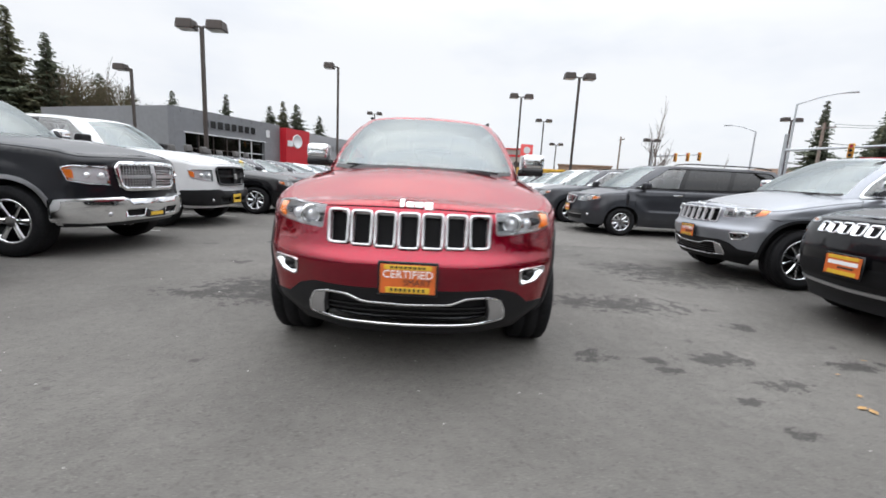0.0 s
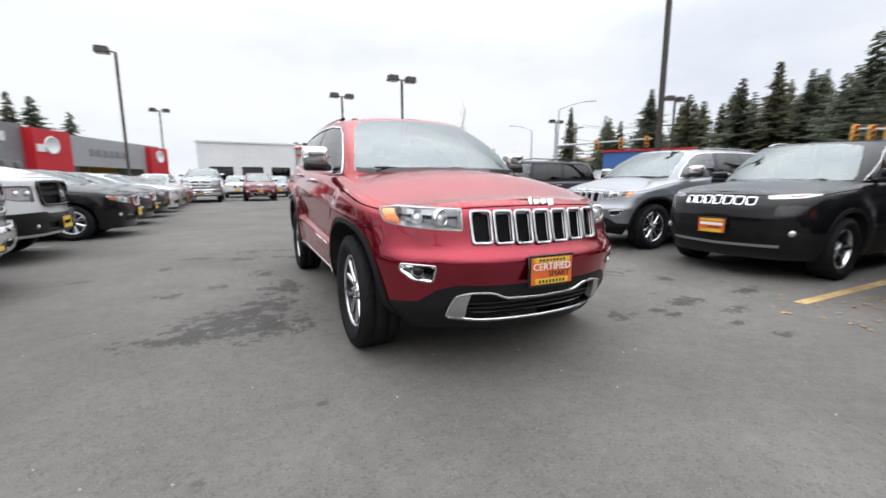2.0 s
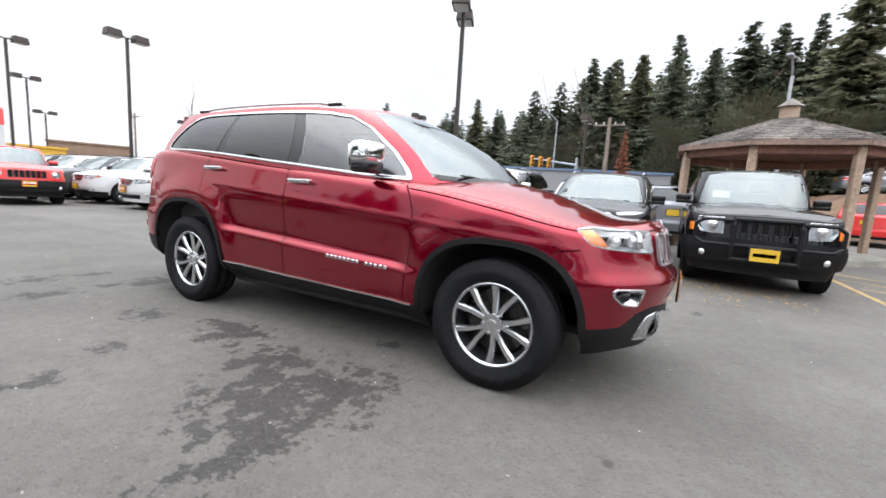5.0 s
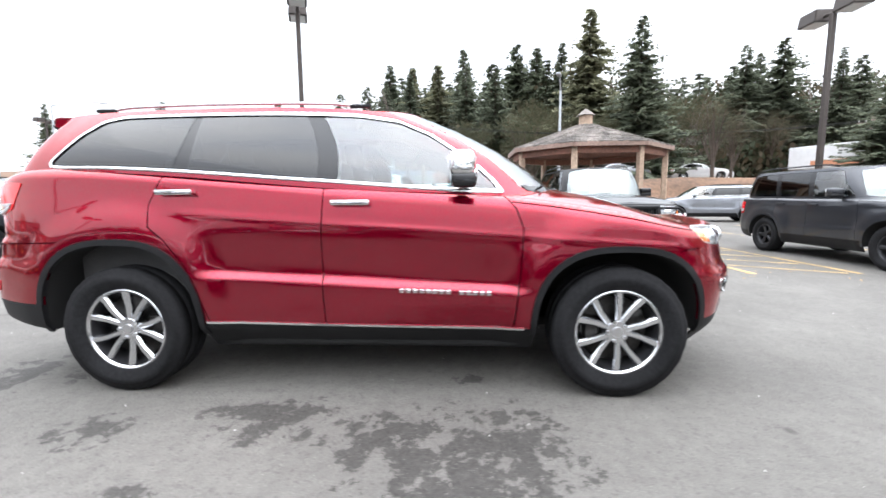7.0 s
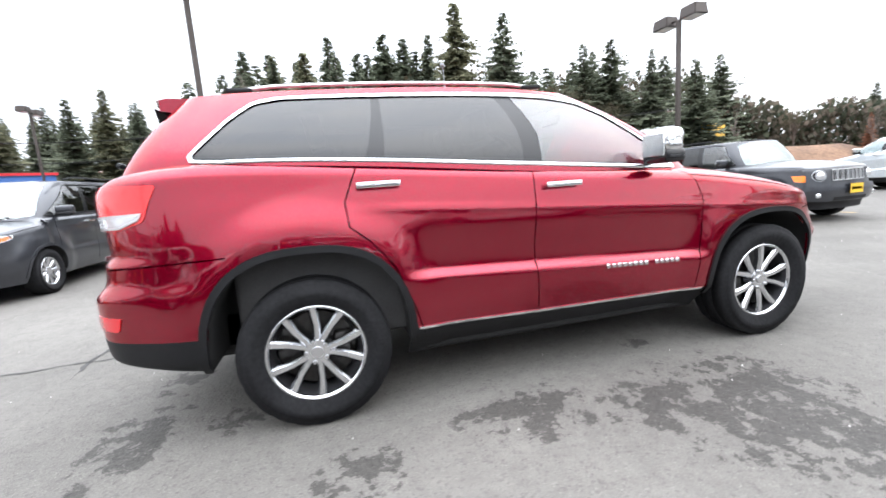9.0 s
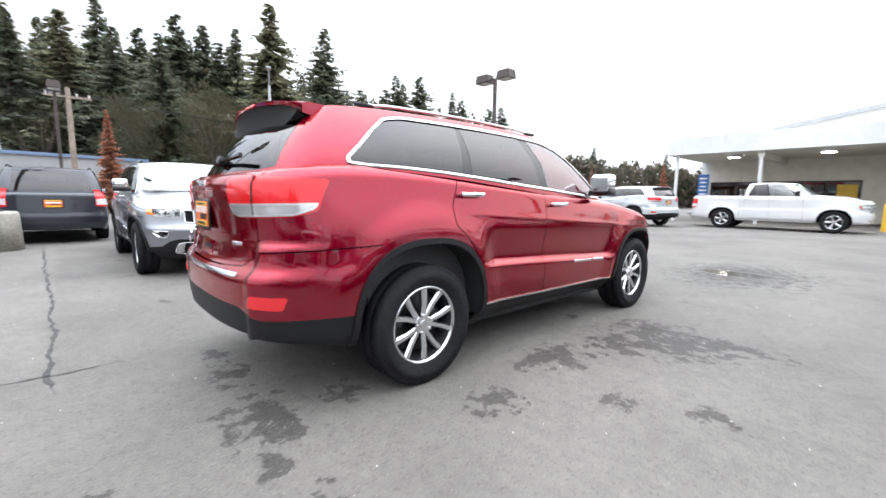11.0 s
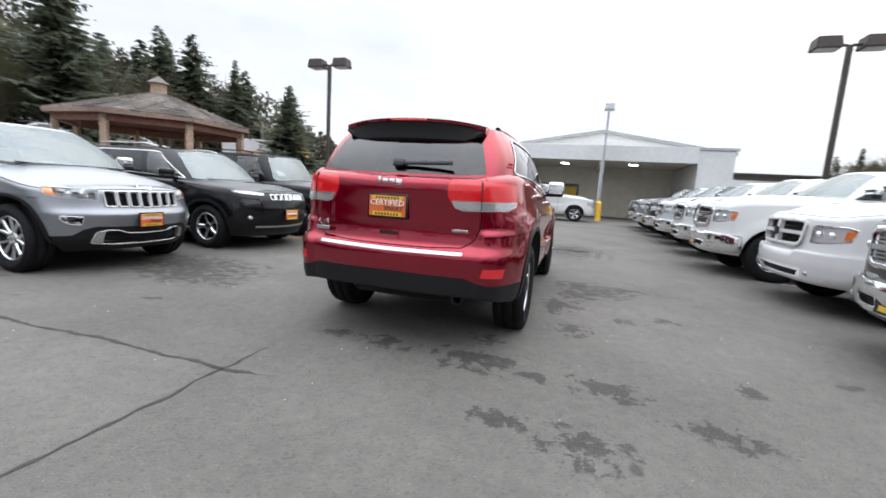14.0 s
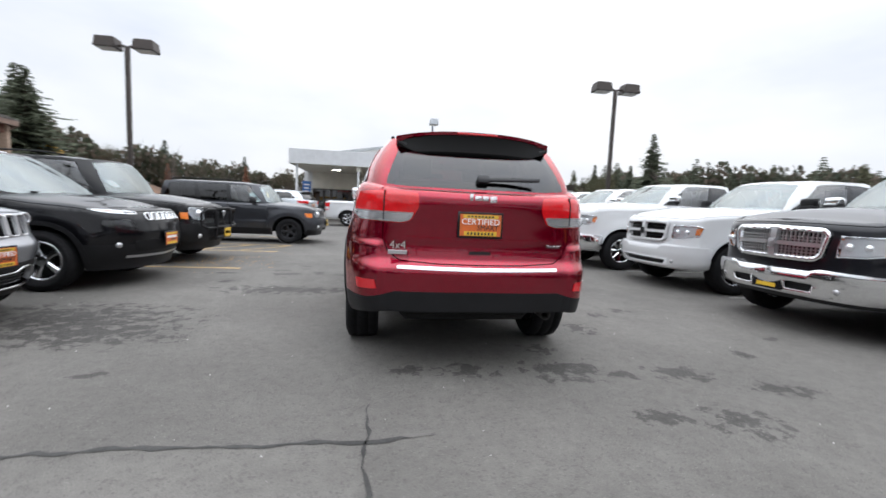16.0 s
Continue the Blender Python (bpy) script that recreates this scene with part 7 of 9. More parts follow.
def lot_lamp(x, y, top, heads=2, turn=0.0, base=0.0, metal=None, label="tall bronze car park lamp with two box heads"):
    root = empty("street_lamp", (x, y, 0), turn)
    metal = metal or BRONZE
    if base:
        v, f = spin([(0.0, 0.0), (0.0, 0.40), (base * 0.92, 0.38), (base, 0.35), (base, 0.0)], 28, axis="z")
        mesh_object("concrete_base", v, f, CONCRETE, root, label="mossy round concrete base")
    bm = bmesh.new()
    box(bm, (0.13, 0.13, top - base + 0.02), (0, 0, (top + base) / 2 - 0.01), bevel=0.012)
    part("pole", bm, metal, root)
    bm = bmesh.new()
    box(bm, (0.26, 0.26, 0.03), (0, 0, base + 0.015), bevel=0.005)
    part("base_plate", bm, metal, root)
    for i in range(heads):
        s = (1, -1)[i]
        h = new("lamp_head")
        h.parent = root
        h.matrix_basis = pose(0, 0, top, 0, 0, 0 if s > 0 else 180)
        bm = bmesh.new()
        box(bm, (0.30, 0.07, 0.07), (0.20, 0, 0.0), bevel=0.01)
        part("arm", bm, metal, h)
        bm = bmesh.new()
        vs = box(bm, (0.66, 0.54, 0.34), (0.58, 0, 0.05))
        for v in vs:
            if v.co.z > 0.1:
                v.co.x = 0.58 + (v.co.x - 0.58) * 0.88
                v.co.y *= 0.86
        bmesh.ops.bevel(bm, geom=list(bm.edges), offset=0.02, segments=2, affect="EDGES")
        part("housing", bm, metal, h)
        bm = bmesh.new()
        box(bm, (0.54, 0.42, 0.02), (0.58, 0, -0.124), bevel=0.005)
        part("diffuser", bm, LAMPFACE, h)
    return tagged(root, label, "lamp", "car park lamps")


lot_lamp(9.34, 4.14, 6.72, 2, 20, base=0.78, label="tall bronze car park lamp on a mossy concrete base")
for x, y, z, a in ((-9.4, 12.9, 6.42, 0), (-8.29, 48.3, 8.4, 0), (6.11, 29.5, 7.7, 0), (8.06, 21.5, 7.45, 0), (11.47, 44.4, 8.1, 0), (15.51, 53.39, 6.4, 0), (23.16, 42.58, 6.4, 0), (29.4, 18.3, 7.5, 0), (31.75, 34.66, 8.0, 0),
                   (9.2, -10.7, 6.1, 0), (-8.3, -10.49, 6.1, 0), (25.0, 3.0, 6.1, 0), (6.6, 58, 6.4, 0)):
    lot_lamp(x, y, z, 2, a)
for x, y, z, a in ((-18.0, 21.0, 6.4, 180), (-6.94, 24.47, 7.95, 180)):
    lot_lamp(x, y, z, 1, a, label="tall bronze car park lamp with one box head")
lot_lamp(-2.45, -21.7, 6.45, 1, 90, metal=GALV, label="galvanised lamp pole beside the service canopy")
bm = bmesh.new()
tube(bm, (-2.45, -21.3, 0), (-2.45, -21.3, 1.0), 0.16, None, 18)
bmesh.ops.create_uvsphere(bm, u_segments=18, v_segments=8, radius=0.16, matrix=pose(-2.45, -21.3, 1.0))
tagged(part("bollard", bm, plain("safety_yellow", (0.75, 0.45, 0.03), 0.5, grain=0.15), None), "yellow steel bollard by the canopy", "bollard")


def arm_lamp(x, y, top, dx, dy, reach, label="galvanised street lamp with a curved arm"):
    root = empty("street_lamp", (x, y, 0))
    bm = bmesh.new()
    tube(bm, (0, 0, 0), (0, 0, top - 0.6), 0.11, 0.07, 12)
    part("pole", bm, GALV, root)
    bm = bmesh.new()
    pts = [(dx * reach * t, dy * reach * t, top - 0.62 + 0.75 * math.sin(t * math.pi / 2)) for t in np.linspace(0, 1, 8)]
    bm.free()
    pipe("arm", pts, 0.048, GALV, root)
    bm = bmesh.new()
    box(bm, (0.62, 0.26, 0.12), (0, 0, 0), bevel=0.04, segments=2)
    h = part("lamp_head", bm, GALV, root)
    h.matrix_basis = pose(pts[-1][0] + dx * 0.25, pts[-1][1] + dy * 0.25, pts[-1][2], 0, 0, math.degrees(math.atan2(dy, dx)))
    return tagged(root, label, "lamp", "street lamps")


arm_lamp(30.4, 32.7, 9.6, 0.77, -0.63, 3.2)
arm_lamp(42.5, 9.3, 9.8, -0.85, 0.5, 2.0)
arm_lamp(24.0, -6.8, 8.4, -0.8, 0.3, 0.9)
arm_lamp(34.0, 42.0, 8.5, -0.8, 0.6, 2.4)
arm_lamp(40.0, -30.0, 7.0, 0.9, 0.2, 1.6)

# traffic signals
SIGNAL = plain("signal_yellow", (0.62, 0.30, 0.03), 0.5, grain=0.1)


def signal_mast(x, y, z, ex, ey, spots, tall=6.2):
    root = empty("traffic_signal", (x, y, 0))
    bm = bmesh.new()
    tube(bm, (0, 0, 0), (0, 0, tall), 0.16, 0.12, 12)
    part("mast", bm, GALV, root)
    bm = bmesh.new()
    tube(bm, (0, 0, z), (ex - x, ey - y, z + 0.35), 0.11, 0.06, 10)
    part("mast_arm", bm, GALV, root)
    for k in spots:
        h = new("signal_head")
        h.parent = root
        h.matrix_basis = pose((ex - x) * k, (ey - y) * k, z + 0.35 * k - 0.25, 0, 0, -50)
        bm = bmesh.new()
        box(bm, (0.36, 0.24, 1.05), (0, 0, 0), bevel=0.04)
        part("housing", bm, SIGNAL, h)
        for j in range(3):
            bm = bmesh.new()
            tube(bm, (0, -0.12, 0.33 - j * 0.33), (0, -0.30, 0.33 - j * 0.33), 0.135, None, 14, caps=False)
            part("visor", bm, SIGNAL, h)
            bm = bmesh.new()
            tube(bm, (0, -0.11, 0.33 - j * 0.33), (0, -0.13, 0.33 - j * 0.33), 0.115, None, 14)
            part("signal_lens", bm, DEEPRED if j == 0 else GLOSSBLACK, h)
    return tagged(root, "galvanised signal mast with yellow traffic lights", "traffic light", "traffic signals")


signal_mast(28.3, 30.6, 4.9, 33.9, 23.6, (0.45, 0.7, 0.95))
signal_mast(27.6, 51.2, 5.4, 32.4, 48.6, (0.5, 0.75, 0.98))
signal_mast(38.0, 6.0, 4.3, 35.2, 9.6, (0.6, 0.78, 0.96), 5.0)

# wooden pole with wires
WOODPOLE = plain("weathered_pole_wood", (0.22, 0.18, 0.15), 0.85, grain=0.3, scale=12, bump=0.2)


def utility_pole(x, y, top, arm=True):
    root = empty("utility_pole", (x, y, 0))
    bm = bmesh.new()
    tube(bm, (0, 0, 0), (0, 0, top), 0.17, 0.12, 10)
    part("pole", bm, WOODPOLE, root)
    if arm:
        bm = bmesh.new()
        box(bm, (0.10, 2.2, 0.12), (0.15, 0, top - 0.5), bevel=0.01)
        part("crossarm", bm, WOODPOLE, root)
        for q in (-0.95, -0.4, 0.4, 0.95):
            bm = bmesh.new()
            tube(bm, (0.15, q, top - 0.44), (0.15, q, top - 0.25), 0.05, 0.03, 8)
            part("insulator", bm, LAMPFACE, root)
    return tagged(root, "weathered wooden utility pole with wires", "utility pole")


def cable(a, b, sag, r=0.018):
    a, b = Vector(a), Vector(b)
    pts = [a.lerp(b, t) - Vector((0, 0, 4 * sag * t * (1 - t))) for t in np.linspace(0, 1, 14)]
    return tagged(pipe("overhead_wire", pts, r, VOID, None, 5), "thin dark overhead wire between poles", "wire")


utility_pole(30.5, 2.4, 7.2)
utility_pole(29.0, 65.0, 9.3)
utility_pole(36.0, 36.0, 8.2)
utility_pole(33.0, -34.0, 7.5)
for i, q in enumerate((-0.95, 0.4)):
    cable((30.65, 2.4 + q, 6.95), (36.15, 36.0 + q, 7.95), 1.3)
    cable((30.65, 2.4 + q, 6.95), (33.15, -34 + q, 7.25), 0.9)
cable((30.5, 2.4, 5.6), (36.0, 36.0, 6.4), 1.3, 0.025)

# ---- gazebo ----
CEDAR = plain("stained_cedar", (0.20, 0.088, 0.058), 0.65, grain=0.25, scale=14, bump=0.15)
POST = plain("weathered_post_wood", (0.36, 0.26, 0.19), 0.75, grain=0.25, scale=14, bump=0.15)
EAVE = plain("weathered_eave_board", (0.25, 0.17, 0.135), 0.75, grain=0.2, scale=14, bump=0.15)
SHINGLE = plain("grey_brown_shingles", (0.150, 0.132, 0.118), 0.9, grain=0.35, scale=16, bump=0.4, stain=0.3)

# each shingle has its own tone
_n, _l = SHINGLE.node_tree.nodes, SHINGLE.node_tree.links
_b = _n["Principled BSDF"]
_geo, _tone, _mul = _n.new("ShaderNodeNewGeometry"), _n.new("ShaderNodeMapRange"), _n.new("ShaderNodeVectorMath")
_tone.inputs["To Min"].default_value, _tone.inputs["To Max"].default_value = 0.62, 1.35
_mul.operation = "SCALE"
_l.new(_geo.outputs["Random Per Island"], _tone.inputs["Value"])
_l.new(_b.inputs["Base Color"].links[0].from_socket, _mul.inputs[0])
_l.new(_tone.outputs[0], _mul.inputs["Scale"])
_l.new(_mul.outputs[0], _b.inputs["Base Color"])


def gazebo(x, y, radius=2.68, eave=2.62, apex=3.48, sides=8):
    root = empty("gazebo", (x, y, 0), 22.5)
    ang = [2 * math.pi * i / sides for i in range(sides)]
    chip = random.Random(31)
    for a in ang:
        bm = bmesh.new()
        box(bm, (0.165, 0.165, eave), (2.42 * math.cos(a), 2.42 * math.sin(a), eave / 2), (0, 0, math.degrees(a)), bevel=0.02)
        part("post", bm, POST, root)
    for i in range(sides):
        a, b = ang[i], ang[(i + 1) % sides]
        for r, z, h, w, name, mat in ((2.42, eave - 0.09, 0.20, 0.12, "beam", CEDAR), (radius - 0.03, eave + 0.045, 0.13, 0.05, "fascia_board", EAVE)):
            bm = bmesh.new()
            p, q = Vector((r * math.cos(a), r * math.sin(a), z)), Vector((r * math.cos(b), r * math.sin(b), z))
            m = (p + q) / 2
            box(bm, ((q - p).length + (0.03 if name == "beam" else 0.0), w, h), tuple(m), (0, 0, math.degrees(math.atan2(q.y - p.y, q.x - p.x))), bevel=0.008)
            part(name, bm, mat, root)
        # roof facet in stepped courses
        courses = 14
        for k in range(courses):
            t0, t1 = k / courses, (k + 1.12) / courses
            r0, r1 = radius * (1 - t0 * 0.91), radius * (1 - min(t1, 1) * 0.91)
            z0, z1 = eave + 0.10 + (apex - eave) * t0 + 0.025, eave + 0.10 + (apex - eave) * min(t1, 1)
            ring = [(r0 * math.cos(a), r0 * math.sin(a), z0), (r0 * math.cos(b), r0 * math.sin(b), z0), (r1 * math.cos(b), r1 * math.sin(b), z1), (r1 * math.cos(a), r1 * math.sin(a), z1)]
            c = [Vector(q) for q in ring]
            count = max(2, int((c[1] - c[0]).length / 0.17))
            cuts = sorted([0.0, 1.0] + [(j + chip.uniform(-0.22, 0.22)) / count for j in range(1, count)])
            v, f = [], []
            for u0, u1 in zip(cuts[:-1], cuts[1:]):
                g, lift, drop = 0.006 / (c[1] - c[0]).length, chip.uniform(0, 0.014), chip.uniform(-0.02, 0.012)
                lip = (c[0] - c[3]).normalized() * drop
                top = [c[0].lerp(c[1], u0 + g) + lip, c[0].lerp(c[1], u1 - g) + lip, c[3].lerp(c[2], u1 - g), c[3].lerp(c[2], u0 + g)]
                top = [q + Vector((0, 0, lift)) for q in top]
                i0 = len(v)
                v += [tuple(q) for q in top] + [tuple(q - Vector((0, 0, 0.03 + lift))) for q in top]
                f += [tuple(i0 + t for t in q) for q in ((0, 1, 2, 3), (4, 7, 6, 5), (0, 4, 5, 1), (1, 5, 6, 2), (3, 2, 6, 7), (0, 3, 7, 4))]
            mesh_object("shingle_course", v, f, SHINGLE, root, smooth=False)
        under = [(radius * math.cos(a), radius * math.sin(a), eave + 0.06), (radius * math.cos(b), radius * math.sin(b), eave + 0.06), (0.2 * math.cos(b), 0.2 * math.sin(b), apex - 0.05), (0.2 * math.cos(a), 0.2 * math.sin(a), apex - 0.05)]
        mesh_object("roof_lining", under, [(0, 1, 2, 3)], CEDAR, root, smooth=False)
    bm = bmesh.new()
    bmesh.ops.create_cone(bm, cap_ends=True, segments=8, radius1=0.22, radius2=0.22, depth=0.36, matrix=pose(0, 0, apex + 0.22))
    part("cupola", bm, POST, root)
    bm = bmesh.new()
    bmesh.ops.create_cone(bm, cap_ends=True, segments=8, radius1=0.32, radius2=0.04, depth=0.22, matrix=pose(0, 0, apex + 0.51))
    part("cupola_roof", bm, SHINGLE, root)
    bm = bmesh.new()
    bmesh.ops.create_cone(bm, cap_ends=True, segments=8, radius1=2.5, radius2=2.5, depth=0.14, matrix=pose(0, 0, 0.07))
    part("deck", bm, CONCRETE, root)
    return tagged(root, "open octagonal gazebo with cedar posts and shingle roof", "gazebo")


gazebo(11.32, -4.75)

# ---- service building with canopy ----
PANEL = plain("white_metal_panel", (0.62, 0.63, 0.64), 0.5, grain=0.05, scale=4, stain=0.06)
STUCCO = plain("cream_stucco", (0.66, 0.64, 0.57), 0.85, grain=0.08, scale=30, bump=0.2)
DARKGLASS = pane("shopfront_glass", (0.05, 0.055, 0.06), 1.7)
glow, gn, gl_, gb = material("canopy_lamp_glow")
gb.inputs["Emission Color"].default_value, gb.inputs["Emission Strength"].default_value = (1.0, 0.93, 0.78, 1), 30.0


def service_building():
    root = empty("service_building", (0, 0, 0))
    back, front = -29.0, -22.5
    # gabled main hall, as a thick prism with a shop window opening in front
    bm = bmesh.new()
    prof = [(6.6, 0.0), (6.6, 4.75), (-2.5, 6.3), (-11.2, 4.9), (-11.2, 0.0)]
    a = [bm.verts.new((x, back - 0.35, z)) for x, z in prof]
    b = [bm.verts.new((x, back - 30, z)) for x, z in prof]
    for i in range(5):
        j = (i + 1) % 5
        bm.faces.new((a[i], a[j], b[j], b[i]))
    bm.faces.new(b)
    part("hall", bm, PANEL, root, smooth=False)
    # front wall in pieces round the openings
    def slab(name, x0, x1, z0, z1, mat, y0=back - 0.35, y1=back):
        bm = bmesh.new()
        box(bm, (abs(x1 - x0), abs(y1 - y0), z1 - z0), ((x0 + x1) / 2, (y0 + y1) / 2, (z0 + z1) / 2))
        return part(name, bm, mat, root, smooth=False)

    slab("wall_pier", 6.0, 6.6, 0, 3.7, PANEL)
    slab("wall_pier", -1.2, -11.2, 0, 3.7, STUCCO)
    slab("wall_head", 6.0, -1.2, 2.35, 3.7, STUCCO)
    slab("wall_foot", 6.0, -1.2, 0, 0.35, STUCCO)
    bm = bmesh.new()
    prof2 = [(6.6, 3.7), (6.6, 4.75), (-2.5, 6.3), (-11.2, 4.9), (-11.2, 3.7)]
    a = [bm.verts.new((x, back, z)) for x, z in prof2]
    b = [bm.verts.new((x, back - 0.35, z)) for x, z in prof2]
    bm.faces.new(a)
    bm.faces.new(b[::-1])
    for i in range(5):
        bm.faces.new((a[i], a[(i + 1) % 5], b[(i + 1) % 5], b[i]))
    part("gable", bm, PANEL, root, smooth=False)
    for p, q in (((6.8, 4.72), (-2.5, 6.3)), ((-2.5, 6.3), (-11.4, 4.87))):
        bm = bmesh.new()
        d = Vector((q[0] - p[0], 0, q[1] - p[1]))
        box(bm, (d.length, 0.20, 0.22), ((p[0] + q[0]) / 2, back + 0.06, (p[1] + q[1]) / 2 + 0.03), (0, -math.degrees(math.atan2(d.z, d.x)), 0))
        part("verge_trim", bm, GALV, root, smooth=False)
    for i in range(5):
        x0, x1 = 6.0 - i * 1.44, 6.0 - (i + 1) * 1.44
        w = new("shop_window")
        w.parent = root
        bm = bmesh.new()
        box(bm, (1.36, 0.02, 1.92), ((x0 + x1) / 2, back - 0.18, 1.35))
        part("pane", bm, DARKGLASS, w, smooth=False)
        bm = bmesh.new()
        for q in (x0 - 0.03, x1 + 0.03):
            box(bm, (0.07, 0.10, 2.0), (q, back - 0.17, 1.35))
        box(bm, (1.44, 0.10, 0.07), ((x0 + x1) / 2, back - 0.17, 2.31))
        box(bm, (1.44, 0.10, 0.07), ((x0 + x1) / 2, back - 0.17, 0.39))
        part("window_frame", bm, BRONZE, w, smooth=False)
    bm = bmesh.new()
    box(bm, (0.85, 0.012, 1.45), (-0.62, back - 0.155, 1.40))
    part("window_poster", bm, YELLOW, root, "yellow poster in the end window", smooth=False)
    # wall cladding seams
    for i in range(17):
        bm = bmesh.new()
        x = 6.2 - i * 1.05
        box(bm, (0.035, 0.03, 1.0), (x, back + 0.012, 4.2))
        part("panel_seam", bm, GALV, root, smooth=False)
    # wing beside the canopy
    slab("wing_wall", -7.62, -7.90, 0, 4.5, PANEL, back, front - 0.35)
    slab("wing_front", -7.62, -9.45, 0, 4.4, PANEL, front - 0.34, front - 0.06)
    slab("wing_wall", -9.17, -9.45, 0, 4.4, PANEL, back, front - 0.35)
    slab("wing_roof", -7.58, -9.60, 4.41, 4.55, GALV, back, front - 0.0)
    # canopy
    bm = bmesh.new()
    box(bm, (14.05, 6.5, 0.14), (-0.57, (front + back) / 2, 3.70))
    part("canopy_ceiling", bm, STUCCO, root, smooth=False)
    for size, at in (((14.05, 0.12, 0.92), (-0.57, front, 4.09)), ((0.12, 6.4, 0.92), (6.40, (front + back) / 2, 4.09)), ((0.12, 6.4, 0.92), (-7.54, (front + back) / 2, 4.09))):
        bm = bmesh.new()
        box(bm, size, at, bevel=0.01)
        part("fascia", bm, PANEL, root, smooth=False)
    for i in range(12):
        bm = bmesh.new()
        box(bm, (0.02, 0.02, 0.90), (6.0 - i * 1.17, front + 0.066, 4.09))
        part("fascia_joint", bm, PANEL, root, smooth=False)
    for x in (6.0, 2.16, -2.43):
        bm = bmesh.new()
        box(bm, (0.14, 0.14, 3.66), (x, front - 0.25, 1.82), bevel=0.01)
        part("canopy_post", bm, PANEL, root)
    for x in (2.16, -2.43):
        bm = bmesh.new()
        box(bm, (0.25, 6.2, 0.32), (x, (front + back) / 2, 3.48))
        part("canopy_beam", bm, STUCCO, root, smooth=False)
    for x, y in ((3.7, -24.3), (-0.18, -23.9), (-4.3, -23.5)):
        lamp = new("canopy_lamp")
        lamp.parent = root
        bm = bmesh.new()
        tube(bm, (x, y, 3.50), (x, y, 3.64), 0.30, 0.34, 20)
        part("lamp_ring", bm, PANEL, lamp)
        bm = bmesh.new()
        tube(bm, (x, y, 3.475), (x, y, 3.505), 0.25, 0.26, 20)
        part("lamp_glass", bm, glow, lamp)
    return tagged(root, "white gabled service building with a wide flat canopy", "building")


service_building()
sign = empty("banner_sign", (6.42, -28.96, 0))
bm = bmesh.new()
box(bm, (0.62, 0.03, 1.85), (0, 0, 1.95), bevel=0.01)
part("board", bm, plain("blue_sign", (0.03, 0.13, 0.38), 0.5, grain=0.08), sign)
for i in range(6):
    bm = bmesh.new()
    box(bm, (0.44 - 0.05 * (i % 3), 0.01, 0.10), (0, 0.022, 2.6 - i * 0.26))
    part("letter_bar", bm, WHITEINK, sign)
tagged(sign, "blue vertical banner sign on the canopy wall", "sign")

# ---- showroom to the north-west ----
GREYWALL = plain("grey_metal_cladding", (0.185, 0.19, 0.20), 0.5, 0.2, grain=0.06, scale=3, stain=0.08)
LIGHTGREY = plain("light_grey_cladding", (0.27, 0.275, 0.285), 0.55, grain=0.06, scale=3)
REDWALL = plain("red_cladding", (0.42, 0.008, 0.018), 0.4, grain=0.05, scale=3)


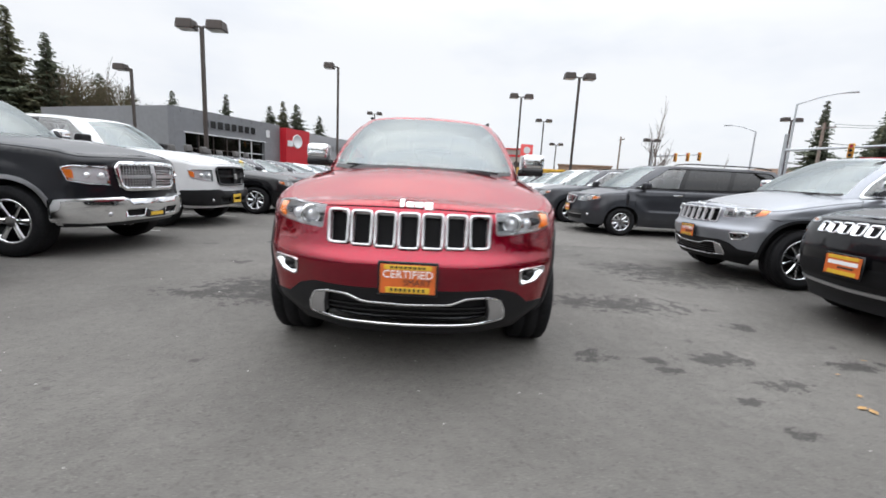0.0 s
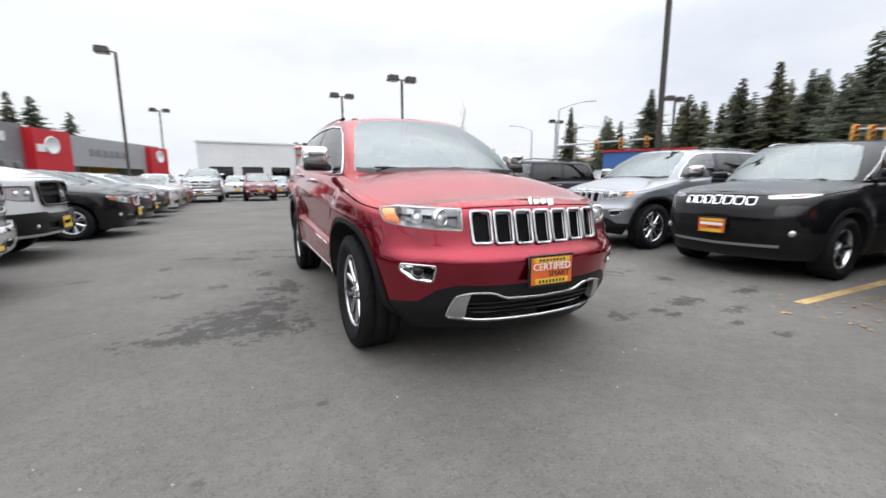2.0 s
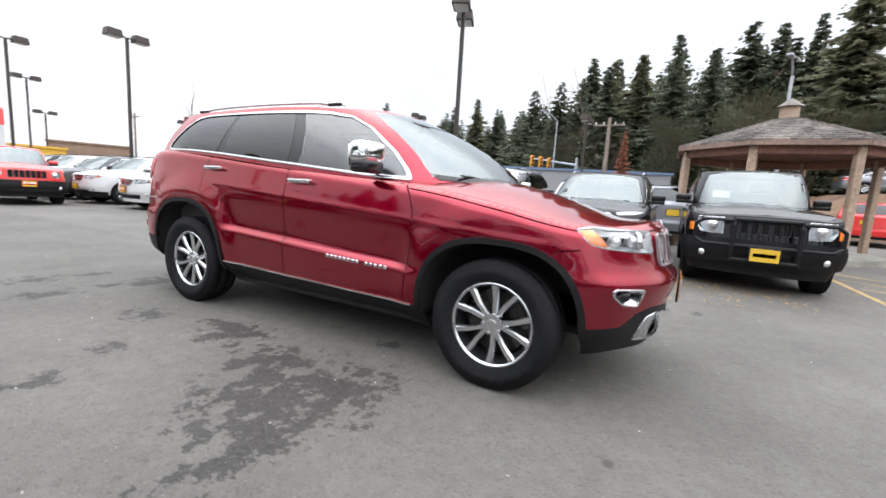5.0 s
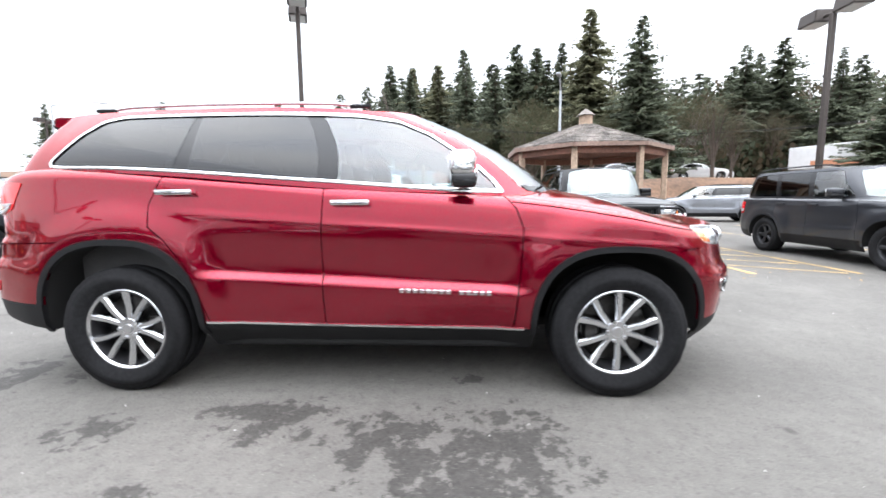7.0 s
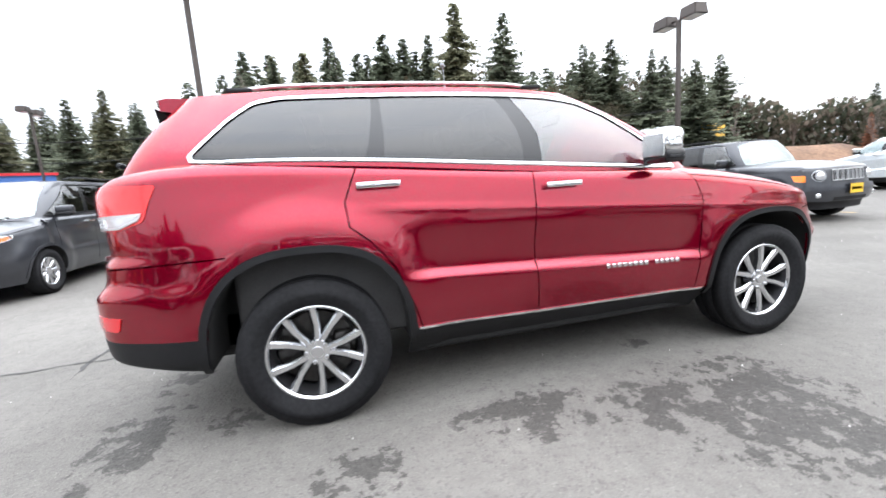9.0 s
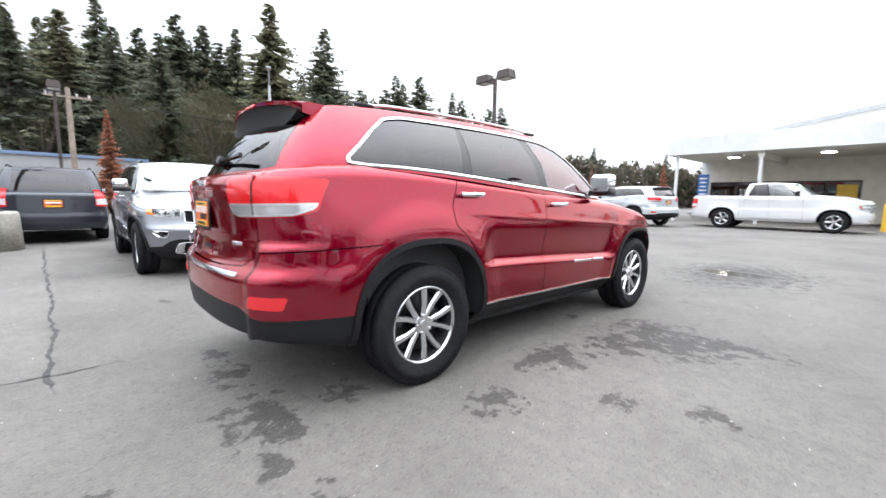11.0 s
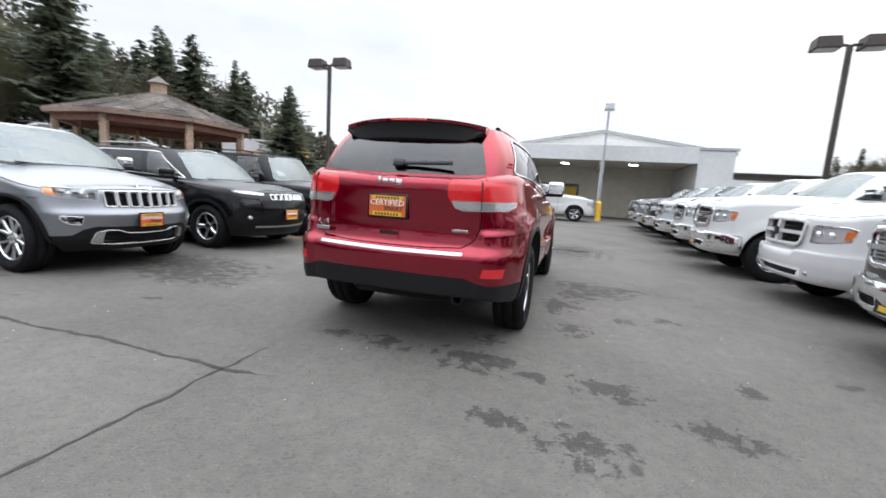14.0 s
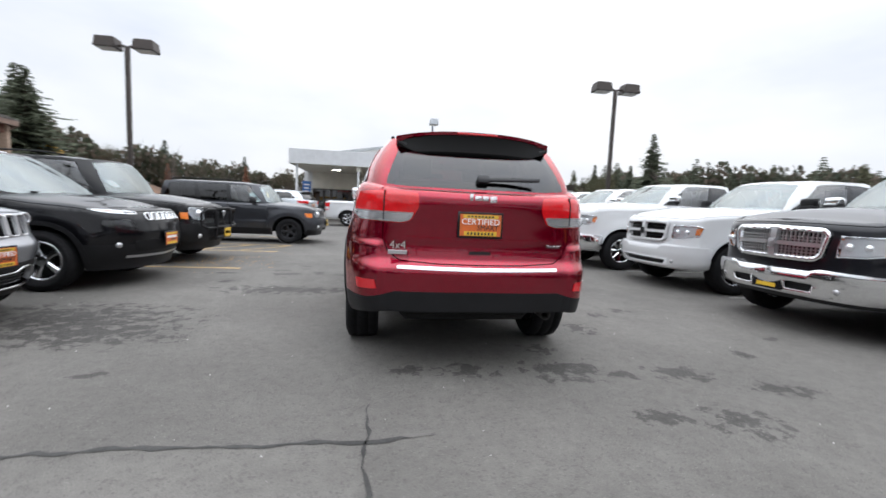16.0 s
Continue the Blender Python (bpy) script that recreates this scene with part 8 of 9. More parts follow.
def showroom():
    turn = math.degrees(math.atan2(0.937, 0.35))
    root = empty("showroom", (-18.01, 24.08, 0), turn - 1.2)

    def slab(name, u0, u1, v0, v1, z0, z1, mat):
        bm = bmesh.new()
        box(bm, (u1 - u0, v1 - v0, z1 - z0), ((u0 + u1) / 2, (v0 + v1) / 2, (z0 + z1) / 2), bevel=0.01)
        return part(name, bm, mat, root, smooth=False)

    slab("roof_deck", 0.2, 26, 0.3, 14, 4.55, 4.75, GREYWALL)
    slab("wall_end", 0.0, 0.4, 0.0, 14, 0.0, 4.9, GREYWALL)
    slab("wall_back", 0.4, 26, 13.6, 14, 0.0, 4.6, GREYWALL)
    slab("wall_far", 25.6, 26, 0.4, 13.6, 0.0, 4.6, GREYWALL)
    slab("wall_head", 0.4, 10.2, 0.0, 0.4, 3.35, 4.95, GREYWALL)
    slab("wall_pier", 0.4, 1.2, 0.0, 0.4, 0.0, 3.35, GREYWALL)
    slab("wall_pier", 8.4, 10.2, 0.0, 0.4, 0.0, 3.35, GREYWALL)
    for i in range(6):
        w = new("showroom_window")
        w.parent = root
        bm = bmesh.new()
        box(bm, (1.14, 0.03, 3.3), (1.8 + i * 1.2, 0.28, 1.66))
        part("pane", bm, DARKGLASS, w, smooth=False)
        bm = bmesh.new()
        box(bm, (0.06, 0.10, 3.34), (1.2 + i * 1.2, 0.25, 1.67))
        box(bm, (1.2, 0.10, 0.06), (1.8 + i * 1.2, 0.25, 2.3))
        part("window_frame", bm, PANEL if i > 3 else BRONZE, w, smooth=False)
    slab("trim_line", 1.1, 8.5, -0.06, 0.0, 3.30, 3.38, PANEL)
    for i in range(8):
        slab("letter_bar", 2.6 + i * 0.62, 2.6 + i * 0.62 + 0.40, -0.07, -0.002, 3.85, 4.35, GLOSSBLACK)
    slab("badge_plate", 8.55, 8.95, -0.06, -0.002, 3.75, 4.35, PANEL)
    slab("red_portal", 10.2, 13.3, -0.7, 0.4, 0.0, 4.75, REDWALL)
    slab("wall_front", 13.3, 23.2, 0.0, 0.4, 0.0, 4.65, LIGHTGREY)
    for i in range(6):
        slab("letter_bar", 16.0 + i * 0.75, 16.0 + i * 0.75 + 0.5, -0.06, -0.002, 3.3, 3.8, GREYWALL)
    slab("window_band", 14.2, 22.6, -0.03, -0.002, 0.4, 2.4, DARKGLASS)
    slab("red_portal", 23.2, 26.0, -0.5, 0.4, 0.0, 4.55, REDWALL)
    for u in (11.6, 24.6):
        v, f = spin([(0, 0.0), (0, 0.62), (0.08, 0.60), (0.08, 0.50), (0.05, 0.48), (0.05, 0.0)], 28, axis="z")
        o = mesh_object("round_badge", v, f, PANEL, root)
        o.matrix_basis = pose(u, -0.70 if u < 20 else -0.50, 3.7, 90, 0, 0)
    slab("small_sign", 10.35, 11.0, -0.76, -0.70, 3.2, 3.7, PANEL)
    for i in range(24):
        slab("panel_seam", 0.9 + i * 1.02, 0.92 + i * 1.02, -0.012, 0.0, 4.62, 4.9, BRONZE) if i < 8 else None
    return tagged(root, "low grey showroom with glazed front and red portals", "building")


showroom()


def plain_building(name, x, y, turn, length, deep, high, mat, label, openings=(), band=None, band_z=None, roof_over=0.15):
    """A flat-roofed block: front along local x at y = 0. openings: (x0, x1, z0, z1)."""
    root = empty(name, (x, y, 0), turn)
    cuts = sorted({0.0, length, *[o[0] for o in openings], *[o[1] for o in openings]})
    for a, b in zip(cuts[:-1], cuts[1:]):
        hit = [o for o in openings if o[0] <= a and o[1] >= b]
        spans = [(0.0, high)] if not hit else [(0.0, hit[0][2]), (hit[0][3], high)]
        for z0, z1 in spans:
            if z1 - z0 > 0.01:
                bm = bmesh.new()
                box(bm, (b - a, 0.3, z1 - z0), ((a + b) / 2, 0.15, (z0 + z1) / 2))
                part("wall_panel", bm, mat, root, smooth=False)
        if hit:
            bm = bmesh.new()
            box(bm, (b - a, 0.05, hit[0][3] - hit[0][2]), ((a + b) / 2, 0.22, (hit[0][2] + hit[0][3]) / 2))
            part("opening_pane", bm, DARKGLASS, root, smooth=False)
    for size, at in (((0.3, deep - 0.3, high), (0.15, deep / 2 + 0.15, high / 2)), ((0.3, deep - 0.3, high), (length - 0.15, deep / 2 + 0.15, high / 2)), ((length - 0.6, 0.3, high), (length / 2, deep - 0.15, high / 2))):
        bm = bmesh.new()
        box(bm, size, at)
        part("wall_side", bm, mat, root, smooth=False)
    bm = bmesh.new()
    box(bm, (length + 2 * roof_over, deep + 2 * roof_over, 0.2), (length / 2, deep / 2, high + 0.1))
    part("roof", bm, band or mat, root, smooth=False)
    if band_z:
        bm = bmesh.new()
        box(bm, (length, 0.05, band_z[1] - band_z[0]), (length / 2, -0.028, (band_z[0] + band_z[1]) / 2))
        part("colour_band", bm, band, root, smooth=False)
    return tagged(root, label, "building")


BLUE = plain("blue_roof_edge", (0.04, 0.12, 0.36), 0.5, grain=0.06)
ROOFBLUE = plain("faded_blue_roof_edge", (0.13, 0.19, 0.30), 0.5, grain=0.06)
TAN = plain("tan_brick_wall", (0.26, 0.18, 0.13), 0.85, grain=0.15, scale=20)
OCHRE = plain("yellow_shop_front", (0.70, 0.42, 0.05), 0.6, grain=0.08)
plain_building("car_dealership", -5.96, 57.55, -0.5, 11.8, 12, 6.2, PANEL, "white dealership with dark workshop doors", [(1.2, 4.0, 0, 3.2), (5.0, 7.6, 0, 3.2), (8.6, 11.0, 0, 3.2)])
plain_building("car_dealership", 5.89, 57.15, -4.5, 6.4, 10, 5.7, LIGHTGREY, "grey dealership block with a thin red band", [(4.6, 6.0, 0.3, 4.0)], REDWALL, (4.7, 5.0))
plain_building("shop", 10.0, 52.91, -6, 6.6, 5, 2.9, OCHRE, "low yellow shop front", [(0.8, 5.8, 0.6, 2.0)])
plain_building("shop", 19.0, 64.0, -20, 8.0, 8, 4.2, TAN, "tan brick shop with dark windows", [(1, 7, 0.6, 2.6)])
plain_building("shop", 46.5, 0.0, 103, 16.0, 9, 3.6, LIGHTGREY, "long grey building with a blue roof edge", [(2, 6, 0.8, 2.4), (8, 13, 0.8, 2.4)], ROOFBLUE, (3.3, 3.6))
plain_building("shop", 43.5, 26.5, 128, 8.0, 8, 4.2, BLUE, "low blue shop across the road", [(1, 7, 0.5, 2.6)], REDWALL, (3.6, 4.0))
plain_building("shop", 30.0, -66.0, 175, 16.0, 8, 3.2, LIGHTGREY, "low grey building far across the lot", [(2, 6, 0.8, 2.4), (9, 14, 0.8, 2.4)])
plain_building("shop", -13.5, -43.0, 180, 9.0, 6, 4.5, PANEL, "low white building with a dark roof edge", [], BRONZE, (4.05, 4.5))
pylon = empty("pylon_sign", (11.3, 52.0, 0), 0)
bm = bmesh.new()
box(bm, (1.5, 0.5, 6.2), (0, 0, 3.1), bevel=0.05)
part("panel", bm, PANEL, pylon)
bm = bmesh.new()
box(bm, (1.54, 0.54, 1.5), (0, 0, 5.35), bevel=0.04)
part("red_head", bm, plain("pale_red_sign", (0.75, 0.10, 0.10), 0.5), pylon)
bm = bmesh.new()
tube(bm, (0, -0.28, 5.35), (0, -0.31, 5.35), 0.45, None, 20)
part("round_badge", bm, PANEL, pylon)
tagged(pylon, "white pylon sign with a red head", "sign")

# ---- hillside, bank and trees ----
EARTH = plain("brown_bark_bank", (0.13, 0.075, 0.045), 0.95, grain=0.35, scale=4, bump=0.5, stain=0.3)


def hill(x, y):
    s = lambda q: max(0.0, min(1.0, q)) ** 2 * (3 - 2 * max(0.0, min(1.0, q)))
    return 2.5 * s((x - 22.5) / 3.5) * s((-7.5 - y) / 4) * s((y + 60) / 15) + 9.0 * s((x - 48) / 50)


rows, cols = 60, 44
hv = [(22 + 150 * (i / (cols - 1)) ** 1.7, -130 + 260 * j / (rows - 1), 0) for j in range(rows) for i in range(cols)]
hv = [(x, y, hill(x, y) - 0.06 + (0.15 * noise.noise((x * 0.3, y * 0.3, 0)) if hill(x, y) > 0.2 else 0)) for x, y, _ in hv]
hf = [(j * cols + i, j * cols + i + 1, (j + 1) * cols + i + 1, (j + 1) * cols + i) for j in range(rows - 1) for i in range(cols - 1)]
tagged(mesh_object("hillside", hv, hf, EARTH), "brown planted bank rising to a wooded hill", "hill", kind="structure")


def see_through(m, colour, share):
    """Thin leaves let part of the light through to their far side."""
    n, l = m.node_tree.nodes, m.node_tree.links
    tr, mix = n.new("ShaderNodeBsdfTranslucent"), n.new("ShaderNodeMixShader")
    l.new(colour, tr.inputs["Color"])
    mix.inputs[0].default_value = share
    l.new(n["Principled BSDF"].outputs[0], mix.inputs[1])
    l.new(tr.outputs[0], mix.inputs[2])
    l.new(mix.outputs[0], n["Material Output"].inputs["Surface"])
    return m


def leaf_mat(name, color, spread=0.5):
    m, n, l, b = material(name)
    geo = n.new("ShaderNodeNewGeometry")
    r = n.new("ShaderNodeMapRange")
    r.inputs["To Min"].default_value, r.inputs["To Max"].default_value = 1 - spread, 1 + spread
    l.new(geo.outputs["Random Per Island"], r.inputs["Value"])
    v = n.new("ShaderNodeVectorMath")
    v.operation = "SCALE"
    v.inputs[0].default_value = color
    l.new(r.outputs[0], v.inputs["Scale"])
    l.new(v.outputs[0], b.inputs["Base Color"])
    b.inputs["Roughness"].default_value = 0.75
    b.inputs["Specular IOR Level"].default_value = 0.2
    return see_through(m, v.outputs[0], 0.45)


FIR = leaf_mat("dark_fir_needles", (0.125, 0.140, 0.098))
FIR2 = leaf_mat("olive_fir_needles", (0.165, 0.165, 0.105))
BROWNLEAF = leaf_mat("russet_needles", (0.32, 0.15, 0.095))
BARK = plain("grey_brown_bark", (0.085, 0.065, 0.052), 0.9, grain=0.3, scale=10)
TWIG = plain("bare_twig_bark", (0.17, 0.14, 0.12), 0.9, grain=0.2, scale=10)


def conifer_mesh(seed, slim=0.2, ragged=0.35, levels=38, low=0.1, density=1.0):
    """Crown of a fir one metre high: whorls of drooping boughs, longest near the foot, set with needle sprays."""
    rnd = random.Random(seed)
    v, f = [], []
    for k in range(levels):
        t = low + (0.985 - low) * k / (levels - 1)
        cone = (1 - t) ** 0.9 * min(1.0, 0.45 + (t - low) * 6)
        reach = slim * cone * rnd.uniform(1 - ragged, 1 + ragged * 0.5)
        heft = 0.30 + 0.70 * (1 - t)
        for b in range(rnd.choice((5, 6, 7, 8)) if t < 0.9 else 5):
            a = rnd.uniform(0, 6.283)
            r = reach * rnd.uniform(0.5, 1.12) + 0.006
            droop, tip = rnd.uniform(0.25, 0.6), rnd.uniform(0.1, 0.4)
            ca, sa = math.cos(a), math.sin(a)
            n = max(2, int(r / 0.021 * density))
            for i in range(n):
                q = (i + 0.5 + rnd.uniform(-0.2, 0.2)) / n
                cx, cy, cz = ca * r * q, sa * r * q, t - droop * r * q + tip * r * q * q
                w = heft * (0.031 * (1.25 - q) * rnd.uniform(0.6, 1.4) + 0.004) / density**0.7
                for side in (-1, 1):
                    base = len(v)
                    out = w * rnd.uniform(0.9, 1.7)
                    ex, ey = cx - sa * side * out + ca * w * 1.1, cy + ca * side * out + sa * w * 1.1
                    v.extend([(cx - ca * w * 0.4, cy - sa * w * 0.4, cz + w * 0.25), (cx + ca * w * 1.2, cy + sa * w * 1.2, cz + rnd.uniform(-0.4, 0.2) * w), (ex, ey, cz - w * rnd.uniform(0.3, 1.2)), (cx - sa * side * w * 0.8, cy + ca * side * w * 0.8, cz - w * rnd.uniform(0.4, 1.2))])
                    f.append((base, base + 1, base + 2, base + 3))
    return v, f


def tree_from(name, v, f, mat, trunk, bark, label, cat="tree", group="conifers"):
    root = empty(name, (0, 0, -500))
    mesh_object("crown", v, f, mat, root, smooth=False)
    bm = bmesh.new()
    for p, q, r0, r1 in trunk:
        tube(bm, p, q, r0, r1, 7)
    part("trunk", bm, bark, root)
    return tagged(root, label, cat, group)


def plant(kind, x, y, top, spread=1.0, turn=0.0, sink=0.0):
    z = hill(x, y) if x > 22 else 0.0
    h = top - z
    c = copy_thing(kind, pose(0, 0, 0))
    c.matrix_basis = pose(x, y, z - 0.03 - sink, 0, 0, turn) @ Matrix.Diagonal((h * spread, h * spread, h, 1))
    return c


firs, low_firs = [], []
for seed, slim, rag, low, mat, word in ((1, 0.38, 0.35, 0.06, FIR, "dark green fir with drooping boughs"), (2, 0.29, 0.5, 0.16, FIR, "thin ragged dark fir"), (3, 0.46, 0.25, 0.03, FIR, "broad dense dark fir"), (4, 0.31, 0.5, 0.18, FIR2, "thin olive fir with gaps in its crown")):
    for dense, kept in ((1.0, firs), (0.55, low_firs)):
        v, f = conifer_mesh(seed, slim, rag, 58 if dense == 1 else 30, low, dense)
        kept.append(tree_from("conifer", v, f, mat, [((0, 0, 0), (0, 0, 0.5), 0.013, 0.008), ((0, 0, 0.5), (0, 0, 0.99), 0.008, 0.001)], BARK, word))

rnd = random.Random(11)
EAST_A = [(56.9, 42.2, 15.6), (58.8, 30.1, 14.8), (60.5, 26.9, 16.3), (61.8, 23.9, 14.9), (58.3, 19.2, 13.0), (50.4, 11.1, 15.4), (51.0, 8.8, 15.8), (48.5, 5.5, 16.2), (49.0, 2.1, 17.4), (46.0, -1.2, 16.0), (43.4, -4.3, 15.5),
          (64.7, 48.7, 16.6), (60.3, 53.8, 11.2), (59.1, 62.2, 16.2), (57.0, 6.1, 19.4), (57.1, 2.8, 19.0), (54.0, 15.5, 15.5), (52.0, 13.5, 13.0)]
EAST_B = [(75.7, 12.3, 25.8), (76.2, 8.2, 25.4), (71.6, 3.8, 22.9), (56.7, -1.0, 21.8), (61.6, -5.2, 21.3), (56.2, -8.2, 22.1), (55.9, -10.8, 21.5), (50.3, -12.9, 20.1), (42.8, -14.0, 20.7), (57.9, -34.6, 17.7), (43.1, -30.1, 16.9),
          (41.4, -32.7, 16.9), (38.7, -36.1, 15.0), (56.1, -8.5, 19.7), (54.9, -13.4, 19.4), (46.0, -33.5, 17.0), (39.8, -38.8, 14.6), (38.8, -46.1, 14.6)]
FAR = [(-28.1, -36.5, 10.3), (-27.8, -48.1, 8.1), (-29.6, -47.2, 7.7), (-31.0, -45.0, 7.9), (24.2, -27.1, 9.5), (30.2, -58.2, 9.1), (20.9, -61.7, 7.8), (25.0, -65.7, 6.7), (-41.9, 38.3, 15.2), (-40.0, 40.1, 13.5),
       (-44.5, 36.0, 16.0), (-43.6, 56.3, 11.5), (-39.4, 59.1, 11.7), (-35.6, 67.0, 12.9), (-27.6, 70.5, 12.9), (-25.5, 71.2, 12.6), (-29.5, 69.5, 11.8), (-23.3, 77.2, 11.6), (-46.5, 33.5, 17.0)]
for k, (x, y, z) in enumerate(EAST_A + EAST_B + FAR):
    plant(firs[(0, 1, 3, 0, 2, 2)[k % 6]], x, y, z, rnd.uniform(1.1, 1.5), rnd.uniform(0, 360))
plant(firs[2], 35.7, -16.4, 17.0, 1.15, 40)
plant(firs[2], -43.5, 36.5, 17.5, 1.05, 80)
plant(firs[2], -39.5, 46.0, 11.0, 1.2, 10)
plant(firs[0], -47.0, 38.5, 19.0, 1.2, 150)
# a second rank close behind the first, a little lower
for k, (x, y, z) in enumerate(EAST_A + EAST_B):
    for step in (7, 13):
        x2, y2 = x + step + rnd.uniform(-2, 2), y + rnd.uniform(-3.5, 3.5)
        plant(low_firs[(k + step) % 4], x2, y2, z * rnd.uniform(0.74, 0.97) + step * 0.1, rnd.uniform(1.1, 1.5), rnd.uniform(0, 360))
# the deeper ranks of the wood on the hill
for k in range(90):
    x, y = rnd.uniform(62, 100), -62 + 122 * k / 90 + rnd.uniform(-2, 2)
    plant(low_firs[k % 4], x, y, hill(x, y) + rnd.uniform(9.0, 12.5) + (3 if -30 < y < 12 else 0), rnd.uniform(0.9, 1.4), rnd.uniform(0, 360))
# far wooded ridge to the south-west
for k in range(40):
    a = radians(203 + 41 * k / 40 + rnd.uniform(-0.6, 0.6))
    d = rnd.uniform(95, 125)
    plant(low_firs[(2, 0, 2, 3)[k % 4]], d * math.cos(a), d * math.sin(a), rnd.uniform(10.0, 15.0), rnd.uniform(1.0, 1.4), rnd.uniform(0, 360))


def foliage(name, label, count, spot, size, mat):
    """Loose leafy and twiggy mass: many small tilted blades at places given by spot()."""
    bv, bf = [], []
    for k in range(count):
        p = Vector(spot())
        s, a, t = rnd.uniform(*size), rnd.uniform(0, 6.28), rnd.uniform(-0.8, 0.8)
        u, w = Vector((math.cos(a), math.sin(a), t)) * s, Vector((-math.sin(a) * 0.6, math.cos(a) * 0.6, 1.2)) * s
        i = len(bv)
        bv += [tuple(p), tuple(p + u), tuple(p + u * 0.7 + w), tuple(p - u * 0.3 + w * 0.8)]
        bf.append((i, i + 1, i + 2, i + 3))
    return tagged(mesh_object(name, bv, bf, mat, smooth=False), label, "brush", kind="stuff")


def mixed_leaf(name, *colors):
    m, n, l, b = material(name)
    geo, ramp = n.new("ShaderNodeNewGeometry"), n.new("ShaderNodeValToRGB")
    ramp.color_ramp.interpolation = "CONSTANT"
    for i, c in enumerate(colors):
        e = ramp.color_ramp.elements[i] if i < 2 else ramp.color_ramp.elements.new(0.99)
        e.position, e.color = i / len(colors), (*c, 1)
    l.new(geo.outputs["Random Per Island"], ramp.inputs[0])
    l.new(ramp.outputs[0], b.inputs["Base Color"])
    b.inputs["Roughness"].default_value, b.inputs["Specular IOR Level"].default_value = 0.8, 0.15
    return see_through(m, ramp.outputs[0], 0.4)


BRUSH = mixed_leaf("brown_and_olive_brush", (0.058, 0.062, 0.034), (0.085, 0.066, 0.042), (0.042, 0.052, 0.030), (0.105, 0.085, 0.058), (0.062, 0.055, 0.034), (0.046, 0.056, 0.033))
# the brush tones made paler: distance haze is put into these leaf colours
HAZED_WOODLAND = mixed_leaf("far_woodland", (0.085, 0.092, 0.060), (0.135, 0.112, 0.085), (0.060, 0.072, 0.050), (0.165, 0.132, 0.105), (0.080, 0.078, 0.056), (0.110, 0.100, 0.074))


def ridge_spot():
    turn = rnd.uniform(198, 252)
    a, d = radians(turn), rnd.uniform(112, 130)
    x, y = d * math.cos(a), d * math.sin(a)
    top = 11.0 + 4.0 * noise.noise((x * 0.06, y * 0.06, 0)) + 3.5 * noise.noise((x * 0.25, y * 0.25, 3))
    return x, y, top * min(1.0, max(0.3, (252 - turn) / 14)) * rnd.random() ** 0.8


def west_spot():
    x = rnd.uniform(-42, -27)
    y = 44 + (x + 42) * 0.75 + rnd.uniform(-2.5, 2.5)
    top = (8.0 + 2.5 * noise.noise((x * 0.25, y * 0.25, 5))) * (1 - 0.03 * (x + 42))
    return x, y, top * rnd.random() ** 0.9


def brush_spot():
    if rnd.random() < 0.25:
        x, y = rnd.uniform(36, 48), rnd.uniform(-60, -10)
        top = 3.2
    else:
        x, y = rnd.uniform(50, 66), rnd.uniform(-62, 26)
        top = (12.0 + 5.0 * noise.noise((y * 0.13, x * 0.1, 0))) * min(1.0, max(0.12, (24 - y) / 26)) + 1.5 * noise.noise((y * 0.5, x * 0.4, 3))
    return x, y, hill(x, y) + top * rnd.random() ** 1.2


def south_spot():
    q = rnd.random()
    x, y = 44 - 38 * q + rnd.uniform(-2, 2), -42 - 30 * q + rnd.uniform(-2, 2)
    top = 5.0 + 2.0 * noise.noise((x * 0.2, y * 0.2, 7)) + 1.6 * noise.noise((x * 0.6, y * 0.6, 2))
    return x, y, hill(x, y) + top * rnd.random() ** 0.8


# russet column
v, f = conifer_mesh(9, 0.22, 0.25, 70, 0.03)
russet = tree_from("conifer", v, f, BROWNLEAF, [((0, 0, 0), (0, 0, 0.9), 0.014, 0.004)], BARK, "narrow russet-brown conifer column", group="")
plant(russet, 27.7, 0.9, 5.9, 0.95)
for x, y, z in ((19.0, -56.0, 6.0), (27.0, -52.0, 5.6)):
    plant(russet, x, y, z, 1.0, 70)


def bare_tree_mesh(seed, levels=6, spread=0.5):
    rnd = random.Random(seed)
    seg = []

    def grow(p, d, length, r, k):
        q = p + d * length
        seg.append((p, q, r, r * 0.7))
        if k == 0:
            return
        for i in range(rnd.choice((2, 3, 3)) if k < levels else 4):
            e = (d + Vector((rnd.uniform(-1, 1), rnd.uniform(-1, 1), rnd.uniform(0.0, 0.8))) * (0.18 if i == 0 else spread * 1.6)).normalized()
            grow(q if i == 0 else p.lerp(q, rnd.uniform(0.35, 1.0)), e, length * (rnd.uniform(0.85, 0.98) if i == 0 else rnd.uniform(0.45, 0.7)), r * (0.74 if i == 0 else 0.5), k - 1)

    grow(Vector((0, 0, 0)), Vector((0, 0, 1)), 0.26, 0.016, levels)
    top = max(s[1].z for s in seg)
    return [(tuple(a / top), tuple(b / top), r0 / top, r1 / top) for a, b, r0, r1 in seg]


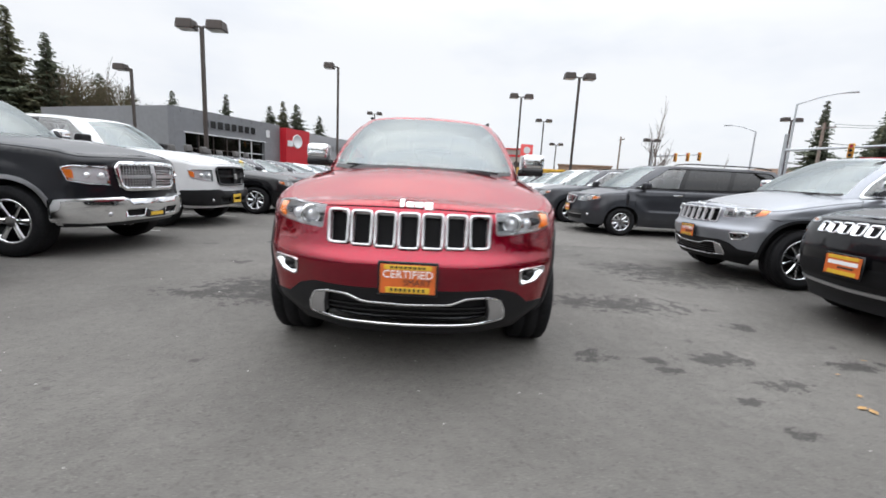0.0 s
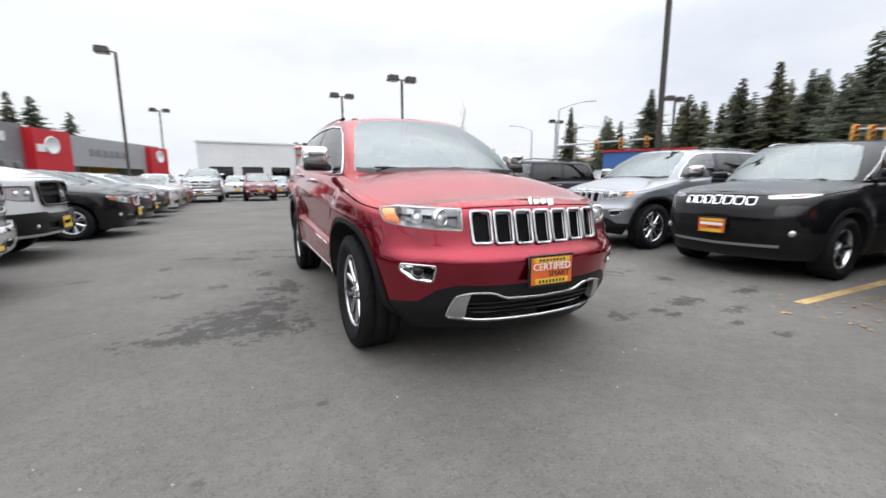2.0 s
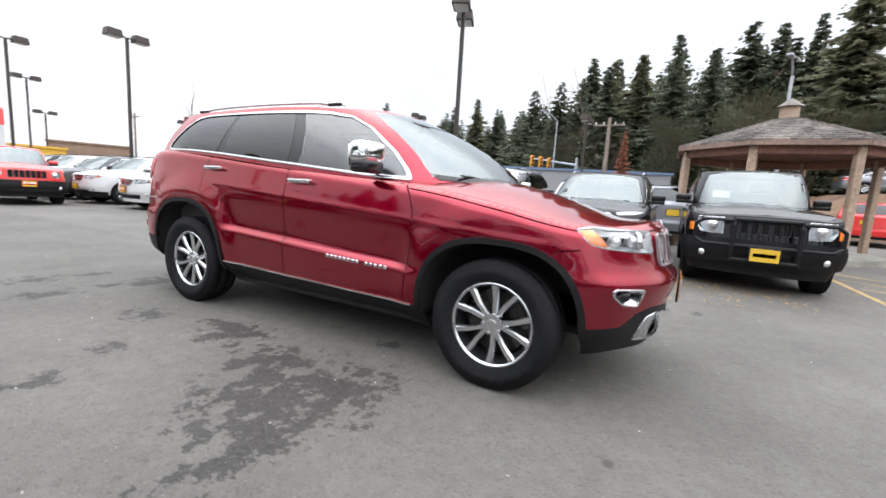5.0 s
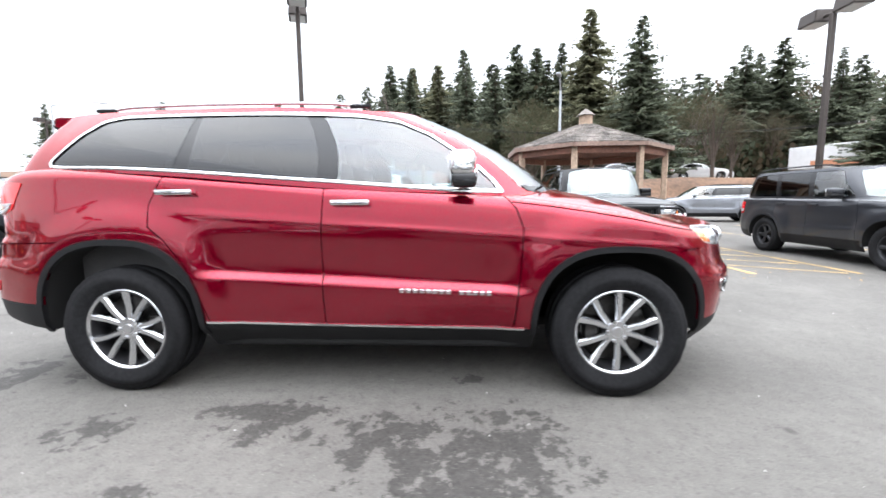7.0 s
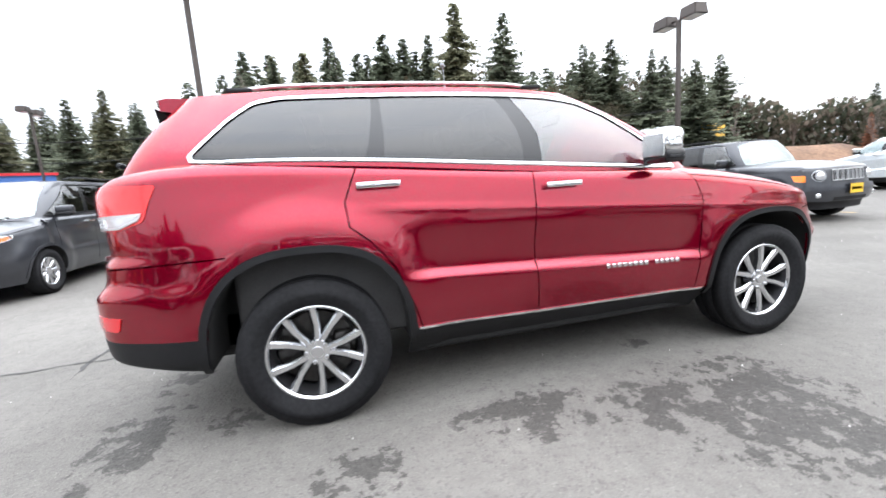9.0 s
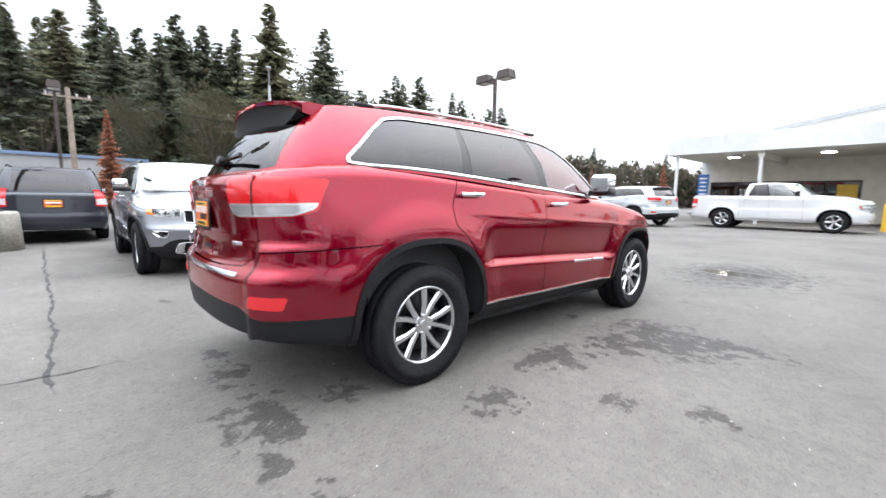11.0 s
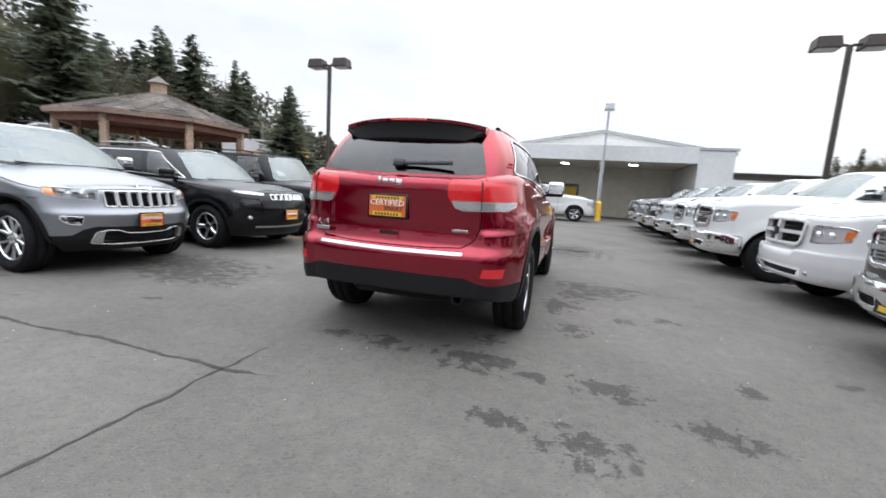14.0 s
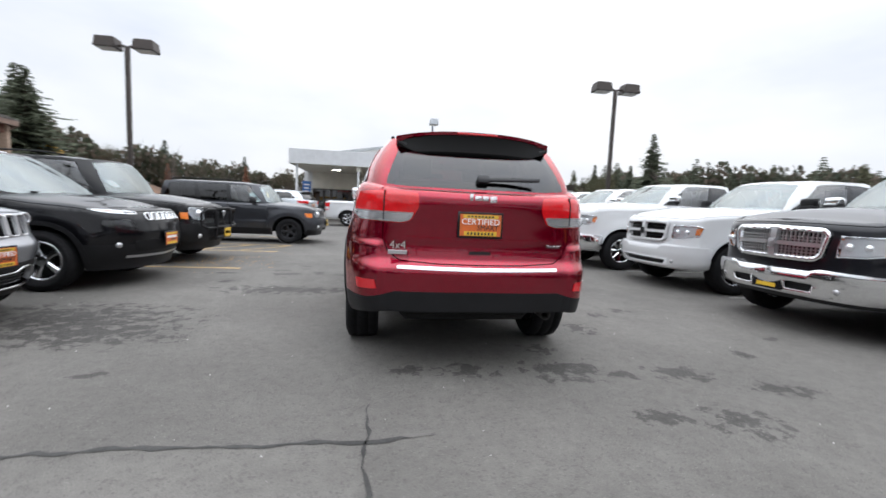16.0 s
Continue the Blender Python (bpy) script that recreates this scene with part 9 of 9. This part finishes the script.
def bare_tree(seed, label, spread, mat):
    root = empty("bare_tree", (0, 0, -500))
    segs = bare_tree_mesh(seed, 6, spread)
    v, f = [], []
    trunk = [s for s in segs if s[2] > 0.009]
    for a, b, r0, r1 in [s for s in segs if s[2] <= 0.009]:
        a, b = Vector(a), Vector(b)
        d = (b - a).normalized()
        u = d.orthogonal().normalized()
        w = d.cross(u)
        k = len(v)
        for c, r in ((a, max(r0, 0.0010)), (b, max(r1, 0.0007))):
            for j in range(3):
                t = j * 2.094
                v.append(tuple(c + (u * math.cos(t) + w * math.sin(t)) * r))
        for j in range(3):
            f.append((k + j, k + (j + 1) % 3, k + 3 + (j + 1) % 3, k + 3 + j))
    mesh_object("crown", v, f, mat, root, smooth=False)
    bm = bmesh.new()
    for a, b, r0, r1 in trunk:
        tube(bm, a, b, r0, r1, 7)
    part("trunk", bm, mat, root)
    return tagged(root, label, "tree", "bare trees")


def twiggy_tree(seed, label, twigs):
    """A leafless tree whose crown is a haze of fine brown twigs."""
    rnd = random.Random(seed)
    root = empty("bare_tree", (0, 0, -500))
    v, f = [], []
    lumps = [(rnd.uniform(-0.16, 0.16), rnd.uniform(-0.16, 0.16), rnd.uniform(0.38, 0.80), rnd.uniform(0.10, 0.19)) for _ in range(16)]
    for k in range(5200):
        lx, ly, lz, lr = rnd.choice(lumps)
        d = Vector((rnd.gauss(0, 1), rnd.gauss(0, 1), rnd.gauss(0, 1))).normalized() * lr * rnd.random() ** 0.45
        p = Vector((lx, ly, lz)) + d
        up = (Vector((p.x, p.y, 0.35)) + Vector((rnd.uniform(-0.3, 0.3), rnd.uniform(-0.3, 0.3), rnd.uniform(-0.1, 0.3)))).normalized() * rnd.uniform(0.02, 0.055)
        side = up.orthogonal().normalized() * rnd.uniform(0.0016, 0.0034)
        i = len(v)
        v += [tuple(p - side), tuple(p + side), tuple(p + up)]
        f.append((i, i + 1, i + 2))
    mesh_object("crown", v, f, twigs, root, smooth=False)
    bm = bmesh.new()
    tube(bm, (0, 0, 0), (0, 0, 0.40), 0.020, 0.014, 7)
    for lx, ly, lz, lr in lumps:
        tube(bm, (0, 0, rnd.uniform(0.12, 0.40)), (lx, ly, lz), 0.009, 0.003, 5)
    part("trunk", bm, BARK, root)
    return tagged(root, label, "tree", "bare trees")


HAZE = mixed_leaf("fine_brown_twigs", (0.13, 0.108, 0.07), (0.105, 0.09, 0.058), (0.155, 0.125, 0.085), (0.085, 0.085, 0.05))
OLIVE = mixed_leaf("dark_olive_twigs", (0.075, 0.078, 0.044), (0.095, 0.080, 0.050), (0.055, 0.066, 0.036), (0.105, 0.095, 0.060))
twiggy = [twiggy_tree(4, "leafless tree with a brown haze of twigs", HAZE), twiggy_tree(5, "leafless tree with a dark olive haze of twigs", OLIVE)]
TWIGGY = [(31.2, -20.5, 9.8), (34.5, -24.0, 9.0), (33.0, -9.5, 9.5), (38.0, -7.0, 10.5), (41.0, -2.0, 10.0), (44.0, 4.0, 9.5), (47.0, 9.5, 10.0), (37.0, -29.0, 9.5), (40.0, -19.0, 12.0), (43.0, -24.0, 12.5), (36.0, -13.0, 9.0), (46.0, -9.0, 13.0),
          (-39.5, 40.5, 11.0), (-36.0, 43.0, 10.5), (-33.0, 46.0, 8.5), (14.0, -58.0, 6.5), (22.0, -50.0, 6.5), (30.0, -46.0, 7.0), (-24.0, -40.0, 6.5)]
for k, (x, y, z) in enumerate(TWIGGY):
    plant(twiggy[0 if k < 2 or k in (7, 12, 13, 15, 17) else 1], x, y, z, rnd.uniform(0.85, 1.25), rnd.uniform(0, 360))
bares = [bare_tree(3, "leafless grey-brown tree with fine twigs", 0.40, TWIG), bare_tree(8, "leafless spreading tree with brown twigs", 0.55, TWIG)]
BARE = [(24.9, 44.6, 12.1), (-39.2, 40.7, 10.5), (-36.8, 42.7, 11.9), (-34.5, 44.0, 9.5), (33.3, 45.5, 5.8), (9.6, -48.1, 6.2), (25.7, -50.1, 7.4), (20.0, -52.8, 5.1), (28.5, -36.3, 6.5),
        (50.6, 10.5, 17.0), (48.3, 6.9, 16.2), (40.7, -35.1, 15.5), (41.1, -23.7, 11.8), (38.5, -25.7, 9.5), (36.6, -22.5, 8.5), (-26.6, -31.4, 6.8), (-32, 46.5, 8.5), (45, -20, 12), (44, -26, 12)]
for k, (x, y, z) in enumerate(BARE):
    plant(bares[k % 2], x, y, z, rnd.uniform(0.9, 1.3), rnd.uniform(0, 360))

for base in firs + low_firs + [russet] + bares + twiggy:
    for o in (*base.children_recursive, base):
        bpy.data.objects.remove(o)

# undergrowth along the foot of the wood, and the woods on the far ridge
foliage("undergrowth", "brown and olive brush under the firs", 90000, brush_spot, (0.14, 0.44), BRUSH)
foliage("thicket", "brown leafless thicket behind the showroom", 7000, west_spot, (0.15, 0.4), BRUSH)
# ridge and hedgerow take the paler colours that carry the haze
foliage("far_woodland", "far brown and dark green wooded ridge", 42000, ridge_spot, (0.35, 0.85), HAZED_WOODLAND)
foliage("hedgerow", "brown and dark green hedgerow far across the lot", 14000, south_spot, (0.15, 0.45), HAZED_WOODLAND)
# cars on the upper terrace, and along the bank
for x, y, a, mat, word in ((33.5, -20.5, 0, WHITE, "white"), (36.5, -23.0, 10, WHITE, "white"), (33.0, -14.0, 5, SILVER, "silver")):
    c = copy_thing(sedan, pose(x, y, hill(x, y) + 0.02, 0, 0, a))
    tagged(recolour(c, [(BLACK, mat)]), f"{word} saloon car parked on the upper terrace")
PEACH = plain("faded_orange_paint", (0.50, 0.22, 0.12), 0.5, grain=0.08)
box_truck = empty("box_truck", (27.5, -27.0, 0), 20)
box_truck.location.z = hill(27.5, -27.0)
for name, size, at, mat in (("cargo_box", (5.2, 2.3, 1.6), (0, 0, 1.40), PANEL), ("stripe", (3.0, 0.03, 0.4), (-0.4, 1.168, 0.95), PEACH), ("cab", (1.8, 2.1, 1.5), (-3.6, 0, 1.15), OCHRE), ("chassis", (6.8, 0.9, 0.25), (-0.8, 0, 0.5), VOID)):
    bm = bmesh.new()
    box(bm, size, at, bevel=0.04 if name != "stripe" else 0.005)
    part(name, bm, mat, box_truck)
for x in (-3.6, 1.4):
    for s in (-1, 1):
        wheel(box_truck, (x, s * 1.0, 0.42), 1, 0.42, 0.25, 0.24, 5, False, LAMPGREY, detail=0).matrix_basis = pose(x, s * 0.95, 0.42, 0, 0, 90 * s)
tagged(box_truck, "white box truck with an orange stripe on the upper lot", "truck")
